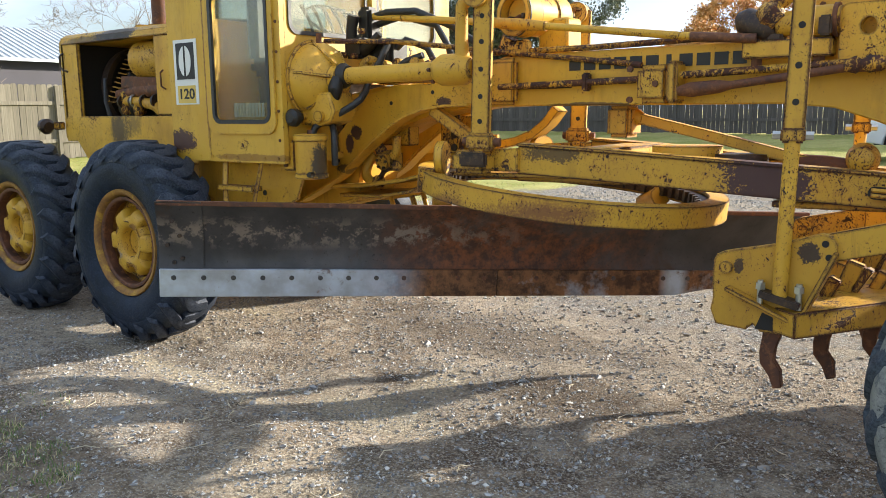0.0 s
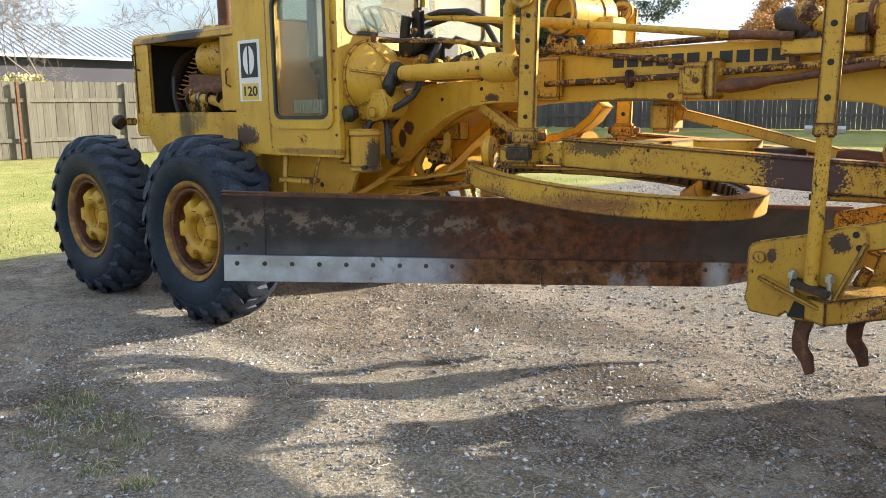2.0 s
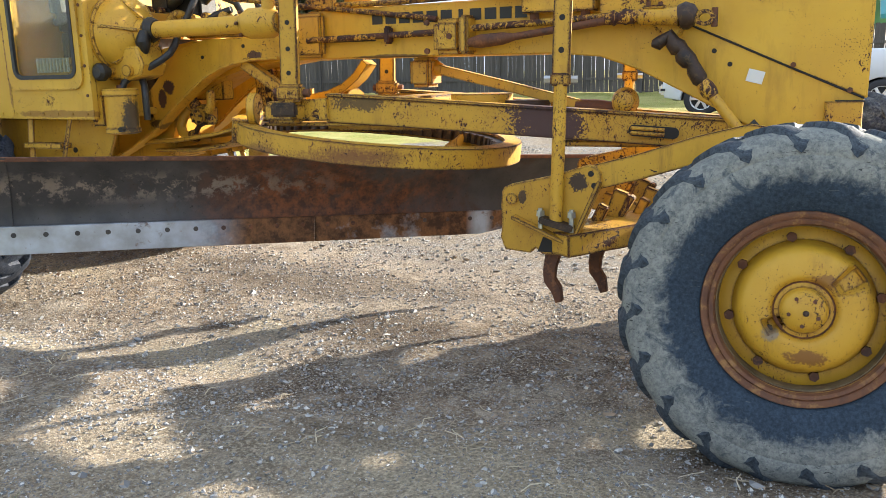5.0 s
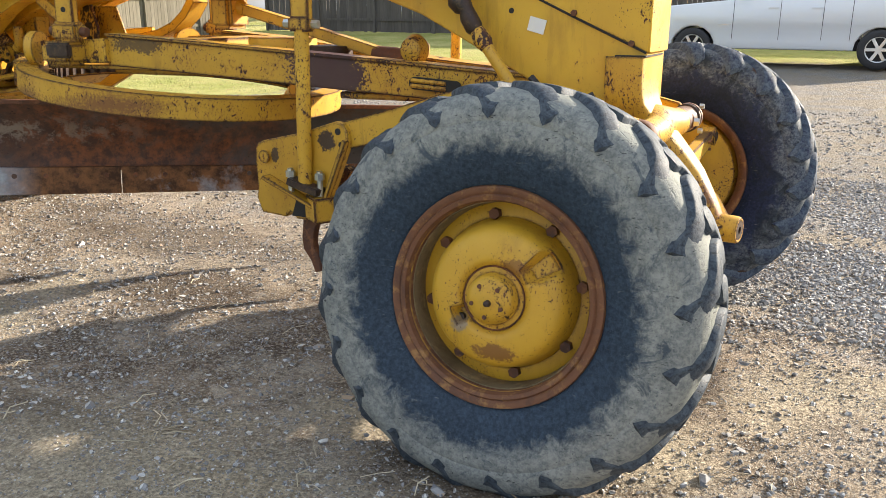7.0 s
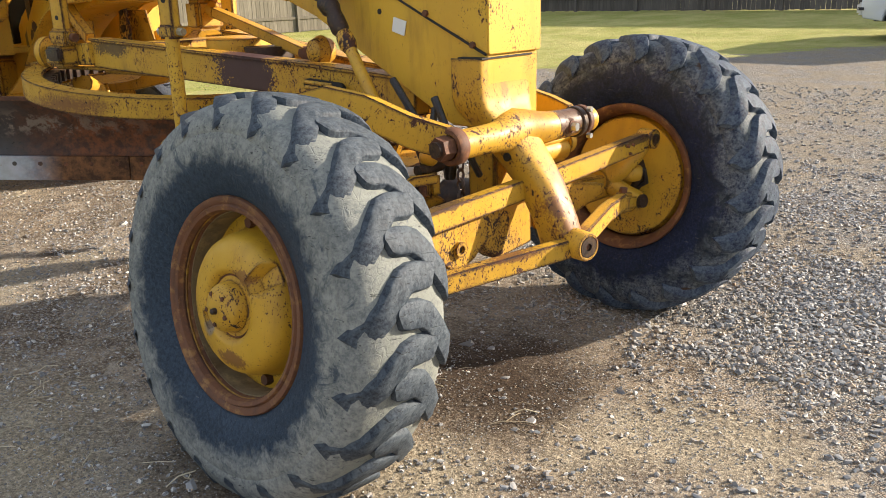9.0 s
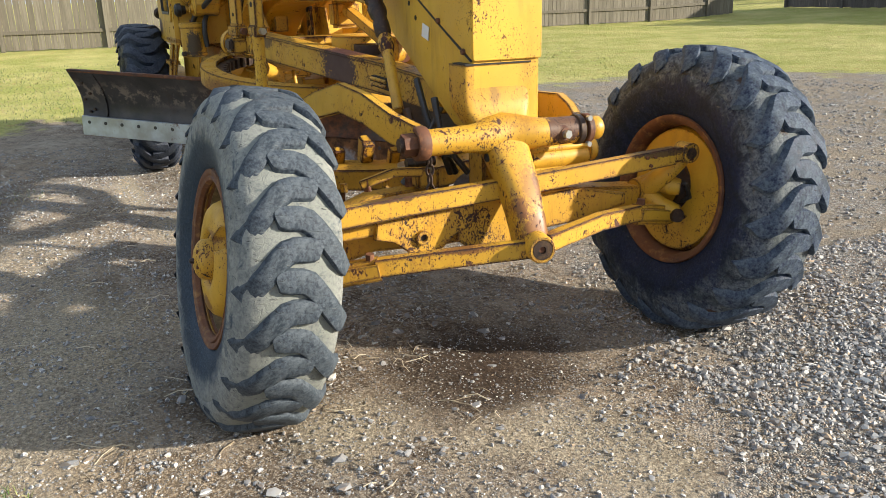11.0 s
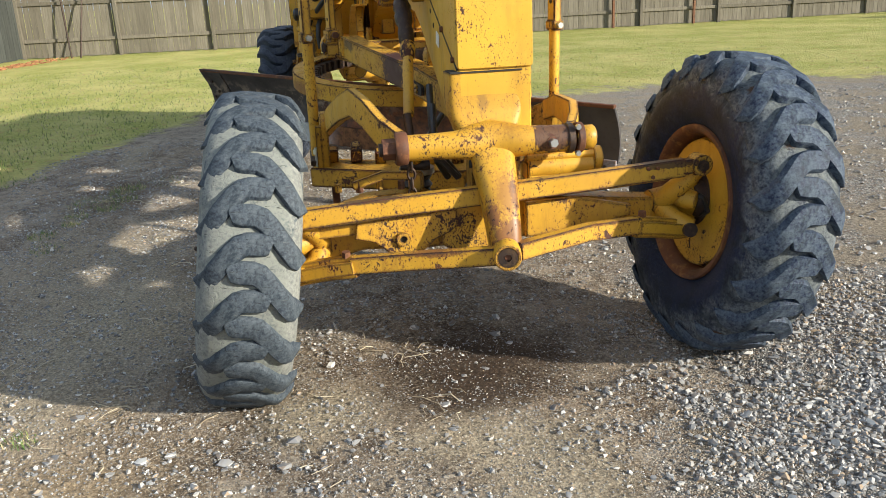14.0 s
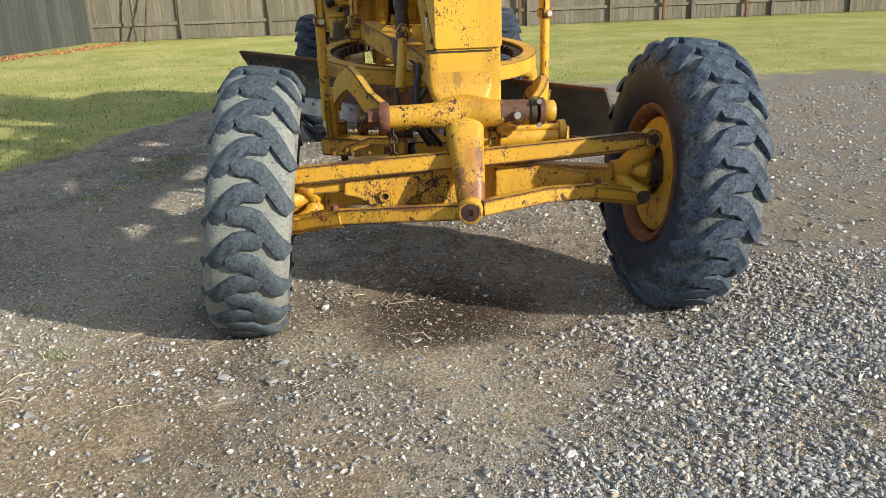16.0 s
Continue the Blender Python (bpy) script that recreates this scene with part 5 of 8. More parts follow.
tiltm = Matrix.Translation((CX, CY, CZ)) @ Matrix.Rotation(radians(5.8), 4, "Y") @ Matrix.Rotation(radians(-1.0), 4, "X") @ Matrix.Rotation(radians(90), 4, "X")
circ = part("blade_circle", Mesh().lathe([(-0.052, CR - 0.10), (-0.052, CR), (0.052, CR), (0.052, CR - 0.10), (0.035, CR - 0.10), (0.035, CR - 0.02), (-0.035, CR - 0.02), (-0.035, CR - 0.10)], tiltm, 96, True), M_YEL_WORN, grader, "worn yellow blade circle ring with rusty rim", bevel=0.003)
vs = []
for k in range(19):
    a = -radians(172 + 54 * k / 18)
    for r, y in ((CR - 0.01, -0.056), (CR + 0.02, -0.056), (CR + 0.02, 0.062), (CR - 0.10, 0.062), (CR - 0.10, 0.05), (CR - 0.01, 0.05)):
        vs.append(tiltm @ Vector((r * math.cos(a), y, r * math.sin(a))))
sub("ring_overlay", Mesh().add(vs, [(k * 6 + j, k * 6 + (j + 1) % 6, k * 6 + 6 + (j + 1) % 6, k * 6 + 6 + j) for k in range(18) for j in range(6)] + [tuple(range(6)), tuple(108 + j for j in range(6))]), M_YEL_RUST, circ, "welded rust-flaked overlay plate")
sub("gear_ring", Mesh().lathe([(-0.03, CR - 0.14), (-0.03, CR - 0.095), (0.03, CR - 0.095), (0.03, CR - 0.14)], tiltm, 96, True), M_IRON, circ, "greasy inner gear ring")
for k in range(56):
    a = 2 * math.pi * k / 56
    sub("gear_tooth", Mesh().box((0, 0, 0), (0.022, 0.03, 0.06)), M_IRON, circ, at=tiltm @ Matrix.Rotation(a, 4, "Y") @ Matrix.Translation((CR - 0.15, 0, 0)) @ Matrix.Rotation(radians(90), 4, "X"))
bdir = Vector((2.4, 2.616, -0.18)).normalized()
bn = Vector((0.737, -0.676, 0))
for s in (-1, 1):
    c = Vector((CX, CY, 0.93)) + bdir * s * 0.62 - bn * 0.42
    arm = Mesh().tube([c + bn * 0.2 + Vector((0, 0, 0.06)), c + Vector((0, 0, 0.0)), c - bn * 0.04 + Vector((0, 0, -0.22)), c + bn * 0.06 + Vector((0, 0, -0.38))], [0.06, 0.06, 0.05, 0.04], 10)
    sub("blade_bracket", arm, M_YEL_WORN, circ, "yellow blade support arm")

# drawbar: two beams meeting under the nose, cross members, ball
def db_line(s, dz=0.0):
    return [(-1.76, YC + s * 0.405, 1.213 + dz), (-1.36, YC + s * 0.352, 1.190 + dz), (-0.22, YC + s * 0.125, 1.108 + dz), (0.34, YC + s * 0.075, 1.07 + dz)]


db = part("drawbar", Mesh().strip(db_line(-1), 0.09, 0.138), M_YEL_WORN, grader, "heavy yellow drawbar with rusty scraped band", bevel=0.005)
sub("drawbar_beam", Mesh().strip(db_line(1), 0.09, 0.138), M_YEL_WORN, db, bevel=0.005)
for sd in (-1, 1):
    sub("top_flange", Mesh().strip(db_line(sd, 0.073), 0.115, 0.014), M_YEL_WORN, db, bevel=0.003)
    sub("rear_bracket", Mesh().prism([(-2.13, 1.20), (-2.10, 1.255), (-1.74, 1.27), (-1.74, 1.155), (-2.10, 1.15)], "y", YC + sd * 0.455 - 0.02, YC + sd * 0.455 + 0.02, 0.005), M_YEL_RUST, db, "black-chipped yellow rear bracket")
    sub("bracket_shelf", Mesh().prism([(-2.12, YC + sd * 0.50), (-1.5, YC + sd * 0.40), (-1.55, YC + sd * 0.28), (-2.08, YC + sd * 0.30)], "z", 1.125, 1.145, 0.003), M_YEL_WORN, db)
    sub("swivel_disc", Mesh().cyl((-2.19, YC + sd * 0.515, 1.215), (-2.15, YC + sd * 0.50, 1.215), 0.085, seg=28), M_YEL, db, "round yellow swivel disc")
sub("cross_plate", Mesh().prism([(-1.80, 3.90), (-1.30, 3.96), (-1.2, 4.05), (-1.2, 4.50), (-1.30, 4.59), (-1.80, 4.65)], "z", 1.10, 1.14, 0.005), M_YEL_WORN, db)
sub("cross_plate", Mesh().prism([(-0.62, 4.10), (0.30, 4.22), (0.30, 4.33), (-0.62, 4.45)], "z", 1.02, 1.05, 0.005), M_YEL_WORN, db)
sub("box_beam", Mesh().box((-1.42, YC, 1.20), (0.22, 0.66, 0.14), b=0.008), M_YEL_WORN, db)
sub("swivel_cap", Mesh().cyl((-1.08, 4.30, 1.17), (-1.08, 4.30, 1.275), 0.165, seg=40), M_YEL, db, "round faded cap on the drawbar")
sub("gear_cover", Mesh().cyl((-0.82, 4.30, 1.17), (-0.82, 4.30, 1.24), 0.12, seg=32), M_IRON, db, "dark greasy round gear")
sub("draw_ball", Mesh().lathe([(-0.06, 0.02), (-0.045, 0.05), (0, 0.068), (0.045, 0.05), (0.06, 0.02)], Matrix.Translation((-0.29, 4.207, 1.235)), 20), M_YEL_WORN, db)
slot = Matrix.Translation((-0.13, 4.108, 1.10)) @ Matrix.Rotation(radians(8.0), 4, "Z") @ Matrix.Rotation(radians(4.2), 4, "Y")
sub("beam_slot", Mesh().prism(rounded(-0.115, -0.026, 0.115, 0.026, 0.025), "y", -0.035, -0.020, 0), M_DARK, db, "dark rounded slot", at=slot)
for k in range(2):
    sub("slot_bar", Mesh().cyl((-0.105, -0.036, 0.011 - 0.022 * k), (0.05, -0.036, 0.011 - 0.022 * k), 0.009, seg=10), M_YEL, db, at=slot)
yoke = part("lift_yoke", Mesh().box((-1.97, 3.76, 1.20), (0.20, 0.12, 0.11), b=0.02), M_YEL_WORN, grader, "yellow lift yoke with greasy ball joint")
sub("yoke_cap", Mesh().box((-1.93, 3.70, 1.215), (0.16, 0.03, 0.07), b=0.01), M_IRON, yoke, "dark greased joint cap")


def upright_link(name, x, y, z0, z1, w, holes, label, tilt=0.0, yaw=0.0):
    body = Mesh()
    at = Matrix.Translation((x, y, z0)) @ Matrix.Rotation(radians(yaw), 4, "Z") @ Matrix.Rotation(radians(tilt), 4, "Y")
    body.box((0, 0, (z1 - z0) / 2), (w, 0.045, z1 - z0), b=0.006)
    ob = part(name, body, M_YEL_WORN, grader, label, at=at)
    for h in holes:
        for s in (-1,):
            sub("pin_hole", Mesh().cyl((0, s * 0.0245, h - z0), (0, s * 0.005, h - z0), 0.0125, seg=14), M_DARK, ob, at=at)
    return ob, at


# right-hand and left-hand lift links with their cranks and shafts
for s in (-1, 1):
    ly = YC + s * 0.515
    lk, lat = upright_link("lift_link", -1.925, ly, 1.30, 2.02, 0.095, (1.40, 1.52, 1.65, 1.78, 1.90), "yellow lift link with pin holes", 1.5, 15)
    sub("link_fork", Mesh().box((0, 0, 0.0), (0.14, 0.08, 0.09), b=0.015), M_YEL_WORN, lk, at=lat)
    sub("link_pin", Mesh().cyl((-0.09, 0.0, 0.0), (0.10, 0.0, 0.0), 0.022, seg=14), M_RUST, lk, at=lat)
    sub("link_head", Mesh().lathe([(-0.06, 0.03), (-0.06, 0.062), (0.06, 0.062), (0.06, 0.03)], lat @ Matrix.Translation((-0.03, 0, 0.70)), 20, True), M_YEL_WORN, lk)
    sub("lower_rod", Mesh().cyl((-1.93, ly, 1.20), (-1.925, ly, 1.33), 0.035, seg=16), M_YEL_WORN, lk)
    sh = part("lift_shaft", Mesh().cyl((-3.05, ly - 0.01, 1.645), (-2.12, ly, 1.655), 0.046, seg=24), M_YEL, grader, "yellow lift crank shaft tube")
    sub("shaft_collar", Mesh().tube([(-2.20, ly, 1.655), (-2.15, ly, 1.655), (-2.02, ly, 1.655), (-1.97, ly, 1.655)], [0.055, 0.078, 0.078, 0.05], 28), M_YEL, sh, bevel=0.006)
    sub("crank_arm", Mesh().tube([(-2.03, ly, 1.66), (-2.03, ly - 0.01, 1.80), (-2.02, ly - 0.02, 1.95), (-1.98, ly - 0.01, 2.0)], [0.04, 0.032, 0.032, 0.042], 16), M_YEL, sh)
    for k in range(6):
        a = radians(60 * k)
        sub("collar_bolt", Mesh().hexbolt((-2.19, ly + 0.066 * math.cos(a), 1.655 + 0.066 * math.sin(a)), (-1, 0, 0), 0.01, 0.012), M_RUST, sh)

# scarifier: side plates, beam, teeth, lift links and arched arms
SY = 3.62
sc = part("scarifier_block", Mesh().strip([(-0.47, SY - 0.015, 0.645), (-0.18, 4.02, 0.655), (-0.08, YC, 0.655), (-0.18, 2 * YC - 4.02, 0.655), (-0.47, 2 * YC - SY + 0.015, 0.645)], 0.26, 0.10), M_YEL_WORN, grader, "heavy yellow V-shaped scarifier block", bevel=0.006)
for s in (-1, 1):
    y0 = YC + s * (YC - SY) - (0.10 if s > 0 else 0.0)
    side = [(-0.695, 0.86), (-0.685, 0.882), (-0.655, 0.896), (-0.46, 0.941), (-0.305, 0.992), (-0.27, 0.985), (-0.25, 0.955), (-0.247, 0.907), (-0.297, 0.786), (-0.353, 0.661), (-0.388, 0.59), (-0.505, 0.588), (-0.535, 0.615), (-0.56, 0.59), (-0.68, 0.597), (-0.703, 0.655), (-0.695, 0.70), (-0.70, 0.80)]
    sub("side_plate", Mesh().prism(side, "y", y0 - 0.02, y0 + 0.02, 0.004), M_YEL_WORN, sc, "chipped yellow side plate")
    sub("plate_boss", Mesh().cyl((-0.645, y0 - 0.035, 0.833), (-0.645, y0 + 0.035, 0.833), 0.026, seg=18), M_YEL_WORN, sc)
    sub("plate_rib", Mesh().box((-0.505, y0 + s * 0.045, 0.703), (0.28, 0.05, 0.016), Matrix.Rotation(radians(22), 4, "Y"), b=0.003), M_YEL_WORN, sc)
    sub("edge_rib", Mesh().box((-0.315, y0 + s * 0.03, 0.77), (0.018, 0.03, 0.34), Matrix.Rotation(radians(23), 4, "Y"), b=0.003), M_YEL_WORN, sc)
    sub("beam_mouth", Mesh().prism([(-0.525, 0.60), (-0.50, 0.668), (-0.39, 0.628), (-0.40, 0.60)], "y", y0 + s * 0.0215 - 0.002, y0 + s * 0.0215 + 0.002, 0), M_DARK, sc, "dark open beam end")
    for bx, bz in ((-0.29, 0.955), (-0.275, 0.905)):
        sub("plate_hole", Mesh().cyl((bx, y0 + s * 0.015, bz), (bx, y0 + s * 0.0225, bz), 0.013, seg=12), M_DARK, sc)
    sub("rod_bracket", Mesh().box((-0.43, y0 + s * 0.05, 0.735), (0.15, 0.06, 0.03), Matrix.Rotation(radians(14), 4, "Y"), b=0.004), M_IRON, sc, "greasy rod bracket")
    for dx in (-0.07, 0.07):
        sub("zinc_bolt", Mesh().cyl((-0.435 + dx, y0 + s * 0.045, 0.70), (-0.435 + dx, y0 + s * 0.045, 0.80), 0.012, seg=8), M_CHROME, sc, "bright zinc bolt")
        sub("zinc_nut", Mesh().hexbolt((-0.435 + dx, y0 + s * 0.045, 0.77), (0, 0, 1), 0.02, 0.02), M_CHROME, sc)
    sag = 0.0 if s < 0 else 0.105
    hump = [(-0.36, 0.915), (-0.10, 0.985), (0.12, 1.055), (0.32, 1.105), (0.50, 1.09), (0.66, 1.04), (0.79, 1.01)]
    ya = [3.64, 3.66, 3.70, 3.74, 3.78, 3.83, 3.885]
    path = [(x, YC + s * (YC - y) - (0.10 if s > 0 else 0.0), z - 0.03 * smooth(0.2, 0.8, x) - sag * math.exp(-((x - 0.30) / 0.28) ** 2)) for (x, z), y in zip(hump, ya)]
    m = Mesh()
    vs, fs = [], []
    for i, (x, y, z) in enumerate(path):
        h = (0.055, 0.056, 0.058, 0.060, 0.060, 0.058, 0.055)[i]
        for dy in (-0.02, 0.02):
            vs += [(x, y + dy, z - h), (x, y + dy, z + h)]
    for i in range(6):
        a = i * 4
        fs += [(a, a + 1, a + 5, a + 4), (a + 2, a + 3, a + 7, a + 6), (a + 1, a + 3, a + 7, a + 5), (a, a + 2, a + 6, a + 4)]
    fs += [(0, 1, 3, 2), (24, 25, 27, 26)]
    sub("scarifier_arm", m.add(vs, fs), M_YEL, sc, "arched yellow push arm", bevel=0.004)
    lk, lat = upright_link("scarifier_link", -0.42, YC + s * 0.70 - (0.10 if s > 0 else 0.0), 1.35, 2.05, 0.075, (1.47, 1.60, 1.74, 1.87), "yellow scarifier lift link with pin holes", 1.2, 12)
    sub("link_clamp", Mesh().box((0, 0, 0.0), (0.085, 0.065, 0.055), b=0.008), M_YEL_WORN, lk, at=lat)
    sub("clamp_bolt", Mesh().cyl((-0.07, 0, 0), (0.07, 0, 0), 0.016, seg=6), M_CHROME, lk, "bright zinc clamp bolt", at=lat)
    sub("link_rod", Mesh().cyl((-0.42, YC + s * 0.70 - (0.10 if s > 0 else 0.0), 1.36), (-0.435, YC + s * 0.70 - (0.10 if s > 0 else 0.0), 0.74), 0.028, seg=16), M_YEL_RUST, lk, "rust-streaked lower rod")
for tx, ty in ((-0.485, 3.66), (-0.34, 3.90), (-0.20, 4.14), (-0.20, 4.41), (-0.34, 4.65), (-0.485, 4.89)):
    tooth = Mesh()
    pts = [(-0.045, 0.64), (-0.052, 0.56), (-0.06, 0.50), (-0.055, 0.45), (-0.02, 0.405), (0.0, 0.355), (0.03, 0.365), (0.022, 0.43), (-0.005, 0.47), (0.0, 0.52), (0.02, 0.58), (0.025, 0.64)]
    tooth.prism([(tx + 0.03 + p[0], p[1]) for p in pts], "y", ty - 0.02, ty + 0.02, 0.004)
    sub("scarifier_tooth", tooth, M_RUST, sc, "curved rusty brown scarifier tooth")
    sub("tooth_clamp", Mesh().box((tx + 0.02, ty, 0.735), (0.05, 0.055, 0.09), Matrix.Rotation(radians(25), 4, "Y"), b=0.006), M_YEL_WORN, sc)

for bx, by, h in ((-0.42, 3.78, 0.11), (-0.27, 4.02, 0.14), (-0.17, YC, 0.12), (-0.27, 4.53, 0.13), (-0.42, 4.77, 0.11)):
    sub("shank_socket", Mesh().box((bx, by, 0.69 + h / 2), (0.075, 0.05, h), Matrix.Rotation(radians(18), 4, "Y"), b=0.007), M_YEL_WORN, sc)
    sub("socket_wedge", Mesh().box((bx + 0.045, by, 0.70 + h * 0.4), (0.03, 0.06, h * 0.8), Matrix.Rotation(radians(30), 4, "Y"), b=0.005), M_FLAKED, sc)

# shafts and joints along the frame side
blk = part("bearing_block", Mesh().box((-1.165, FY0 - 0.04, 1.565), (0.16, 0.10, 0.175), b=0.025), M_YEL_WORN, grader, "yellow bearing block on the frame")
sub("block_flange", Mesh().box((-1.065, FY0 - 0.045, 1.57), (0.05, 0.125, 0.19), b=0.012), M_YEL_WORN, blk)
for dx, dz in ((-0.105, 0.07), (-0.105, -0.07), (-1.165 + 1.07, 0.0)):
    sub("block_bolt", Mesh().hexbolt((-1.165 + (dx if dx < -0.1 else 0.02), FY0 - 0.088, 1.565 + dz), (0, -1, 0), 0.016, 0.012), M_RUST, blk)
sh = part("drive_shaft", Mesh().cyl((-2.03, FY0 - 0.04, 1.573), (-1.24, FY0 - 0.05, 1.588), 0.017, seg=12), M_FLAKED, grader, "rusty brown control shaft")
sub("shaft_bearing", Mesh().box((-1.52, FY0 - 0.04, 1.585), (0.03, 0.06, 0.09), b=0.008), M_FLAKED, sh)
sub("front_shaft", Mesh().cyl((-1.05, FY0 - 0.06, 1.60), (-0.22, FY0 - 0.08, 1.63), 0.017, seg=12), M_FLAKED, sh)
sub("universal_joint", Mesh().tube([(-1.04, FY0 - 0.08, 1.53), (-0.98, FY0 - 0.08, 1.535), (-0.86, FY0 - 0.085, 1.545), (-0.80, FY0 - 0.09, 1.55), (-0.35, FY0 - 0.10, 1.605), (-0.22, FY0 - 0.11, 1.615)], [0.022, 0.034, 0.03, 0.018, 0.018, 0.03], 12), M_RUST, sh, "rusty universal joint")
MY = FY0 - 0.11
mot = part("steering_motor", Mesh().tube([(-0.20, MY, 1.618), (-0.19, MY, 1.618), (-0.05, MY, 1.61), (-0.02, MY, 1.608)], [0.03, 0.038, 0.038, 0.042], 22), M_YEL_WORN, grader, "yellow steering motor with greasy joints")
sub("motor_flange", Mesh().box((-0.13, MY, 1.652), (0.10, 0.05, 0.02), b=0.006), M_YEL_WORN, mot)
for bx in (-0.155, -0.10):
    sub("flange_bolt", Mesh().hexbolt((bx, MY - 0.02, 1.662), (0, 0, 1), 0.012, 0.012), M_RUST, mot)
sub("motor_joint", Mesh().tube([(-0.35, MY, 1.612), (-0.31, MY, 1.615), (-0.29, MY, 1.615), (-0.26, MY, 1.617), (-0.23, MY, 1.618), (-0.20, MY, 1.618)], [0.022, 0.036, 0.022, 0.036, 0.03, 0.024], 12), M_FLAKED, mot, "greasy universal joint")
sub("grease_collar", Mesh().tube([(-0.02, MY, 1.608), (0.0, MY, 1.612), (0.03, MY, 1.605), (0.05, MY, 1.60)], [0.05, 0.06, 0.055, 0.035], 16), M_IRON, mot, "thick black grease collar")
ev = Matrix.Translation((0.088, MY, 1.60)) @ Matrix.Rotation(radians(90), 4, "X")
sub("clevis_ring", ring_plate([(0.05 + 0.0 * k + -0.05 + 0.048 * math.cos(2 * math.pi * k / 20), 0.034 * math.sin(2 * math.pi * k / 20)) for k in range(20)], [(0.026 * math.cos(2 * math.pi * k / 20), 0.018 * math.sin(2 * math.pi * k / 20)) for k in range(20)], "z", -0.018, 0.018), M_FLAKED, mot, "flaked clevis eye", at=ev)
sub("clevis_bolt", Mesh().cyl((0.128, MY, 1.56), (0.128, MY, 1.64), 0.014, seg=12), M_RUST, mot)
sub("motor_bracket", Mesh().prism([(-0.17, 1.60), (-0.01, 1.60), (-0.02, 1.54), (-0.06, 1.50), (-0.12, 1.55)], "y", FY0 - 0.06, FY0 + 0.005, 0.006), M_YEL, mot)
BP = [(-0.135, 1.497), (-0.11, 1.495), (-0.08, 1.515), (-0.06, 1.535), (-0.045, 1.50), (-0.02, 1.475), (-0.005, 1.462), (0.005, 1.44), (0.03, 1.415), (0.045, 1.40), (0.055, 1.375), (0.08, 1.335), (0.09, 1.32)]
sub("boot", Mesh().tube([(x, MY, z) for x, z in BP], [0.016, 0.03, 0.026, 0.024, 0.034, 0.042, 0.034, 0.042, 0.040, 0.030, 0.036, 0.036, 0.026], 14), M_IRON, mot, "black greasy bellows boot")
sub("rod_eye", Mesh().tube([(0.085, MY, 1.33), (0.105, MY, 1.305), (0.125, MY - 0.005, 1.28), (0.14, MY - 0.005, 1.26)], [0.026, 0.036, 0.036, 0.026], 14), M_FLAKED, mot)
sub("boot_rod", Mesh().cyl((0.135, MY - 0.005, 1.268), (0.33, FY0 - 0.15, 1.03), 0.024, seg=14), M_YEL_WORN, mot)

# centre shift bar and bracket
cs = part("centre_shift_bar", Mesh().strip([(-1.36, 4.33, 1.41), (-0.95, 4.32, 1.315), (-0.52, 4.31, 1.21)], 0.05, 0.05), M_YEL, grader, "yellow diagonal centre shift bar")
sub("bar_joint", Mesh().tube([(-1.45, 4.33, 1.43), (-1.38, 4.33, 1.415), (-1.32, 4.33, 1.40)], [0.04, 0.05, 0.03], 14), M_YEL_WORN, cs)
sub("bar_end", Mesh().tube([(-0.56, 4.31, 1.215), (-0.45, 4.30, 1.20), (-0.34, 4.28, 1.20)], [0.03, 0.042, 0.03], 14), M_RUST, cs)
br = part("shift_bracket", Mesh().box((-1.42, 4.32, 1.39), (0.13, 0.16, 0.16), b=0.02), M_YEL_WORN, grader, "yellow bracket under the frame")


# cab: front and side walls with real openings, door, panes, roof
CY0, CY1, CX0, CX1 = 3.50, 5.05, -4.07, -3.06
cab = part("cab", Mesh().box(((CX0 + CX1) / 2, YC, 1.195), (CX1 - CX0 - 0.09, CY1 - CY0 - 0.09, 0.04), b=0.006), M_YEL_CAB, grader, "boxy yellow operator cab with rounded windows")


def wall_with_window(a0, a1, z0, z1, w0, w1, wz0, wz1, r, axis, p0, p1):
    hole = rounded(w0, wz0, w1, wz1, r, 5)
    ca, cz = (w0 + w1) / 2, (wz0 + wz1) / 2
    out = []
    for a, z in hole:
        da, dz = a - ca, z - cz
        lim = min(((a1 - ca) if da > 0 else (ca - a0)) / max(1e-9, abs(da)), ((z1 - cz) if dz > 0 else (cz - z0)) / max(1e-9, abs(dz)))
        out.append([ca + da * lim, cz + dz * lim])
    for corner in ((a0, z0), (a0, z1), (a1, z0), (a1, z1)):
        k = min(range(len(out)), key=lambda i: (out[i][0] - corner[0]) ** 2 + (out[i][1] - corner[1]) ** 2)
        out[k] = list(corner)
    return ring_plate(out, hole, axis, p0, p1)


def gasket(w0, w1, z0, z1, r, axis, p0, p1):
    return ring_plate(rounded(w0, z0, w1, z1, r, 6), rounded(w0 + 0.022, z0 + 0.022, w1 - 0.022, z1 - 0.022, r * 0.7, 6), axis, p0, p1)


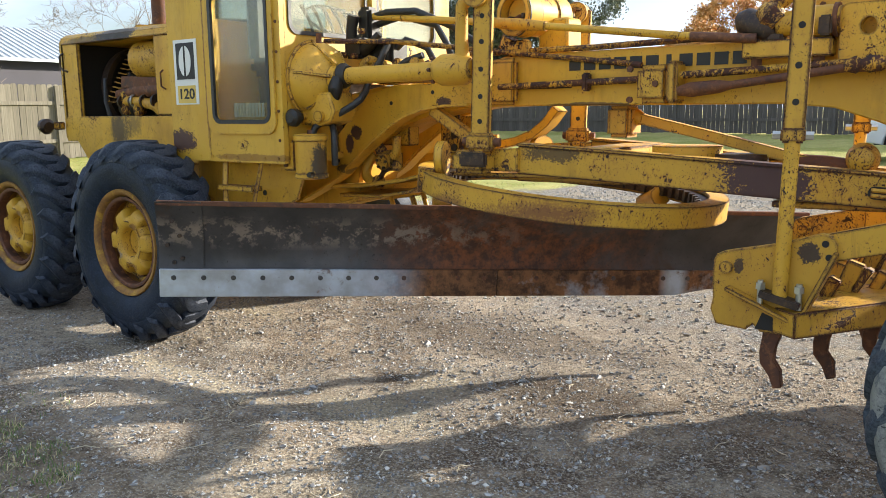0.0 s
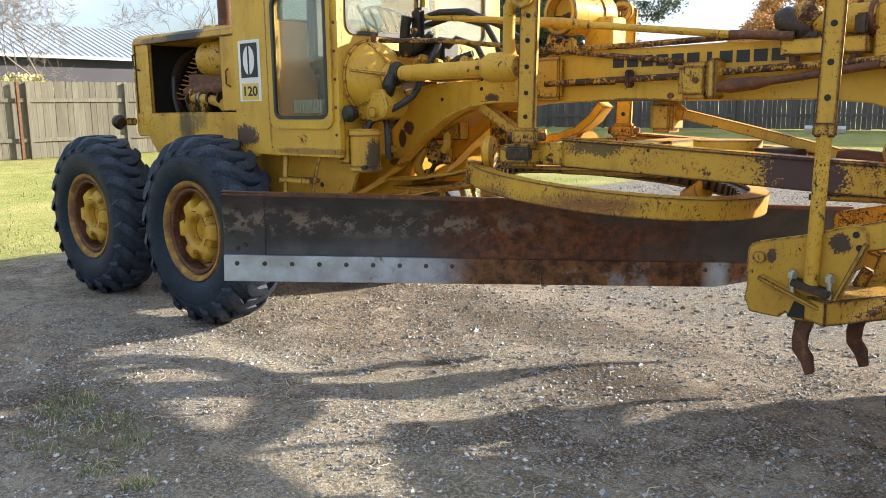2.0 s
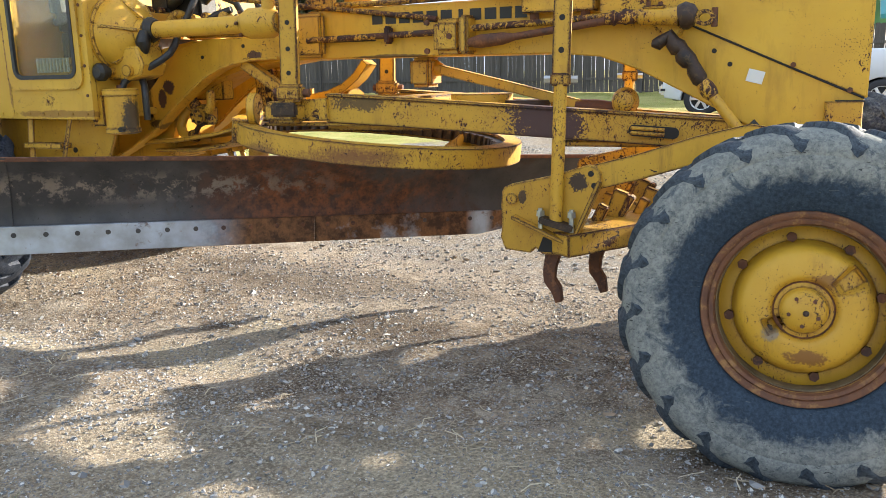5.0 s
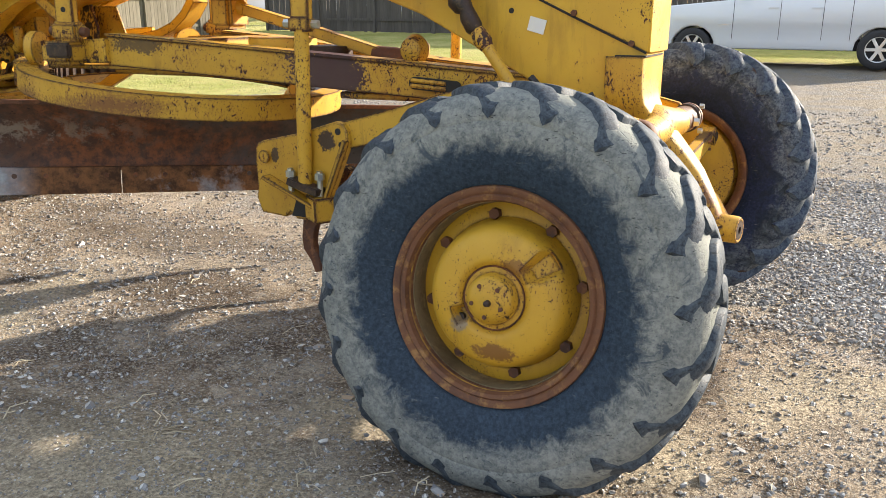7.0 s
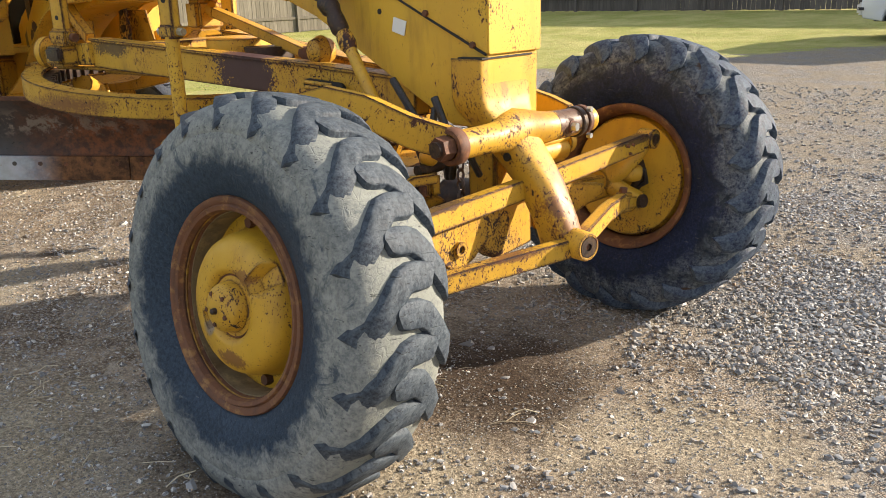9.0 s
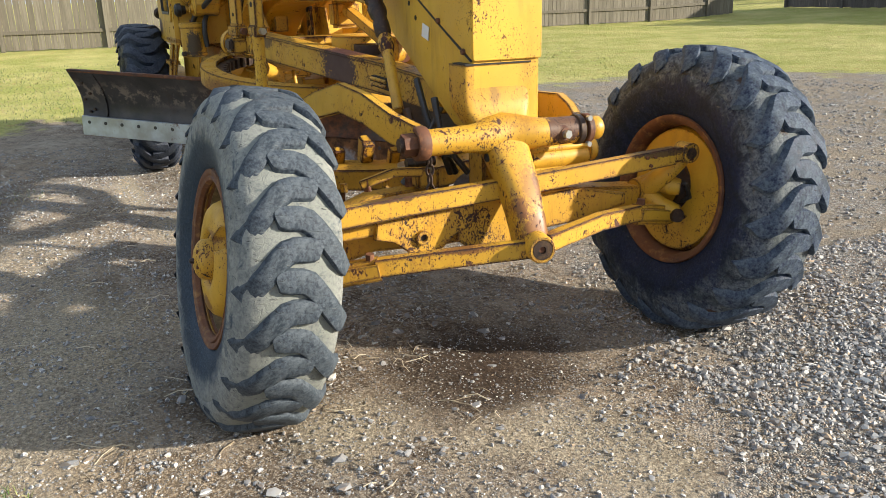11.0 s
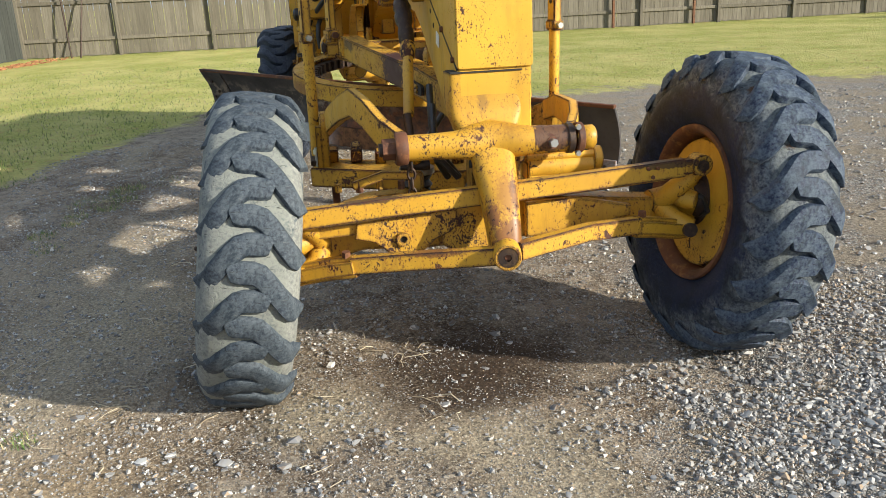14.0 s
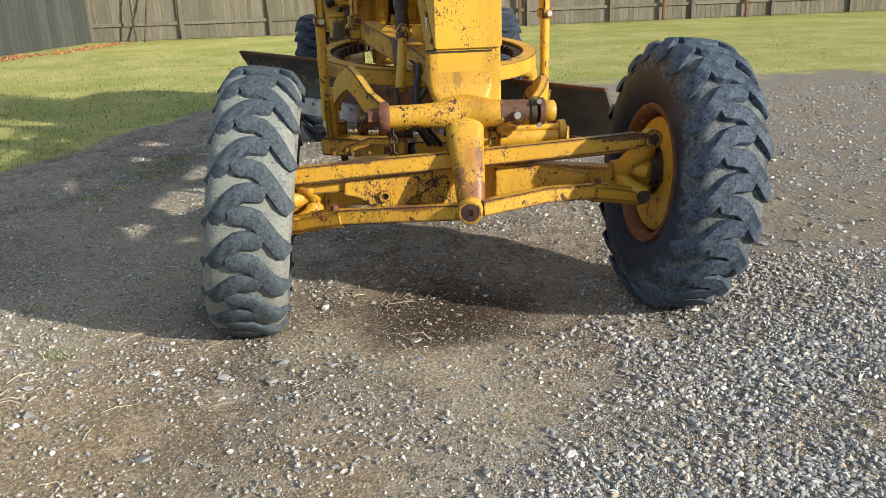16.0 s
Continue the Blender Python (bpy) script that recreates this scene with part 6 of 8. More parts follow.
ROOF = 2.86
for y0, y1, s in ((CY0, CY0 + 0.035, -1), (CY1 - 0.035, CY1, 1)):
    sub("rear_side_panel", Mesh().box(((CX0 - 3.70) / 2, (y0 + y1) / 2, (1.17 + ROOF) / 2), (-3.70 - CX0, 0.035, ROOF - 1.17), b=0.003), M_YEL_CAB, cab)
    if s > 0:
        sub("door_surround", wall_with_window(-3.70, CX1, 1.17, ROOF, -3.635, -3.155, 1.405, 2.60, 0.05, "y", y0, y1), M_YEL_CAB, cab)
        sub("far_pane", Mesh().box((-3.395, (y0 + y1) / 2, 2.0), (0.49, 0.006, 1.21)), M_GLASS, cab).visible_shadow = False
        continue
    sub("door_surround", wall_with_window(-3.70, CX1, 1.17, ROOF, -3.635, -3.155, 1.405, 2.125, 0.05, "y", y0, y1), M_YEL_CAB, cab)
    yo = y0 - 0.014 if s < 0 else y1 + 0.014
    sub("door", ring_plate(rounded(-3.695, 1.335, -3.105, 2.62, 0.07, 6), rounded(-3.64, 1.40, -3.15, 2.13, 0.06, 6), "y", min(yo, y0 + 0.002 if s < 0 else y1 - 0.002), max(yo, y0 + 0.002 if s < 0 else y1 - 0.002)), M_YEL_CAB, cab, "closed yellow cab door")
    ys = sorted((yo - s * 0.0 + s * 0.004, y0 if s < 0 else y1))
    sub("door_gasket", gasket(-3.648, -3.142, 1.392, 2.138, 0.062, "y", ys[0], ys[1]), M_BLACK, cab, "black rubber window gasket")
    sub("door_pane", Mesh().box((-3.395, (y0 + y1) / 2, 1.765), (0.49, 0.006, 0.74)), M_GLASS, cab, "dusty cab window glass").visible_shadow = False
sub("door_handle", Mesh().tube([(-3.26, CY0 - 0.02, 2.19), (-3.19, CY0 - 0.045, 2.195), (-3.13, CY0 - 0.04, 2.20)], [0.008, 0.011, 0.016], 8), M_CHROME, cab, "bent chrome door handle")
sub("upper_gasket", gasket(-3.64, -3.15, 2.215, 2.60, 0.05, "y", CY0 - 0.02, CY0 - 0.012), M_BLACK, cab)
sub("upper_pane", Mesh().box((-3.395, CY0 - 0.012, 2.41), (0.46, 0.006, 0.36)), M_GLASS, cab)
for k in range(16):
    sub("hinge_rivet", Mesh().cyl((-3.712, CY0 - 0.004, 1.40 + 0.07 * k), (-3.712, CY0 + 0.004, 1.40 + 0.07 * k), 0.0065, seg=8), M_RUST, cab)
for k in range(9):
    sub("rivet", Mesh().cyl((-4.03 + 0.115 * k, CY0 - 0.005, 1.20), (-4.03 + 0.115 * k, CY0 + 0.004, 1.20), 0.009, seg=8), M_YEL_CAB, cab)
for k in range(8):
    sub("rivet", Mesh().cyl((CX1 - 0.03, CY0 - 0.005, 1.30 + 0.16 * k), (CX1 - 0.03, CY0 + 0.004, 1.30 + 0.16 * k), 0.009, seg=8), M_RUST, cab)
for w0, w1 in ((3.575, 4.195), (4.30, 4.875)):
    a0, a1 = (CY0 + 0.036, YC - 0.022) if w0 < 4 else (YC - 0.022, CY1 - 0.036)
    sub("front_wall", wall_with_window(a0, a1, 1.62, ROOF, w0, w1, 1.89, 2.66, 0.06, "x", CX1 - 0.035, CX1), M_YEL_CAB, cab)
    sub("lower_front_panel", Mesh().box((CX1 - 0.018, (3.536 + 3.90) / 2 if w0 < 4 else (4.62 + 5.014) / 2, 1.395), (0.03, 0.36, 0.45), b=0.003), M_YEL_CAB, cab)
    sub("windshield_gasket", gasket(w0 - 0.012, w1 + 0.012, 1.878, 2.672, 0.065, "x", CX1, CX1 + 0.008), M_BLACK, cab, "black rubber window gasket")
    sub("windshield_pane", Mesh().box((CX1 - 0.012, (w0 + w1) / 2, 2.275), (0.006, w1 - w0 + 0.01, 0.78)), M_GLASS, cab, "dusty windshield glass").visible_shadow = False
sub("center_post", Mesh().box((CX1 + 0.012, YC - 0.028, 2.28), (0.03, 0.05, 1.0), b=0.006), M_YEL_CAB, cab)
sub("rear_wall", wall_with_window(CY0 + 0.036, CY1 - 0.036, 1.17, ROOF, 3.68, 4.87, 2.05, 2.66, 0.06, "x", CX0, CX0 + 0.035), M_YEL_CAB, cab)
sub("rear_pane", Mesh().box((CX0 + 0.017, YC, 2.355), (0.006, 1.2, 0.62)), M_GLASS, cab).visible_shadow = False
sub("roof", Mesh().box(((CX0 + CX1) / 2, YC, ROOF + 0.03), (1.12, 1.66, 0.06), b=0.02), M_YEL_CAB, cab, "flat yellow cab roof")
sub("seat", Mesh().box((-3.75, YC, 1.75), (0.42, 0.5, 0.12), b=0.04).box((-3.94, YC, 2.02), (0.1, 0.48, 0.5), b=0.04), M_BLACK, cab, "black operator seat")
sub("seat_box", Mesh().box((-3.75, YC, 1.45), (0.34, 0.42, 0.5), b=0.02), M_DARK, cab)
sub("console", Mesh().box((-3.20, YC, 1.55), (0.14, 0.4, 0.72), b=0.03), M_IRON, cab)
sub("steering_wheel", Mesh().lathe([(-0.012, 0.19), (0, 0.20), (0.012, 0.19), (0, 0.178)], Matrix.Translation((-3.40, YC, 2.02)) @ Matrix.Rotation(radians(90 - 25), 4, "X") @ Matrix.Rotation(radians(0), 4, "Z"), 32, True), M_BLACK, cab, "black steering wheel")
for k in range(8):
    yk = YC - 0.32 + 0.09 * k
    sub("control_lever", Mesh().tube([(-3.22, yk, 1.8), (-3.30, yk, 2.0), (-3.36, yk, 2.09)], [0.009, 0.009, 0.015], 8), M_IRON, cab)
sub("heater_grille", Mesh().box((-3.42, CY0 + 0.10, 1.46), (0.28, 0.05, 0.10), b=0.006), M_YEL_CAB, cab, "louvred vent panel")
for k in range(10):
    sub("vent_slat", Mesh().box((-3.54 + 0.027 * k, CY0 + 0.07, 1.47), (0.010, 0.012, 0.08)), M_WHITE, cab)


# decals on the cab side: plain shapes for the mark, the model number as read
part("decal", Mesh().box((-3.898, CY0 - 0.0015, 1.70), (0.225, 0.003, 0.385)), M_WHITE, cab, "white decal with black square and model number")
part("decal_square", Mesh().box((-3.898, CY0 - 0.0042, 1.765), (0.172, 0.003, 0.215)), M_BLACKP, cab)
part("decal_disc", Mesh().prism([(-3.898 + 0.058 * math.cos(a), 1.765 + 0.09 * math.sin(a)) for a in (math.pi * k / 16 for k in range(32))], "y", CY0 - 0.0082, CY0 - 0.0045, 0), M_WHITE, cab)
part("decal_disc_bar", Mesh().box((-3.898, CY0 - 0.0095, 1.765), (0.014, 0.002, 0.19)), M_BLACKP, cab)
part("decal_field", Mesh().box((-3.898, CY0 - 0.0042, 1.568), (0.172, 0.003, 0.105)), M_DECALY, cab)


def writing(name, text, size, mat, at, parent, label=""):
    cu = bpy.data.curves.new(name, "FONT")
    cu.body, cu.size, cu.extrude, cu.align_x, cu.align_y, cu.offset = text, size, 0.0008, "CENTER", "CENTER", size * 0.018
    tmp = bpy.data.objects.new(name, cu)
    scene.collection.objects.link(tmp)
    me = bpy.data.meshes.new_from_object(tmp.evaluated_get(bpy.context.evaluated_depsgraph_get()))
    bpy.data.objects.remove(tmp)
    me.materials.clear()
    me.materials.append(mat)
    return part(name, me, mat, parent, label, at=at)


writing("model_number", "120", 0.085, M_BLACKP, pose(-3.898, CY0 - 0.0068, 1.568, 90, 0, 0) @ Matrix.Diagonal((1.25, 1, 1, 1)), cab, "black model number 120")

# engine housing with the open side bay
HY0, HY1, HX0, HX1 = 3.80, 4.75, -5.87, -4.075
hood = part("engine_hood", Mesh().prism([(HY0 - 0.01, 1.985), (HY0, 2.03), (HY0 + 0.05, 2.06), (YC, 2.085), (HY1 - 0.05, 2.06), (HY1, 2.03), (HY1 + 0.01, 1.985)], "x", HX0, HX1, 0.01), M_YEL, grader, "yellow engine housing with open rusty side bay")
# added sheet across the far side that keeps the bay dark
sub("bay_darkening_panel", Mesh().box((-4.97, HY1 - 0.05, 1.71), (1.76, 0.03, 0.66), b=0.004), M_DARK, hood)
for y0, y1 in ((HY0, HY0 + 0.03), (HY1 - 0.03, HY1)):
    sub("side_rail", Mesh().box((-5.755, (y0 + y1) / 2, 1.62), (0.23, 0.03, 0.74), b=0.006), M_YEL, hood)
    sub("side_post", Mesh().box((-4.37, (y0 + y1) / 2, 1.715), (0.58, 0.03, 0.54), b=0.006), M_YEL, hood)
    sub("lower_panel", Mesh().prism([(-5.87, 1.25), (-5.72, 1.25), (-5.60, 1.12), (-4.08, 1.12), (-4.08, 1.44), (-5.87, 1.44)], "y", y0 - 0.004, y1 + 0.004, 0.005), M_YEL, hood, "oil-streaked lower panel")
sub("rear_grille_frame", ring_plate(rounded(HY0, 1.25, HY1, 2.03, 0.04), rounded(HY0 + 0.08, 1.33, HY1 - 0.08, 1.96, 0.03), "x", HX0 - 0.02, HX0 + 0.03), M_YEL, hood)
for k in range(16):
    sub("grille_bar", Mesh().cyl((HX0, HY0 + 0.10 + 0.05 * k, 1.34), (HX0, HY0 + 0.10 + 0.05 * k, 1.95), 0.006, seg=6), M_YEL_WORN, hood)
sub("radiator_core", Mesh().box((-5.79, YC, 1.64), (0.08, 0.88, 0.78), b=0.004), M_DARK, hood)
sub("fan_shroud", Mesh().lathe([(-0.04, 0.27), (-0.04, 0.31), (0.04, 0.31), (0.04, 0.27)], Matrix.Translation((-5.58, YC, 1.66)) @ Matrix.Rotation(radians(90), 4, "Z"), 32, True), M_IRON, hood)
sub("air_cleaner", Mesh().tube([(-5.06, 3.98, 1.84), (-5.04, 3.98, 1.84), (-4.98, 3.98, 1.84), (-4.96, 3.98, 1.84), (-4.90, 3.98, 1.84), (-4.88, 3.98, 1.84), (-4.62, 3.98, 1.84)], [0.12, 0.14, 0.14, 0.134, 0.134, 0.14, 0.14], 28), M_YEL_WORN, hood, "yellow air cleaner canister")
sub("manifold", Mesh().tube([(-5.35, 3.95, 1.60), (-5.1, 3.94, 1.62), (-4.62, 3.94, 1.63)], [0.04, 0.055, 0.055], 14), M_RUST, hood, "rust-red exhaust manifold")
for k in range(4):
    sub("manifold_port", Mesh().cyl((-5.15 + 0.15 * k, 3.95, 1.62), (-5.15 + 0.15 * k, 4.1, 1.68), 0.035, seg=12), M_RUST, hood)
sub("oil_pipe", Mesh().tube([(-5.30, 3.93, 1.54), (-5.15, 3.91, 1.55), (-4.98, 3.90, 1.54), (-4.82, 3.90, 1.51), (-4.78, 3.92, 1.46)], 0.038, 12), M_YEL_WORN, hood, "yellow oil pipe")
sub("pipe_clamp", Mesh().lathe([(-0.015, 0.043), (-0.015, 0.052), (0.015, 0.052), (0.015, 0.043)], Matrix.Translation((-5.08, 3.905, 1.547)) @ Matrix.Rotation(radians(90), 4, "Z"), 16, True), M_CHROME, hood)
sub("engine_block", Mesh().box((-4.95, 4.27, 1.50), (1.1, 0.40, 0.55), b=0.03), M_GREASE, hood, "oily dark engine block")
sub("cylinder_head", Mesh().box((-4.95, 4.25, 1.82), (0.95, 0.3, 0.16), b=0.02), M_YEL_WORN, hood)
for k in range(3):
    sub("engine_hose", Mesh().tube([(-5.45, 3.9, 1.72 - 0.08 * k), (-5.40, 3.86, 1.55), (-5.38, 3.88, 1.45 - 0.02 * k)], 0.014, 8), M_BLACK, hood)
for k in range(11):
    sub("fan_guard_rod", Mesh().tube([(-5.50, 3.93 + 0.02 * k, 1.56 + 0.035 * k), (-5.40, 3.92 + 0.02 * k, 1.545 + 0.035 * k), (-5.28, 3.93 + 0.02 * k, 1.56 + 0.035 * k)], 0.006, 6), M_YEL, hood)
for x0, y0, z0, r, n in ((-5.22, 3.93, 1.47, 0.05, 0.14), (-5.05, 3.91, 1.46, 0.04, 0.10), (-4.70, 3.92, 1.48, 0.045, 0.12), (-4.62, 3.90, 1.70, 0.035, 0.12)):
    sub("engine_filter", Mesh().tube([(x0, y0, z0 - 0.02), (x0, y0, z0), (x0, y0, z0 + n), (x0, y0, z0 + n + 0.015)], [r * 0.7, r, r, r * 0.6], 14), M_FLAKED, hood)
for k in range(6):
    x0 = -5.18 + 0.10 * k
    sub("injector_line", Mesh().tube([(x0, 4.02, 1.72), (x0 - 0.02, 3.95, 1.76), (x0 + 0.02, 3.91, 1.68), (x0 + 0.05, 3.93, 1.55), (x0 + 0.03, 3.97, 1.46)], 0.007, 6), M_RUST if k % 2 else M_BLACK, hood)
sub("heat_shield", Mesh().box((-4.93, 3.905, 1.675), (0.62, 0.02, 0.085), Matrix.Rotation(radians(3), 4, "Y"), b=0.006), M_RUST, hood, "rust-brown heat shield")
sub("dynamo", Mesh().tube([(-5.34, 3.98, 1.50), (-5.32, 3.98, 1.50), (-5.16, 3.98, 1.50), (-5.14, 3.98, 1.50)], [0.05, 0.07, 0.07, 0.05], 16), M_GREASE, hood)
for k in range(4):
    sub("pipe_flange", Mesh().cyl((-5.24 + 0.14 * k, 3.90, 1.545), (-5.22 + 0.14 * k, 3.90, 1.545), 0.05, seg=14), M_IRON, hood)
sub("latch_handle", Mesh().tube([(-5.83, HY0 - 0.005, 1.92), (-5.84, HY0 - 0.03, 1.90), (-5.84, HY0 - 0.03, 1.82), (-5.80, HY0 - 0.03, 1.79), (-5.78, HY0 - 0.005, 1.78)], 0.008, 8), M_IRON, hood)
sub("latch_handle", Mesh().tube([(-4.56, HY0 - 0.005, 1.75), (-4.57, HY0 - 0.02, 1.73), (-4.57, HY0 - 0.02, 1.64), (-4.54, HY0 - 0.005, 1.62)], 0.006, 8), M_RUST, hood)
sub("filler_cap", Mesh().cyl((-5.2, 4.1, 2.06), (-5.2, 4.1, 2.11), 0.06, seg=18), M_YEL, hood)
sub("lamp_bracket", Mesh().box((-5.93, HY0 - 0.03, 1.37), (0.10, 0.05, 0.06), b=0.008), M_YEL_WORN, hood)
sub("work_lamp", Mesh().tube([(-5.96, HY0 - 0.10, 1.36), (-5.985, HY0 - 0.10, 1.365), (-6.03, HY0 - 0.10, 1.372), (-6.05, HY0 - 0.10, 1.375)], [0.04, 0.062, 0.055, 0.03], 18), M_IRON, hood, "small dark round work lamp")
st2 = part("exhaust_pipe", Mesh().tube([(-4.92, 4.05, 2.04), (-4.92, 4.05, 2.6), (-4.92, 4.05, 3.1)], 0.058, 20), M_RUST, grader, "rust-brown upright exhaust pipe")
sub("stack_flange", Mesh().cyl((-4.92, 4.05, 2.06), (-4.92, 4.05, 2.09), 0.085, seg=20), M_YEL_WORN, st2)
part("air_intake", Mesh().cyl((-4.55, 4.2, 2.05), (-4.55, 4.2, 3.05), 0.085, seg=20), M_IRON, grader, "dark upright air intake pipe")

# chassis, tandem cases, steps
ch = part("chassis", Mesh().box((-4.6, YC, 0.98), (2.3, 0.75, 0.30), b=0.02), M_YEL, grader, "yellow rear chassis")
for s in (-1, 1):
    sub("tandem_case", Mesh().prism([(-5.9, 0.55), (-5.75, 0.46), (-4.25, 0.46), (-4.1, 0.55), (-4.1, 0.75), (-4.25, 0.84), (-5.75, 0.84), (-5.9, 0.75)], "y", YC + s * 0.56 - 0.11, YC + s * 0.56 + 0.11, 0.02), M_YEL, ch, "yellow tandem drive case")
sub("transmission_case", Mesh().prism([(-4.0, 0.78), (-3.55, 0.80), (-3.10, 0.90), (-3.02, 1.10), (-3.02, 1.15), (-4.0, 1.15)], "y", 4.10, 4.46, 0.02), M_YEL, ch, "yellow transmission case")
sub("under_plate", Mesh().prism([(-4.05, 0.78), (-3.5, 0.82), (-3.15, 0.95), (-3.05, 1.16), (-4.05, 1.16)], "y", 3.66, 3.68, 0.003), M_YEL, ch)
# added mirrored plate, stops sun reaching the parts below the frame
sub("sun_blocking_plate", Mesh().prism([(-4.05, 0.78), (-3.5, 0.82), (-3.0, 0.90), (-2.55, 1.10), (-2.55, 1.30), (-4.05, 1.20)], "y", 4.87, 4.90, 0.003), M_YEL, ch)
sub("plate_hole", Mesh().cyl((-3.42, 3.655, 0.98), (-3.42, 3.67, 0.98), 0.016, seg=12), M_DARK, ch)
ld = part("cab_step", Mesh().strip([(-3.62, CY0 + 0.04, 1.17), (-3.60, CY0 + 0.01, 1.02), (-3.575, CY0 - 0.01, 0.90)], 0.03, 0.022), M_YEL_WORN, grader, "yellow hanging step with grating tread")
sub("step_strap", Mesh().strip([(-3.30, CY0 + 0.04, 1.17), (-3.32, CY0 + 0.01, 1.02), (-3.335, CY0 - 0.01, 0.90)], 0.03, 0.022), M_YEL_WORN, ld)
for k in range(3):
    sub("step_bar", Mesh().box((-3.46, CY0 - 0.03 + 0.035 * k, 1.02), (0.30, 0.008, 0.03)), M_YEL_WORN, ld)
for k in range(9):
    sub("step_rung", Mesh().box((-3.58 + 0.03 * k, CY0 + 0.005, 1.026), (0.006, 0.075, 0.02)), M_YEL_WORN, ld)

# control gear housing in front of the cab, filter, valve, hoses
GY, GZ = 3.745, 1.632
gh = part("control_gear_housing", Mesh().lathe([(-3.09, 0.0), (-3.09, 0.222), (-3.045, 0.225), (-3.04, 0.208), (-2.985, 0.204), (-2.955, 0.188), (-2.90, 0.118), (-2.88, 0.082), (-2.835, 0.074), (-2.835, 0.0)], Matrix.Translation((0, GY, GZ)) @ Matrix.Rotation(radians(-90), 4, "Z"), 56), M_YEL, grader, "ribbed round yellow control gear housing")
for k in range(16):
    a = 2 * math.pi * (k + 0.3) / 16
    sub("housing_bolt", Mesh().hexbolt((-3.045, GY + 0.215 * math.cos(a), GZ + 0.215 * math.sin(a)), (1, 0, 0), 0.008, 0.012), M_YEL_WORN, gh)
for k in range(6):
    turn = Matrix.Translation((0, GY, GZ)) @ Matrix.Rotation(2 * math.pi * k / 6 + 0.35, 4, "X")
    sub("housing_rib", Mesh().prism([(-3.02, 0.15), (-3.02, 0.205), (-2.975, 0.212), (-2.845, 0.088), (-2.845, 0.06), (-2.93, 0.10)], "y", -0.008, 0.008, 0.002), M_YEL, gh, at=turn)
sub("greasy_seal", Mesh().tube([(-2.85, 3.75, 1.65), (-2.83, 3.75, 1.65), (-2.79, 3.75, 1.65)], [0.064, 0.070, 0.052], 18), M_GREASE, gh, "black greasy shaft seal")
sub("grease_run", Mesh().tube([(-2.835, 3.70, 1.64), (-2.835, 3.685, 1.58), (-2.845, 3.69, 1.53), (-2.85, 3.70, 1.50)], [0.03, 0.042, 0.03, 0.012], 10), M_GREASE, gh, "hanging lump of black grease")
sub("housing_foot", Mesh().prism([(-3.08, 1.385), (-2.93, 1.375), (-2.83, 1.40), (-2.80, 1.46), (-2.84, 1.56), (-3.08, 1.56)], "y", 3.63, 3.82, 0.012), M_YEL, gh, "cast foot below the housing")
sub("foot_boss", Mesh().cyl((-2.90, 3.635, 1.43), (-2.90, 3.605, 1.43), 0.032, seg=16), M_YEL_WORN, gh)
sub("breather", Mesh().cyl((-2.99, GY - 0.02, GZ + 0.20), (-2.99, GY - 0.02, GZ + 0.255), 0.016, seg=10), M_RUST, gh)
fl = part("oil_filter", Mesh().tube([(-2.975, 3.62, 1.085), (-2.975, 3.62, 1.092), (-2.975, 3.62, 1.115), (-2.975, 3.62, 1.118), (-2.975, 3.62, 1.295), (-2.975, 3.62, 1.298), (-2.975, 3.62, 1.328), (-2.975, 3.62, 1.335)], [0.075, 0.094, 0.094, 0.088, 0.088, 0.096, 0.096, 0.085], 28), M_YEL, grader, "yellow oil filter canister with shade painted on one side")
sub("filter_bracket", Mesh().box((-3.085, 3.585, 1.215), (0.10, 0.07, 0.17), b=0.008), M_YEL, fl)
for dz in (-0.05, 0.0, 0.05):
    sub("bracket_bolt", Mesh().hexbolt((-3.10, 3.55, 1.215 + dz), (0, -1, 0), 0.014, 0.014), M_RUST, fl)
sub("drain_plug", Mesh().hexbolt((-2.90, 3.545, 1.115), (0.3, -1, 0), 0.016, 0.03), M_GREASE, fl)
sub("filter_cap_bolt", Mesh().hexbolt((-2.975, 3.62, 1.335), (0, 0, 1), 0.018, 0.02), M_RUST, fl)
vv = part("shutoff_valve", Mesh().lathe([(-0.05, 0.0), (-0.05, 0.03), (-0.035, 0.048), (-0.005, 0.050), (0.0, 0.036), (0.03, 0.03), (0.03, 0.0)], Matrix.Translation((-3.02, 3.56, 1.425)), 18), M_GREASE, grader, "black round valve knob")
sub("valve_stem", Mesh().cyl((-3.02, 3.58, 1.425), (-3.02, 3.66, 1.43), 0.02, seg=10), M_YEL_WORN, vv)
valves = part("hydraulic_valve", Mesh().box((-2.86, 4.0, 1.93), (0.10, 0.10, 0.22), b=0.02), M_GREASE, grader, "black hydraulic valve with hoses")
sub("valve_body", Mesh().box((-2.90, 3.96, 1.82), (0.15, 0.12, 0.13), b=0.02).tube([(-2.93, 3.93, 1.86), (-2.92, 3.92, 1.93), (-2.90, 3.92, 1.99)], [0.035, 0.03, 0.036], 12).tube([(-2.85, 3.94, 1.80), (-2.78, 3.92, 1.82), (-2.72, 3.93, 1.88)], [0.035, 0.03, 0.02], 12), M_GREASE, valves, "greasy black valve stack")
for vx, vz in ((-2.96, 1.775), (-2.88, 1.765), (-2.82, 1.90)):
    sub("valve_fitting", Mesh().hexbolt((vx, 3.905, vz), (0, -1, 0), 0.018, 0.03), M_FLAKED, valves)
sub("valve_block", Mesh().box((-2.78, 4.05, 1.78), (0.22, 0.16, 0.16), b=0.02), M_GREASE, valves)
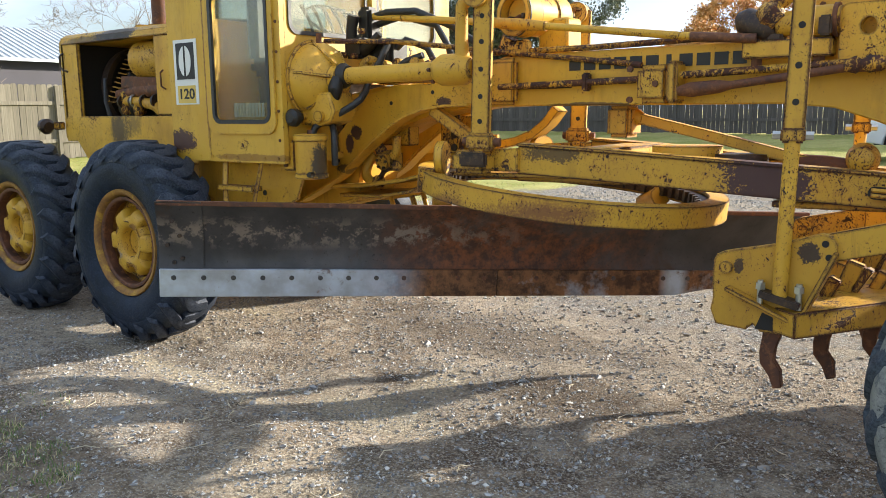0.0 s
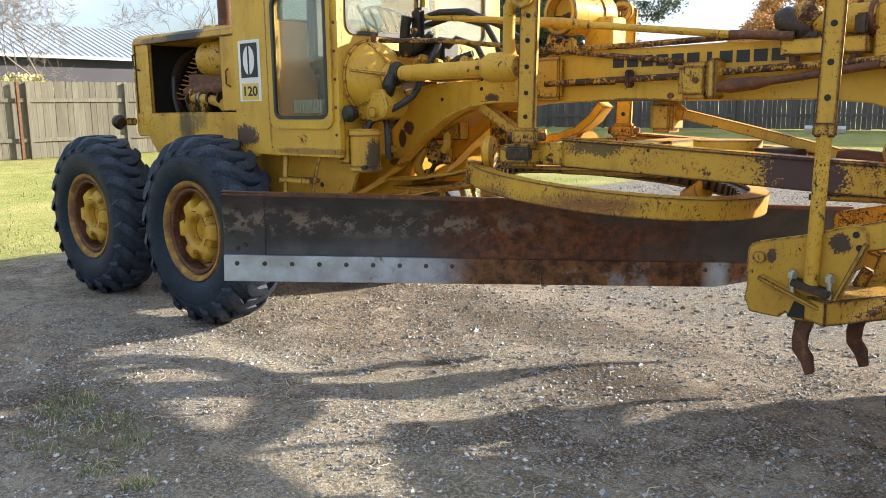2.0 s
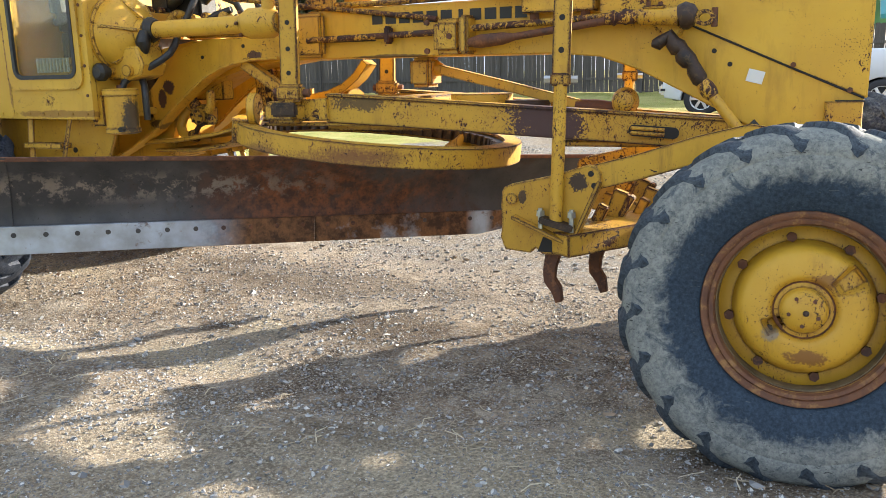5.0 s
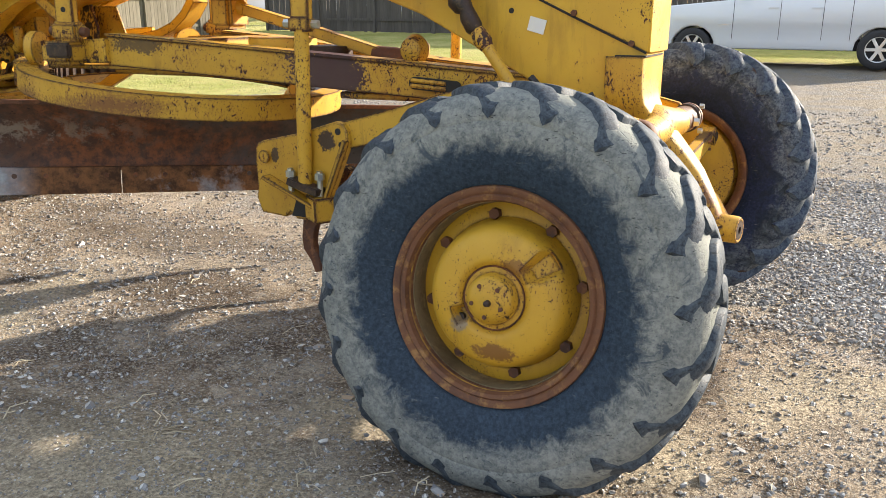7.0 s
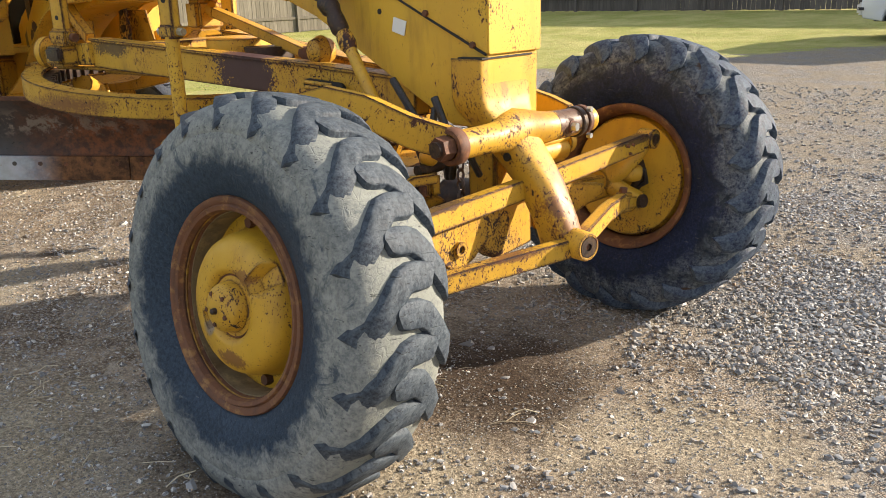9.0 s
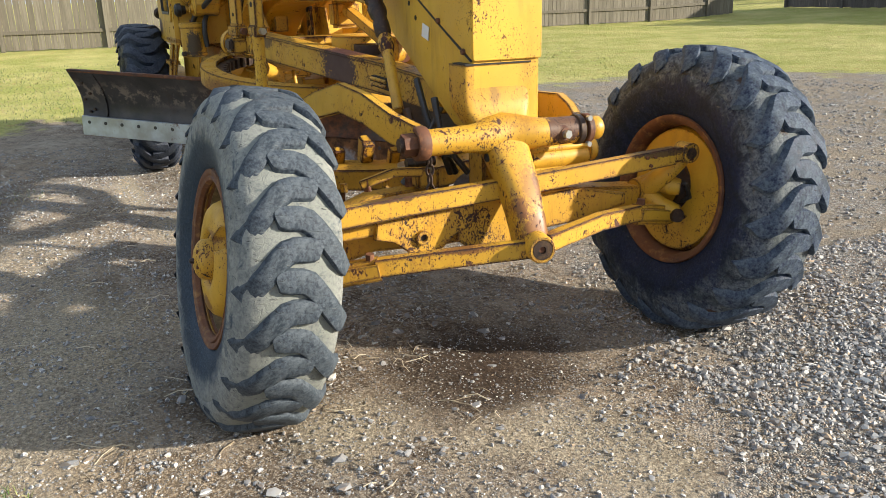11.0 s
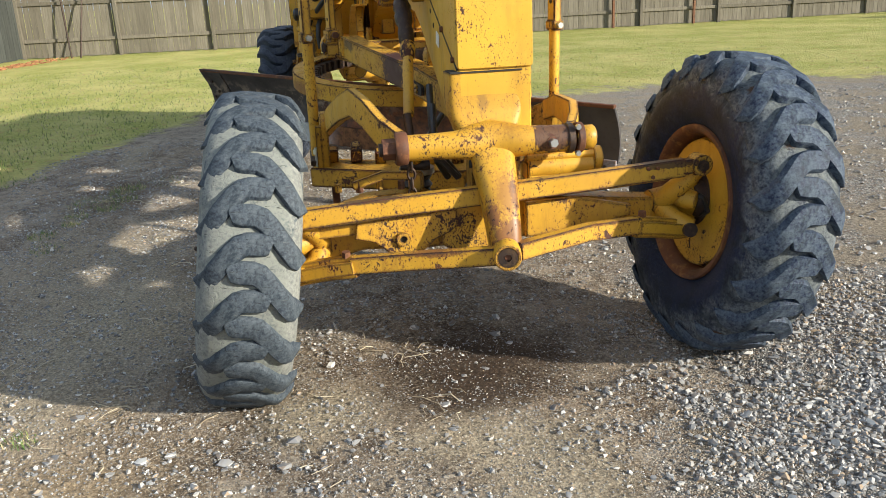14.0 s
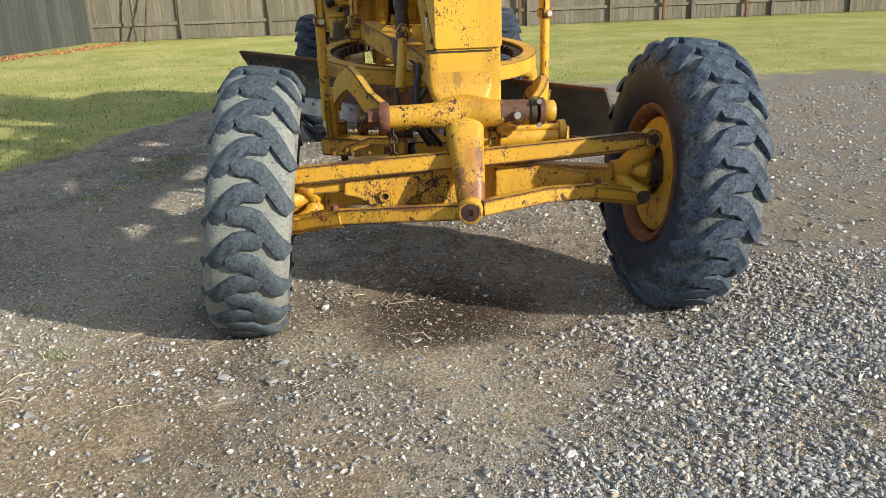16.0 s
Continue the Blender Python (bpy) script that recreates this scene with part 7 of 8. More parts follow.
sub("gear_unit", Mesh().tube([(-2.98, 4.25, 1.74), (-2.80, 4.25, 1.74), (-2.76, 4.25, 1.74)], [0.13, 0.13, 0.08], 20), M_YEL_WORN, valves, "yellow gear unit")
sub("gear_unit", Mesh().cyl((-2.80, 4.02, 1.68), (-2.80, 3.90, 1.70), 0.06, seg=16), M_YEL_WORN, valves)
for k, (vx, vy, vz, r) in enumerate(((-2.70, 3.97, 1.70, 0.036), (-2.62, 3.99, 1.715, 0.028), (-2.50, 4.0, 1.71, 0.036), (-2.42, 4.02, 1.70, 0.026), (-2.77, 3.93, 1.735, 0.026))):
    sub("line_fitting", Mesh().tube([(vx, vy + 0.06, vz - 0.02), (vx, vy, vz), (vx - 0.005, vy - 0.035, vz + 0.004), (vx - 0.005, vy - 0.05, vz + 0.006)], [r * 0.8, r, r, r * 0.6], 12), M_FLAKED if k % 2 else M_YEL_WORN, valves)
sub("fitting_rail", Mesh().box((-2.58, 4.07, 1.66), (0.48, 0.12, 0.10), b=0.015), M_YEL_WORN, valves)
HOSES = [
    [(-2.85, 4.0, 1.98), (-2.70, 3.98, 2.0), (-2.50, 3.98, 1.99), (-2.30, 4.05, 1.90), (-2.18, 4.12, 1.80)],
    [(-2.84, 4.03, 1.94), (-2.65, 4.05, 1.98), (-2.45, 4.10, 1.92), (-2.38, 4.12, 1.80), (-2.36, 4.13, 1.70)],
    [(-2.66, 3.93, 1.82), (-2.665, 3.90, 1.775), (-2.69, 3.89, 1.72), (-2.72, 3.88, 1.68), (-2.735, 3.85, 1.62), (-2.72, 3.80, 1.56), (-2.71, 3.75, 1.52), (-2.745, 3.72, 1.485), (-2.80, 3.70, 1.455), (-2.865, 3.68, 1.425), (-2.92, 3.66, 1.40), (-2.955, 3.64, 1.37), (-2.965, 3.63, 1.335)],
    [(-2.46, 3.99, 1.755), (-2.55, 3.97, 1.73), (-2.64, 3.95, 1.68), (-2.72, 3.95, 1.63)],
    [(-2.90, 3.72, 1.38), (-2.87, 3.70, 1.34), (-2.86, 3.69, 1.26), (-2.87, 3.70, 1.16)],
    [(-2.74, 4.02, 1.76), (-2.62, 4.04, 1.85), (-2.50, 4.08, 1.80), (-2.45, 4.10, 1.70)],
]
for h in HOSES:
    sub("hose", Mesh().tube(h, 0.019, 10), M_BLACK, valves, "black rubber hose")
gm = part("pump_and_linkage", Mesh().box((-2.83, 4.13, 1.165), (0.13, 0.11, 0.12), b=0.018), M_YEL_WORN, grader, "yellow pump with pipes under the frame")
sub("pump_neck", Mesh().tube([(-2.87, 4.10, 1.215), (-2.88, 4.09, 1.245), (-2.90, 4.09, 1.265)], [0.036, 0.03, 0.034], 12), M_FLAKED, gm)
sub("pump_pipe", Mesh().tube([(-2.775, 4.09, 1.19), (-2.745, 4.085, 1.21), (-2.74, 4.085, 1.235), (-2.74, 4.085, 1.31)], [0.026, 0.026, 0.026, 0.024], 12), M_YEL, gm)
sub("pump_flange", Mesh().cyl((-2.83, 4.085, 1.16), (-2.83, 4.05, 1.155), 0.046, seg=18), M_YEL_WORN, gm)
for k in range(5):
    a = 2 * math.pi * k / 5 + 0.2
    sub("flange_bolt", Mesh().hexbolt((-2.83 + 0.034 * math.cos(a), 4.05, 1.155 + 0.034 * math.sin(a)), (0, -1, 0), 0.009, 0.012), M_IRON, gm)
sub("pump_boss", Mesh().cyl((-2.76, 4.10, 1.14), (-2.72, 4.06, 1.135), 0.028, seg=12), M_FLAKED, gm)
sub("pump_elbow", Mesh().tube([(-2.95, 4.13, 1.20), (-2.985, 4.11, 1.15), (-3.0, 4.10, 1.10), (-2.985, 4.09, 1.06), (-2.94, 4.08, 1.035), (-2.88, 4.08, 1.04)], 0.030, 12), M_YEL, gm, "bent yellow suction pipe")
sub("elbow_collar", Mesh().cyl((-2.90, 4.08, 1.037), (-2.865, 4.08, 1.042), 0.038, seg=14), M_FLAKED, gm)
sub("pump_link", Mesh().strip([(-2.88, 4.08, 1.05), (-2.84, 4.08, 1.10), (-2.79, 4.08, 1.12)], 0.025, 0.02), M_IRON, gm)
sub("skid_plate", Mesh().prism([(-3.25, 0.985), (-2.95, 1.005), (-2.62, 1.055), (-2.50, 1.085), (-2.50, 1.105), (-2.62, 1.075), (-2.95, 1.03), (-3.25, 1.01)], "y", 4.0, 4.5, 0.003), M_YEL, gm, "bright bent belly plate")
sub("belly_tray", Mesh().prism([(-3.15, 0.94), (-2.85, 0.945), (-2.60, 0.985), (-2.50, 1.04), (-2.50, 1.05), (-2.60, 1.005), (-2.85, 0.965), (-3.15, 0.96)], "y", 4.02, 4.48, 0.003), M_YEL_WORN, gm)
sub("under_box", Mesh().box((-2.855, 4.24, 1.325), (0.25, 0.10, 0.15), b=0.006), M_YEL, gm)
sub("hanger_plate", Mesh().prism([(-2.72, 1.03), (-2.30, 1.08), (-2.34, 1.22), (-2.42, 1.42), (-2.72, 1.42)], "y", 4.49, 4.503, 0.003), M_YEL_RUST, gm)
sub("hanger_link", Mesh().prism([(-2.60, 1.20), (-2.50, 1.20), (-2.48, 1.30), (-2.53, 1.45), (-2.57, 1.45), (-2.62, 1.30)], "y", 4.40, 4.42, 0.004), M_FLAKED, gm, "rusty hanging link")
for bz in (1.235, 1.31, 1.41):
    sub("link_pin", Mesh().cyl((-2.55, 4.39, bz), (-2.55, 4.43, bz), 0.022, seg=12), M_IRON, gm)
for bx, by in ((-2.86, 4.22), (-2.66, 4.30), (-2.60, 4.12)):
    sub("support_rod", Mesh().cyl((bx, by, 0.80), (bx - 0.06, by, 0.96), 0.016, seg=10), M_YEL_WORN, gm)
sub("strut", Mesh().strip([(-2.40, 4.0, 1.46), (-2.25, 3.98, 1.38), (-2.08, 3.97, 1.28)], 0.05, 0.06), M_YEL_WORN, gm)
sub("bolster_arc", Mesh().strip([(-2.62, 4.74, 1.235), (-2.45, 4.74, 1.24), (-2.30, 4.74, 1.265), (-2.18, 4.74, 1.31), (-2.09, 4.74, 1.375), (-2.02, 4.74, 1.46)], 0.12, 0.05), M_YEL, gm, "curved yellow brace")
sub("saddle_bracket", Mesh().box((-2.03, FY0 - 0.02, 1.60), (0.20, 0.05, 0.24), b=0.02), M_YEL, gm)

# steering unit, rods and fittings on top of the frame
DM = Matrix.Translation((-1.942, 4.08, 1.942)) @ Matrix.Rotation(radians(80), 4, "Z")
BR = DM @ Matrix.Rotation(radians(-90), 4, "Z")
dr = part("steering_booster", Mesh().lathe([(0.0, 0.086), (0.0, 0.113), (0.012, 0.115), (0.11, 0.115), (0.113, 0.106), (0.25, 0.106), (0.253, 0.113), (0.35, 0.113), (0.368, 0.10), (0.375, 0.07), (0.375, 0.0), (0.36, 0.0), (0.07, 0.0), (0.06, 0.086)], seg=40, closed=True), M_YEL, grader, "yellow drum-shaped steering booster with open end", at=BR)
sub("booster_gasket", Mesh().lathe([(0.008, 0.112), (0.008, 0.118), (0.016, 0.118), (0.016, 0.112)], seg=40, closed=True), M_BLACK, dr, at=BR)
sub("booster_hub", Mesh().tube([(0.0, 0.02, -0.035), (0.0, 0.05, -0.035), (0.0, 0.06, -0.035)], [0.02, 0.034, 0.036], 14), M_RUST, dr, "rusty fitting in the open drum end", at=BR)
for dx, dz in ((-0.045, -0.02), (0.03, -0.055), (0.045, -0.01)):
    sub("booster_fitting", Mesh().hexbolt((dx, 0.06, dz), (0, -1, 0), 0.014, 0.035), M_IRON, dr, at=BR)
sub("booster_base", Mesh().prism([(-1.895, 1.74), (-1.72, 1.74), (-1.72, 1.925), (-1.895, 1.925)], "y", 4.26, 4.42, 0.012), M_YEL, dr)
sub("booster_elbow", Mesh().tube([(-2.0, 4.16, 1.83), (-2.02, 4.16, 1.79), (-1.98, 4.16, 1.765), (-1.90, 4.17, 1.775)], [0.05, 0.055, 0.05, 0.045], 16), M_FLAKED, dr, "flaked greasy elbow")
sub("booster_lug", Mesh().prism([(-1.99, 1.738), (-1.86, 1.738), (-1.86, 1.80), (-1.885, 1.815), (-1.90, 1.765), (-1.99, 1.76)], "y", 4.09, 4.14, 0.006), M_YEL_WORN, dr)
sub("breather", Mesh().tube([(-1.92, 4.26, 2.03), (-1.92, 4.26, 2.06), (-1.92, 4.26, 2.063), (-1.92, 4.26, 2.10), (-1.92, 4.26, 2.11)], [0.012, 0.012, 0.024, 0.024, 0.012], 14), M_YEL, dr)
rd = part("control_rod", Mesh().tube([(-2.90, 3.99, 1.995), (-2.1, 3.99, 1.905), (-2.0, 3.99, 1.893)], 0.019, 12), M_YEL, grader, "thin yellow control rod")
sub("rod_clevis", Mesh().tube([(-2.05, 3.99, 1.90), (-1.85, 3.995, 1.875), (-1.70, 4.0, 1.857)], [0.026, 0.03, 0.024], 12), M_YEL_WORN, rd)
sub("front_rod", Mesh().cyl((-1.70, 4.0, 1.857), (-0.98, 4.02, 1.765), 0.018, seg=12), M_YEL, rd)
sub("rod_sleeve", Mesh().cyl((-0.98, 4.02, 1.765), (-0.70, 4.03, 1.74), 0.021, seg=12), M_RUST, rd, "rusty sleeve")
ln = part("hydraulic_line", Mesh().tube([(-3.02, 3.80, 1.85), (-2.6, 3.92, 1.83), (-2.2, 4.05, 1.78), (-1.95, 4.10, 1.745), (-1.3, 4.11, 1.665), (-1.24, 4.10, 1.655)], 0.014, 8), M_FLAKED, grader, "thin rusty hydraulic line")
sub("line", Mesh().tube([(-2.3, 4.12, 1.755), (-1.5, 4.125, 1.752), (-1.0, 4.12, 1.762), (-0.80, 4.10, 1.76), (-0.70, 4.08, 1.74)], 0.015, 8), M_FLAKED, ln)
mt = part("link_mount", Mesh().box((-0.585, FY0 - 0.045, 1.695), (0.355, 0.10, 0.075), b=0.006), M_YEL, grader, "yellow mounting block on the frame")
for bx in (-0.71, -0.46):
    sub("mount_nut", Mesh().hexbolt((bx, FY0 - 0.05, 1.66), (0, 0, -1), 0.026, 0.035), M_RUST, mt)
KY = FY0 - 0.05
sub("black_coupling", Mesh().tube([(-0.80, KY, 1.84), (-0.77, KY, 1.825), (-0.72, KY, 1.795), (-0.66, KY, 1.77), (-0.63, KY, 1.765)], [0.022, 0.055, 0.062, 0.058, 0.03], 18), M_IRON, mt, "black greasy coupling boot")
sub("coupling_yoke", Mesh().tube([(-0.70, KY - 0.015, 1.86), (-0.66, KY - 0.015, 1.835), (-0.62, KY - 0.015, 1.80)], [0.035, 0.062, 0.045], 16), M_FLAKED, mt, "flaked joint yoke")
sub("coupling_foot", Mesh().box((-0.66, KY, 1.745), (0.12, 0.08, 0.04), b=0.01), M_IRON, mt)
sub("coupling_tube", Mesh().tube([(-0.66, KY, 1.86), (-0.60, KY, 1.905), (-0.50, KY, 1.975), (-0.44, KY, 2.02)], [0.03, 0.034, 0.034, 0.034], 14), M_FLAKED, mt, "rust-flaked slanting tube")
sub("crank_hub", Mesh().tube([(-0.63, KY, 1.795), (-0.50, KY, 1.80), (-0.49, KY, 1.80), (-0.42, KY, 1.80), (-0.41, KY, 1.80), (-0.38, KY, 1.80)], [0.05, 0.055, 0.062, 0.062, 0.055, 0.055], 22), M_YEL_WORN, mt)
sub("hub_clamp", Mesh().box((-0.43, KY - 0.06, 1.775), (0.05, 0.04, 0.08), b=0.008), M_IRON, mt)
sub("hub_band", Mesh().lathe([(-0.008, 0.055), (-0.008, 0.069), (0.008, 0.069), (0.008, 0.055)], Matrix.Translation((-0.40, KY, 1.80)) @ Matrix.Rotation(radians(90), 4, "Z"), 24, True), M_RUST, mt)
ears = part("crank_plate", Mesh().prism(arc(-0.36, 1.735, 0.215, 0, 180, 20) + [(-0.575, 1.70), (-0.145, 1.70)], "y", 4.14, 4.20, 0.012), M_YEL, grader, "rounded yellow crank housing with eye plate")
for bx, bz in ((-0.47, 1.87), (-0.40, 1.90)):
    sub("housing_bolt", Mesh().hexbolt((bx, 4.14, bz), (0, -1, 0), 0.013, 0.012), M_RUST, ears)
eye_out = rounded(-0.385, 1.60, -0.165, 1.86, 0.03, 5)
eye_in = [(-0.28 + 0.030 * math.cos(2 * math.pi * (k + 0.3) / 24), 1.768 + 0.034 * math.sin(2 * math.pi * (k + 0.3) / 24)) for k in range(24)]
for ya in (4.06, 4.44):
    sub("eye_plate", ring_plate(eye_out, eye_in, "y", ya, ya + 0.05), M_YEL, ears)

# grease-dark pivot and fittings between the axle and the nose
pv = part("axle_pivot", Mesh().cyl((0.40, YC, 0.66), (0.62, YC, 0.66), 0.09, seg=24), M_IRON, grader, "greasy axle pivot")
sub("bellows", Mesh().lathe([(-0.06, 0.05), (-0.04, 0.065), (-0.02, 0.05), (0.0, 0.065), (0.02, 0.05), (0.04, 0.065), (0.06, 0.05)], Matrix.Translation((0.50, 3.98, 0.76)) @ Matrix.Rotation(radians(90), 4, "X"), 20), M_BLACK, pv, "black rubber bellows")
sub("bellows_cap", Mesh().cyl((0.50, 3.98, 0.81), (0.50, 3.98, 0.835), 0.075, seg=20), M_CHROME, pv)
sub("clevis", Mesh().box((0.60, 3.96, 0.80), (0.07, 0.06, 0.09), b=0.012), M_YEL_WORN, pv)
sub("clevis_pin", Mesh().cyl((0.60, 3.90, 0.86), (0.60, 4.02, 0.86), 0.02, seg=12), M_IRON, pv)
sub("steering_link", Mesh().cyl((0.50, 3.95, 1.06), (0.59, 3.96, 0.86), 0.018, seg=10), M_IRON, pv)
sub("link_ball", Mesh().lathe([(-0.035, 0.01), (-0.02, 0.03), (0.0, 0.036), (0.02, 0.03), (0.035, 0.01)], Matrix.Translation((0.60, 3.96, 0.90)), 14), M_YEL_WORN, pv)
sub("hose", Mesh().tube([(0.55, 4.05, 1.10), (0.62, 4.04, 0.98), (0.64, 4.05, 0.88), (0.58, 4.10, 0.80)], 0.015, 8), M_BLACK, pv)
sub("hose", Mesh().tube([(0.30, 4.08, 1.15), (0.45, 4.06, 1.0), (0.55, 4.10, 0.86), (0.50, 4.16, 0.78)], 0.015, 8), M_BLACK, pv)
sub("axle_top_bracket", Mesh().prism([(3.62, 0.70), (3.75, 0.745), (4.0, 0.755), (4.05, 0.72), (3.7, 0.68)], "x", 0.50, 0.60, 0.006), M_YEL_WORN, pv)
sub("rod_platform", Mesh().prism([(3.58, 0.60), (4.02, 0.56), (4.04, 0.70), (3.92, 0.74), (3.60, 0.72)], "z", 0.765, 0.78, 0.003), M_FLAKED, pv, "greasy flat mounting plate")
for k in range(5):
    px, py = 0.60 + 0.03 * (k % 2), 3.64 + 0.085 * k
    sub("platform_bolt", Mesh().hexbolt((px, py, 0.78), (0, 0, 1), 0.016, 0.03 + 0.012 * (k % 3)), M_RUST if k % 2 else M_YEL_WORN, pv)
sub("pivot_lever", Mesh().strip([(0.62, 3.70, 0.80), (0.66, 3.82, 0.845), (0.64, 3.95, 0.83)], 0.03, 0.035), M_YEL_WORN, pv, bevel=0.004)
sub("hose", Mesh().tube([(0.50, 4.10, 1.05), (0.56, 4.02, 0.96), (0.66, 3.98, 0.93), (0.72, 4.05, 0.90), (0.70, 4.12, 0.82)], 0.013, 8), M_BLACK, pv)


# ---- fences ----
def wood(name, a, b, streak=(1.0, 1.0, 0.06)):
    m = Mat(name, 0.85, spec=0.2)
    r = m.random()
    off = m.n.new("ShaderNodeVectorMath")
    off.operation = "ADD"
    m.l.new(m.vec, off.inputs[0])
    cmb = m.n.new("ShaderNodeCombineXYZ")
    for i in range(3):
        m.l.new(m.math("MULTIPLY", r, 37.0 + 11 * i), cmb.inputs[i])
    m.l.new(cmb.outputs[0], off.inputs[1])
    g = m.noise(30.0, 6.0, 0.65, vec=off.outputs[0], stretch=streak)
    col = m.mix(m.ramp(g, 0.3, 0.7), a, b)
    col = m.mix(m.ramp(r, 0.0, 1.0, 0.0, 0.5), col, (a[0] * 0.62, a[1] * 0.6, a[2] * 0.58))
    m.color(col)
    m.bump(g, 0.4, 0.004)
    return m.m


M_FENCE = wood("weathered_cedar", (0.135, 0.122, 0.095), (0.25, 0.225, 0.175))
# the same cedar, with the back fence's shade mixed into a darker colour
M_FENCE_D = wood("shade_dark_cedar", (0.085, 0.078, 0.075), (0.15, 0.135, 0.12))
M_GREYWOOD = wood("grey_stained_boards", (0.045, 0.05, 0.046), (0.085, 0.09, 0.082))


def fence(name, p, q, h, mat, label, rails=(0.45, 1.38), side=1.0, step=0.146, post=2.44, posts=True):
    p, q = Vector(p), Vector(q)
    d = (q - p)
    n = int(d.length / step)
    u = d.normalized()
    nrm = Vector((u.y, -u.x, 0)) * side  # towards the yard
    yaw = math.atan2(u.y, u.x)
    root = thing(name, (p.x, p.y, ground_z(p.x, p.y)), label, "fence", kind="structure")
    lib = []
    r2 = random.Random(int(abs(p.x * 7 + p.y)))
    for k in range(5):
        w, t = step - r2.uniform(0.004, 0.012), 0.018
        pts = [(-w / 2, 0.02), (w / 2, 0.02), (w / 2, h - 0.03), (w / 2 - 0.03, h), (-w / 2 + 0.03, h), (-w / 2, h - 0.03)]
        lib.append(Mesh().prism(pts, "y", -t / 2, t / 2, 0).data("plank", mat, 0))
    for k in range(n):
        c = p + u * (k + 0.5) * step
        z = ground_z(c.x, c.y) + r2.uniform(-0.012, 0.012)
        part("plank", lib[r2.randrange(5)], mat, root, at=Matrix.Translation((c.x, c.y, z)) @ Matrix.Rotation(yaw, 4, "Z") @ Matrix.Rotation(r2.uniform(-0.006, 0.006), 4, "Y"))
    m = int(d.length / post)
    for k in range(m + 1):
        c = p + u * k * post + nrm * 0.06
        z = ground_z(c.x, c.y)
        if posts:
            part("post", Mesh().box((0, 0, h * 0.49), (0.09, 0.09, h * 0.98), b=0.006), mat, root, at=Matrix.Translation((c.x, c.y, z)) @ Matrix.Rotation(yaw, 4, "Z"))
        if k < m:
            e = p + u * (k + 1) * post + nrm * 0.06
            for rz in rails:
                a, b = Vector((c.x, c.y, z + rz)) - nrm * 0.028, Vector((e.x, e.y, ground_z(e.x, e.y) + rz)) - nrm * 0.028
                part("rail", Mesh().strip([a, b], 0.04, 0.088), mat, root, smooth=0)
    return root


fence("fence", (-19.6, -3.6, 0), (-19.6, 24.5, 0), 1.83, M_FENCE, "tall weathered cedar plank fence round the lawn", side=1.0)
fence("fence", (-19.6, 27.0, 0), (26.0, 27.0, 0), 1.9, M_FENCE_D, "plank fence behind the lawn, its shade put into a darker colour", side=1.0, post=2.44)
fence("fence", (-19.6, -3.6, 0), (-6.5, -7.9, 0), 2.3, M_GREYWOOD, "tall grey board fence beside bark mulch", rails=(), side=-1.0, step=0.19, posts=False)
for py in (8.35, 12.6, 15.1):
    gp = part("steel_gate_post", Mesh().box((-19.47, py, ground_z(-19.5, py) + 0.9), (0.07, 0.07, 1.8), b=0.006), M_RIMRUST, None)
    tagged(gp, "rust-orange steel post against the plank fence", "post", "steel fence posts")


def mulch():
    m = Mesh()
    r2 = random.Random(3)
    for _ in range(1500):
        t = r2.random() ** 0.8
        x, y = -19.3 + 12.6 * t, -3.35 - 4.3 * t + r2.uniform(0.05, 0.75) + (0.4 if t < 0.25 else 0)
        m.box((x, y, ground_z(x, y) + r2.uniform(0.0, 0.035)), (r2.uniform(0.03, 0.09), r2.uniform(0.015, 0.04), 0.02), Matrix.Rotation(r2.uniform(0, 6.3), 4, "Z"))
    mt = Mat("bark_mulch", 0.85)
    mt.color(mt.mix(mt.island(), (0.18, 0.07, 0.03), (0.48, 0.23, 0.10)))
    tagged(new("bark_mulch", m.data("bark_mulch", mt.m, 0)), "strip of orange bark mulch along the fence", "mulch", kind="stuff")


mulch()
hp = thing("bicycle_wheel", (-15.2, -4.75, ground_z(-15.2, -4.75)), "rusty spoked wheel leaning against the grey boards", "wheel")
hm = Matrix.Translation((-15.2, -4.72, ground_z(-15.2, -4.75) + 0.42)) @ Matrix.Rotation(radians(-18), 4, "Z")
part("wheel_rim", Mesh().lathe([(-0.02, 0.38), (0, 0.41), (0.02, 0.38), (0, 0.37)], hm, 32, True), M_IRON, hp)
for k in range(10):
    a = math.pi * k / 10
    part("spoke", Mesh().cyl(hm @ Vector((0.38 * math.cos(a), 0, 0.38 * math.sin(a))), hm @ Vector((-0.38 * math.cos(a), 0, -0.38 * math.sin(a))), 0.004, seg=5), M_IRON, hp)
part("wheel_hub", Mesh().cyl(hm @ Vector((0, -0.04, 0)), hm @ Vector((0, 0.04, 0)), 0.03, seg=10), M_IRON, hp)
for k in range(2):
    rk = part("garden_pole", Mesh().cyl((-19.2 + 0.1 * k, -2.35 + 0.25 * k, ground_z(-19.2, -2.3)), (-19.45, -2.45 + 0.55 * k, 1.95), 0.022, seg=8), M_IRON, None)
    tagged(rk, "dark pole leaning against the fence", "pole", "leaning poles")


# ---- buildings beyond the fences ----
def siding(name, c, ribs=9.0, rough=0.6, metal=0.0):
    m = Mat(name, rough, metal)
    n = m.noise(0.8, 5.0)
    m.color(m.mix(m.ramp(n, 0.3, 0.7), c, tuple(v * 0.8 for v in c)))
    m.bump(m.noise(30.0, 3.0), 0.2, 0.004)
    return m.m


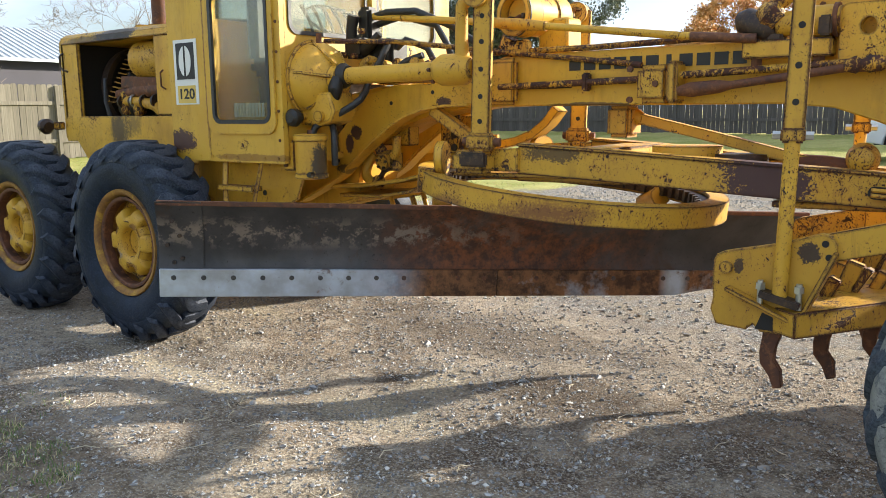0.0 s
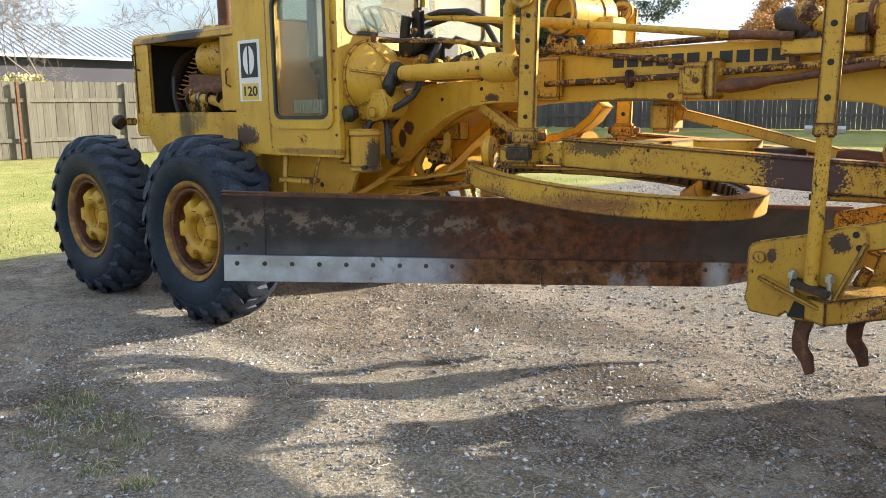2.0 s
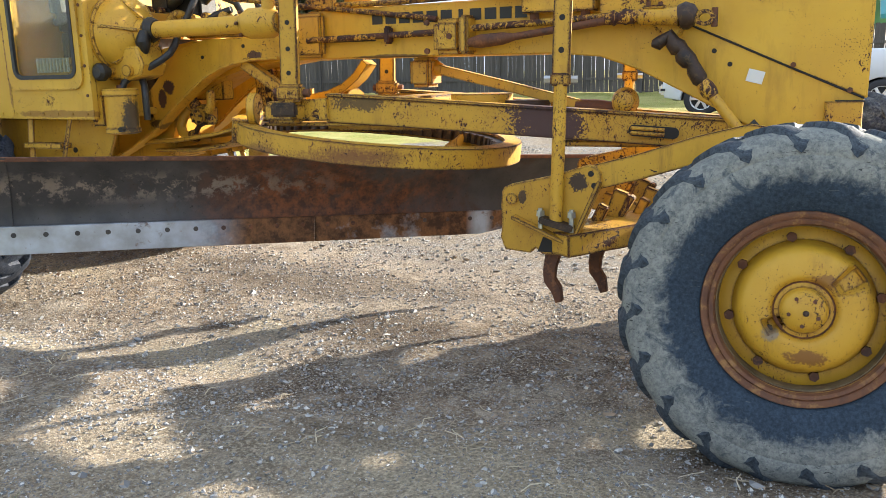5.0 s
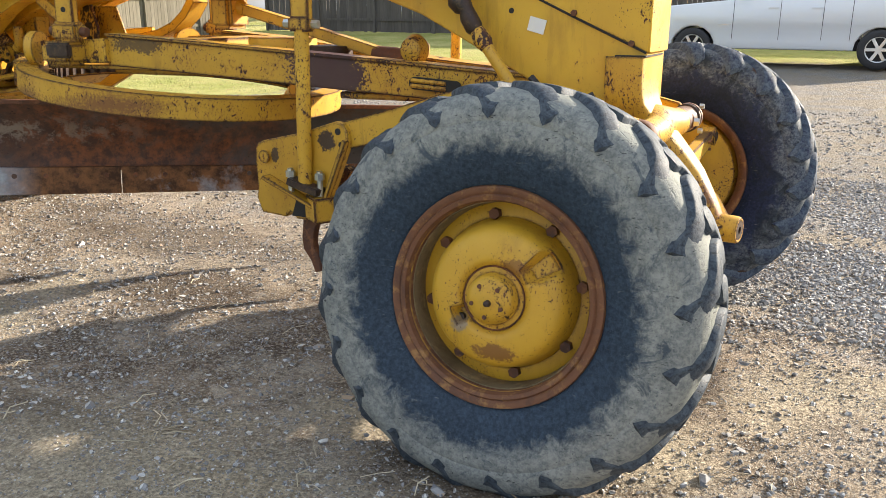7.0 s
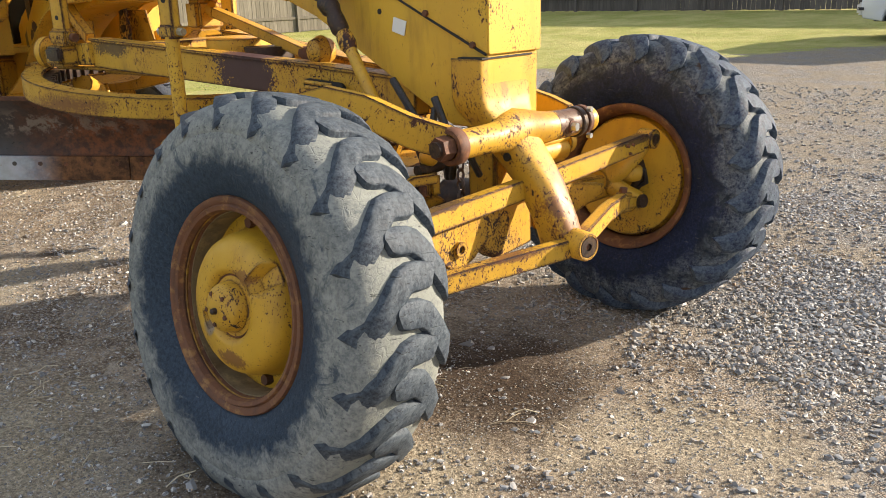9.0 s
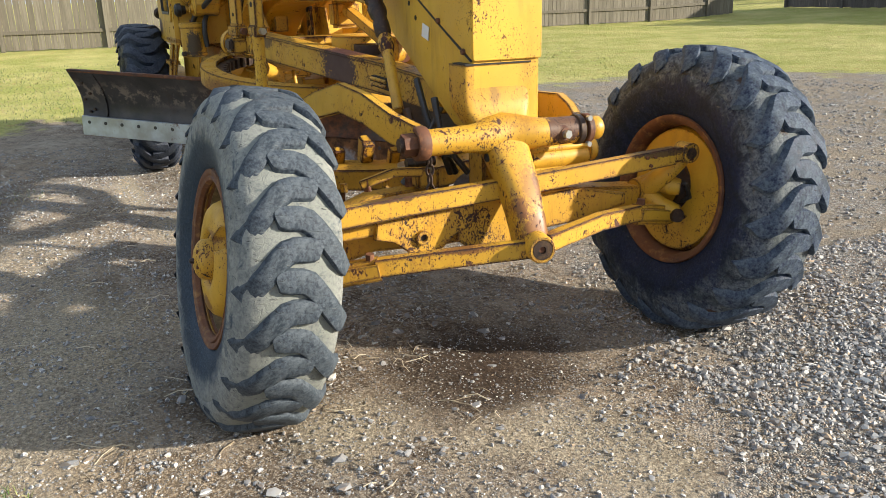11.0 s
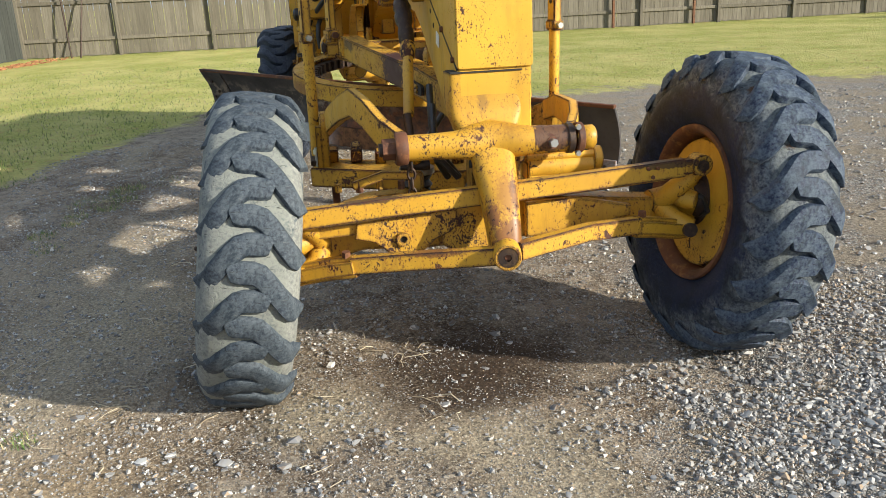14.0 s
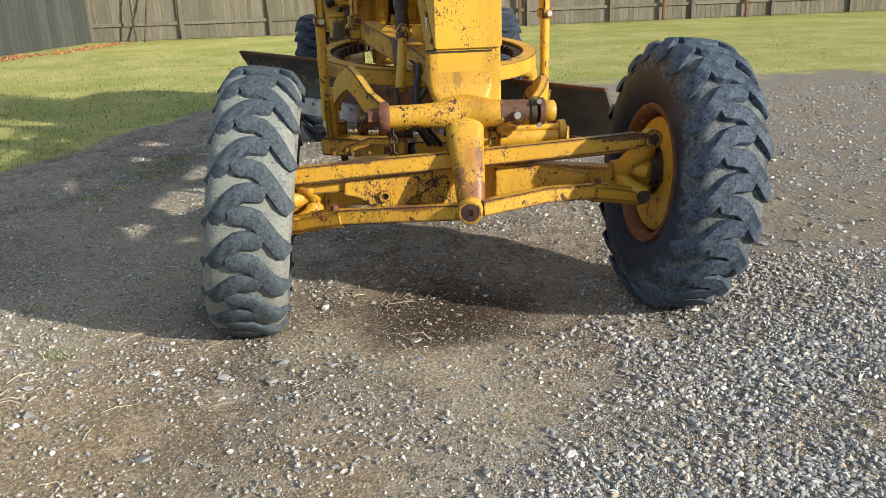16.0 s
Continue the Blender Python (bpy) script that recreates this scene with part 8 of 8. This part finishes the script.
M_BARN = siding("dark_barn_siding", (0.055, 0.05, 0.065))
M_BARN2 = siding("slate_siding", (0.15, 0.17, 0.20))
M_ROOFM = siding("white_metal_roof", (0.52, 0.56, 0.60), rough=0.5, metal=0.2)
M_BEIGE = siding("beige_stucco", (0.52, 0.40, 0.29))
M_TEAL = siding("teal_metal_roof", (0.05, 0.30, 0.30), rough=0.45)


def house(name, x0, x1, y0, y1, z_eave, z_ridge, wall, roof, label, ridge="y", over=0.5, wins=()):
    zb = min(ground_z(x, y) for x in (x0, x1) for y in (y0, y1)) - 0.3
    root = thing(name, ((x0 + x1) / 2, (y0 + y1) / 2, zb), label, "house")
    part("wall", Mesh().box(((x0 + x1) / 2, (y0 + y1) / 2, (zb + z_eave) / 2), (x1 - x0, y1 - y0, z_eave - zb)), wall, root, smooth=0)
    if ridge == "y":
        xm = (x0 + x1) / 2
        for s, xe in ((-1, x0 - over), (1, x1 + over)):
            rise = (z_ridge - z_eave) * (1 + over / (xm - x0)) * 1.0
            ze = z_ridge - rise
            rp = part("roof", Mesh().add([(xm, y0 - over, z_ridge), (xm, y1 + over, z_ridge), (xe, y1 + over, ze), (xe, y0 - over, ze), (xm, y0 - over, z_ridge - 0.12), (xm, y1 + over, z_ridge - 0.12), (xe, y1 + over, ze - 0.12), (xe, y0 - over, ze - 0.12)],
                                        [(0, 1, 2, 3), (4, 5, 6, 7), (0, 1, 5, 4), (1, 2, 6, 5), (2, 3, 7, 6), (3, 0, 4, 7)]), roof, root, smooth=0)
            k = int((y1 - y0 + 2 * over) / 0.30)
            if s > 0:
                for i in range(k + 1):
                    yy = y0 - over + 0.30 * i
                    sub("roof_rib", Mesh().strip([(xm, yy, z_ridge + 0.02), (xe, yy, ze + 0.02)], 0.05, 0.05), roof, rp, smooth=0)
        for yy in (y0, y1):
            part("gable", Mesh().prism([(x0, z_eave), (x1, z_eave), (xm, z_ridge - 0.1)], "y", yy - 0.05, yy + 0.05, 0), wall, root, smooth=0)
    else:
        ym = (y0 + y1) / 2
        for s, ye in ((-1, y0 - over), (1, y1 + over)):
            ze = z_ridge - (z_ridge - z_eave) * (1 + over / (ym - y0))
            part("roof", Mesh().add([(x0 - over, ym, z_ridge), (x1 + over, ym, z_ridge), (x1 + over, ye, ze), (x0 - over, ye, ze), (x0 - over, ym, z_ridge - 0.15), (x1 + over, ym, z_ridge - 0.15), (x1 + over, ye, ze - 0.15), (x0 - over, ye, ze - 0.15)],
                                   [(0, 1, 2, 3), (4, 5, 6, 7), (0, 1, 5, 4), (1, 2, 6, 5), (2, 3, 7, 6), (3, 0, 4, 7)]), roof, root, smooth=0)
        for xx in (x0, x1):
            part("gable", Mesh().prism([(y0, z_eave), (y1, z_eave), (ym, z_ridge - 0.1)], "x", xx - 0.05, xx + 0.05, 0), wall, root, smooth=0)
    for wx, wy, wz, ww, wh in wins:
        part("window", Mesh().box((wx, wy, wz), (ww if ridge != "y" else 0.1, 0.1 if ridge != "y" else ww, wh)), M_DARK, root, smooth=0)
    return root


house("barn", -42.0, -34.0, 11.0, 36.0, 3.95, 5.4, M_BARN, M_ROOFM, "long dark barn with a white ribbed metal roof")
house("shed", -32.5, -28.5, 21.0, 27.0, 3.2, 4.0, M_BARN2, M_ROOFM, "small slate-grey shed with a pale metal roof")
house("bungalow", 2.6, 14.0, 33.0, 41.0, 3.4, 5.4, M_BEIGE, M_TEAL, "beige house with a teal metal roof", "x", 0.7, ((6.0, 33.0, 2.4, 1.4, 1.1),))


# ---- trees ----
def bark(name, c):
    m = Mat(name, 0.9)
    g = m.noise(9.0, 6.0, 0.7, stretch=(1, 1, 0.25))
    m.color(m.mix(m.ramp(g, 0.3, 0.7), c, tuple(v * 0.55 for v in c)))
    m.bump(g, 0.6, 0.02)
    return m.m


def leaf_mat(name, a, b):
    m = Mat(name, 0.6)
    m.color(m.mix(m.island(), a, b))
    m.b.inputs["Transmission Weight"].default_value = 0.0
    return m.m


M_BARK, M_TWIG = bark("grey_bark", (0.11, 0.085, 0.07)), bark("pale_twigs", (0.30, 0.25, 0.20))
M_ORANGE = leaf_mat("orange_leaves", (0.50, 0.22, 0.05), (0.68, 0.42, 0.16))
M_PALE = leaf_mat("pale_yellow_leaves", (0.50, 0.42, 0.16), (0.62, 0.56, 0.28))
M_PINE = leaf_mat("grey_green_needles", (0.055, 0.075, 0.045), (0.17, 0.19, 0.14))


def tree(name, x, y, h, spread, label, leaves=None, leaf_n=0, leaf_s=0.1, seed=1, trunk_r=0.18, fork=0.3, depth=5, twig=M_BARK, droop=0.0, thin=0.006):
    r2 = random.Random(seed)
    z0 = ground_z(x, y) - 0.1
    root = thing(name, (x, y, z0), label, "tree")
    wood_m, tips = Mesh(), []

    def grow(p, d, n, r, k):
        pts, rs = [p], [max(thin, r)]
        for i in range(3):
            d = (d + Vector((r2.uniform(-1, 1), r2.uniform(-1, 1), r2.uniform(-0.6, 0.8) - droop * (k < 3))) * 0.16).normalized()
            p = p + d * n / 3
            pts.append(p)
            rs.append(max(thin, r * (1 - 0.13 * (i + 1))))
        wood_m.tube(pts, rs, 7 if k > 3 else 4, cap=False)
        if k <= 1:
            tips.append((p, n))
        if k == 0:
            return
        for j in range(3 if k > 1 else 4):
            a = r2.uniform(0, 6.3)
            side = d.orthogonal().normalized()
            side = (Matrix.Rotation(a, 3, d) @ side)
            e = (d * r2.uniform(0.55, 0.95) + side * r2.uniform(0.45, 0.9) * spread).normalized()
            grow(pts[r2.choice((2, 3, 3))], e, n * r2.uniform(0.58, 0.8), rs[3] * r2.uniform(0.5, 0.72), k - 1)
    grow(Vector((x, y, z0)), Vector((0, 0, 1)), h * fork, trunk_r, depth)
    part("trunk", wood_m, twig, root, smooth=60)
    if leaves:
        vs, fs = [], []
        for _ in range(leaf_n):
            p, n = r2.choice(tips)
            q = p + Vector((r2.gauss(0, 1), r2.gauss(0, 1), r2.gauss(0, 0.8))) * n * 0.45
            a, b = Vector((r2.uniform(-1, 1), r2.uniform(-1, 1), r2.uniform(-1, 1))).normalized(), Vector((r2.uniform(-1, 1), r2.uniform(-1, 1), r2.uniform(-1, 1)))
            b = a.cross(b).normalized()
            s, o = leaf_s * r2.uniform(0.6, 1.3), len(vs)
            vs.extend(tuple(v) for v in (q - a * s, q - b * s * 0.5, q + a * s, q + b * s * 0.5))
            fs.append((o, o + 1, o + 2, o + 3))
        me = bpy.data.meshes.new("crown")
        me.from_pydata(vs, [], fs)
        me.materials.append(leaves)
        part("crown", me, leaves, root)
    return root


tree("bare_tree", -24.2, 9.6, 9.0, 1.3, "leafless tree with fine pale branches", seed=4, trunk_r=0.10, fork=0.26, twig=M_TWIG, depth=7, thin=0.0045)
tree("bare_tree", -23.8, 10.6, 7.5, 1.4, "leafless shrubby tree with fine branches", seed=17, trunk_r=0.08, fork=0.26, twig=M_TWIG, depth=6, thin=0.0045)
tree("shrub", -22.3, 8.9, 4.6, 1.2, "shrub with pale yellow leaves", M_PALE, 5000, 0.07, seed=8, trunk_r=0.06, fork=0.2, depth=4)
tree("bare_tree", -47.0, 31.5, 13.0, 1.0, "distant leafless grey tree", seed=9, trunk_r=0.16, fork=0.27, twig=M_TWIG, depth=6, thin=0.008)
tree("bare_tree", -45.0, 35.5, 12.0, 1.1, "distant leafless grey tree", seed=12, trunk_r=0.16, fork=0.27, twig=M_TWIG, depth=6, thin=0.008)
tree("elm_tree", -18.6, 34.0, 22.0, 1.9, "big dark-limbed tree with thin grey-green foliage", M_PINE, 60000, 0.075, seed=21, trunk_r=0.42, fork=0.17, depth=6, droop=0.3)
tree("elm_tree", -22.0, 37.0, 20.0, 1.9, "dark tree with sparse grey-green foliage", M_PINE, 40000, 0.08, seed=23, trunk_r=0.34, fork=0.15, depth=6, droop=0.5)
tree("elm_tree", -26.0, 38.0, 13.0, 1.4, "dark tree with sparse grey-green foliage", M_PINE, 10000, 0.09, seed=22, trunk_r=0.28, fork=0.18, depth=5)
tree("maple_tree", -10.6, 32.5, 11.0, 1.2, "maple full of orange autumn leaves", M_ORANGE, 30000, 0.062, seed=33, trunk_r=0.22, fork=0.18, depth=6)
tree("maple_tree", -7.4, 35.0, 10.0, 1.15, "smaller maple with thinning orange leaves", M_ORANGE, 18000, 0.08, seed=35, trunk_r=0.2, fork=0.18, depth=6)


# ---- white pickup truck ----
M_CARPAINT = Mat("white_car_paint", 0.22).color((0.74, 0.76, 0.78)).m
M_CARGLASS = Mat("dark_car_glass", 0.05).color((0.02, 0.025, 0.03)).m
M_CARTRIM = Mat("black_plastic", 0.6).color((0.02, 0.02, 0.022)).m
M_ALLOY = Mat("alloy", 0.3, 0.8).color((0.62, 0.62, 0.62)).m
M_RED = Mat("red_lamp", 0.2).color((0.45, 0.02, 0.02)).m
M_LAMP = Mat("clear_lamp", 0.1).color((0.75, 0.76, 0.78)).m


def pickup(x, y):
    z = ground_z(x, y)
    root = thing("pickup_truck", (x, y, z), "parked white crew-cab pickup truck", "truck")

    def P(px, pz):
        return (x + px, z + pz)
    # profile, nose at -x
    w0, w1 = y - 0.98, y + 0.98

    def arch(cx, r=0.47):
        return [P(cx + r * math.cos(radians(a)), 0.36 + r * math.sin(radians(a))) for a in range(0, 181, 20)]
    low_e = [P(2.95, 0.55), P(2.95, 0.62)]
    body = [P(2.93, 0.50), P(2.95, 1.36), P(2.92, 1.42), P(1.15, 1.42), P(1.1, 1.42), P(-1.25, 1.36), P(-2.55, 1.24), P(-2.80, 1.12), P(-2.86, 0.62), P(-2.80, 0.42)]
    front = arch(-1.97)[::-1]
    rear = arch(1.68)[::-1]
    outline = body + front + rear
    part("body", Mesh().prism(outline, "y", w0, w1, 0.03), M_CARPAINT, root, smooth=50)
    part("cabin", Mesh().prism([P(1.12, 1.40), P(1.0, 1.86), P(0.8, 1.93), P(-0.55, 1.95), P(-0.75, 1.90), P(-1.35, 1.40)], "y", w0 + 0.09, w1 - 0.09, 0.05), M_CARPAINT, root, smooth=50)
    for a, b, c, d in ((-1.12, -0.30, -0.66, -0.30), (-0.22, 0.55, -0.22, 0.55), (0.62, 0.98, 0.62, 0.90)):
        part("side_window", Mesh().prism([P(a, 1.44), P(b, 1.44), P(d, 1.86), P(c, 1.86)], "y", w0 + 0.082, w0 + 0.10, 0), M_CARGLASS, root, smooth=0)
    for dx in (-1.15, -0.22, 0.60, 1.13):
        part("door_gap", Mesh().box((x + dx, w0 - 0.001, z + 0.98), (0.010, 0.004, 0.84)), M_CARTRIM, root, smooth=0)
    for dx in (-0.36, 0.47):
        part("door_handle", Mesh().box((x + dx, w0 - 0.012, z + 1.20), (0.22, 0.025, 0.035), b=0.01), M_CARPAINT, root)
    part("sill", Mesh().box((x - 0.15, w0 + 0.06, z + 0.43), (2.7, 0.08, 0.08), b=0.01), M_CARTRIM, root)
    part("badge_strip", Mesh().box((x - 1.32, w0 - 0.002, z + 0.86), (0.28, 0.004, 0.02)), M_ALLOY, root, smooth=0)
    part("front_bumper", Mesh().box((x - 2.86, y, z + 0.60), (0.14, 1.94, 0.24), b=0.04), M_ALLOY, root)
    part("fog_lamp", Mesh().box((x - 2.83, w0 + 0.08, z + 0.60), (0.16, 0.18, 0.12), b=0.03), M_CARTRIM, root)
    part("grille", Mesh().box((x - 2.83, y, z + 0.92), (0.05, 1.2, 0.28), b=0.02), M_CARTRIM, root)
    for s in (-1, 1):
        part("headlamp", Mesh().box((x - 2.74, y + s * 0.80, z + 1.0), (0.22, 0.36, 0.17), b=0.04), M_LAMP, root)
        part("tail_lamp", Mesh().box((x + 2.90, y + s * 0.90, z + 1.13), (0.12, 0.18, 0.42), b=0.02), M_RED, root)
    part("rear_bumper", Mesh().box((x + 3.0, y, z + 0.60), (0.16, 1.9, 0.2), b=0.03), M_ALLOY, root)
    part("wing_mirror", Mesh().box((x - 0.98, w0 - 0.10, z + 1.50), (0.10, 0.2, 0.24), b=0.04), M_CARPAINT, root)
    part("underbody", Mesh().box((x, y, z + 0.45), (5.3, 1.6, 0.2), b=0.02), M_CARTRIM, root)
    for cx in (-1.97, 1.68):
        for s in (-1, 1):
            wy = y + s * 0.86
            wm = Matrix.Translation((x + cx, wy, z + 0.395)) @ Matrix.Rotation(0 if s < 0 else math.pi, 4, "Z")
            wh = new("wheel")
            wh.parent = root
            wh.matrix_basis = world_of(root).inverted() @ wm
            sub("tyre", Mesh().lathe([(-0.12, 0.25), (-0.135, 0.33), (-0.11, 0.385), (-0.07, 0.395), (0.07, 0.395), (0.11, 0.385), (0.135, 0.33), (0.12, 0.25)], seg=40, closed=True), M_CARTRIM, wh, at=wm)
            sub("rim", Mesh().lathe([(-0.12, 0.235), (-0.125, 0.252), (0.0, 0.252), (0.0, 0.235)], seg=40, closed=True), M_ALLOY, wh, at=wm)
            sub("wheel_back", Mesh().cyl((0, -0.02, 0), (0, 0.02, 0), 0.24, seg=24), M_CARTRIM, wh, at=wm)
            for k in range(6):
                a = math.pi * k / 3
                sub("spoke", Mesh().strip([(0.03 * math.cos(a), -0.10, 0.03 * math.sin(a)), (0.24 * math.cos(a), -0.11, 0.24 * math.sin(a))], 0.05, 0.06), M_ALLOY, wh, at=wm)
            sub("hub_cap", Mesh().cyl((0, -0.13, 0), (0, -0.06, 0), 0.05, seg=14), M_ALLOY, wh, at=wm)


pickup(-0.13, 19.95 + 0.86)
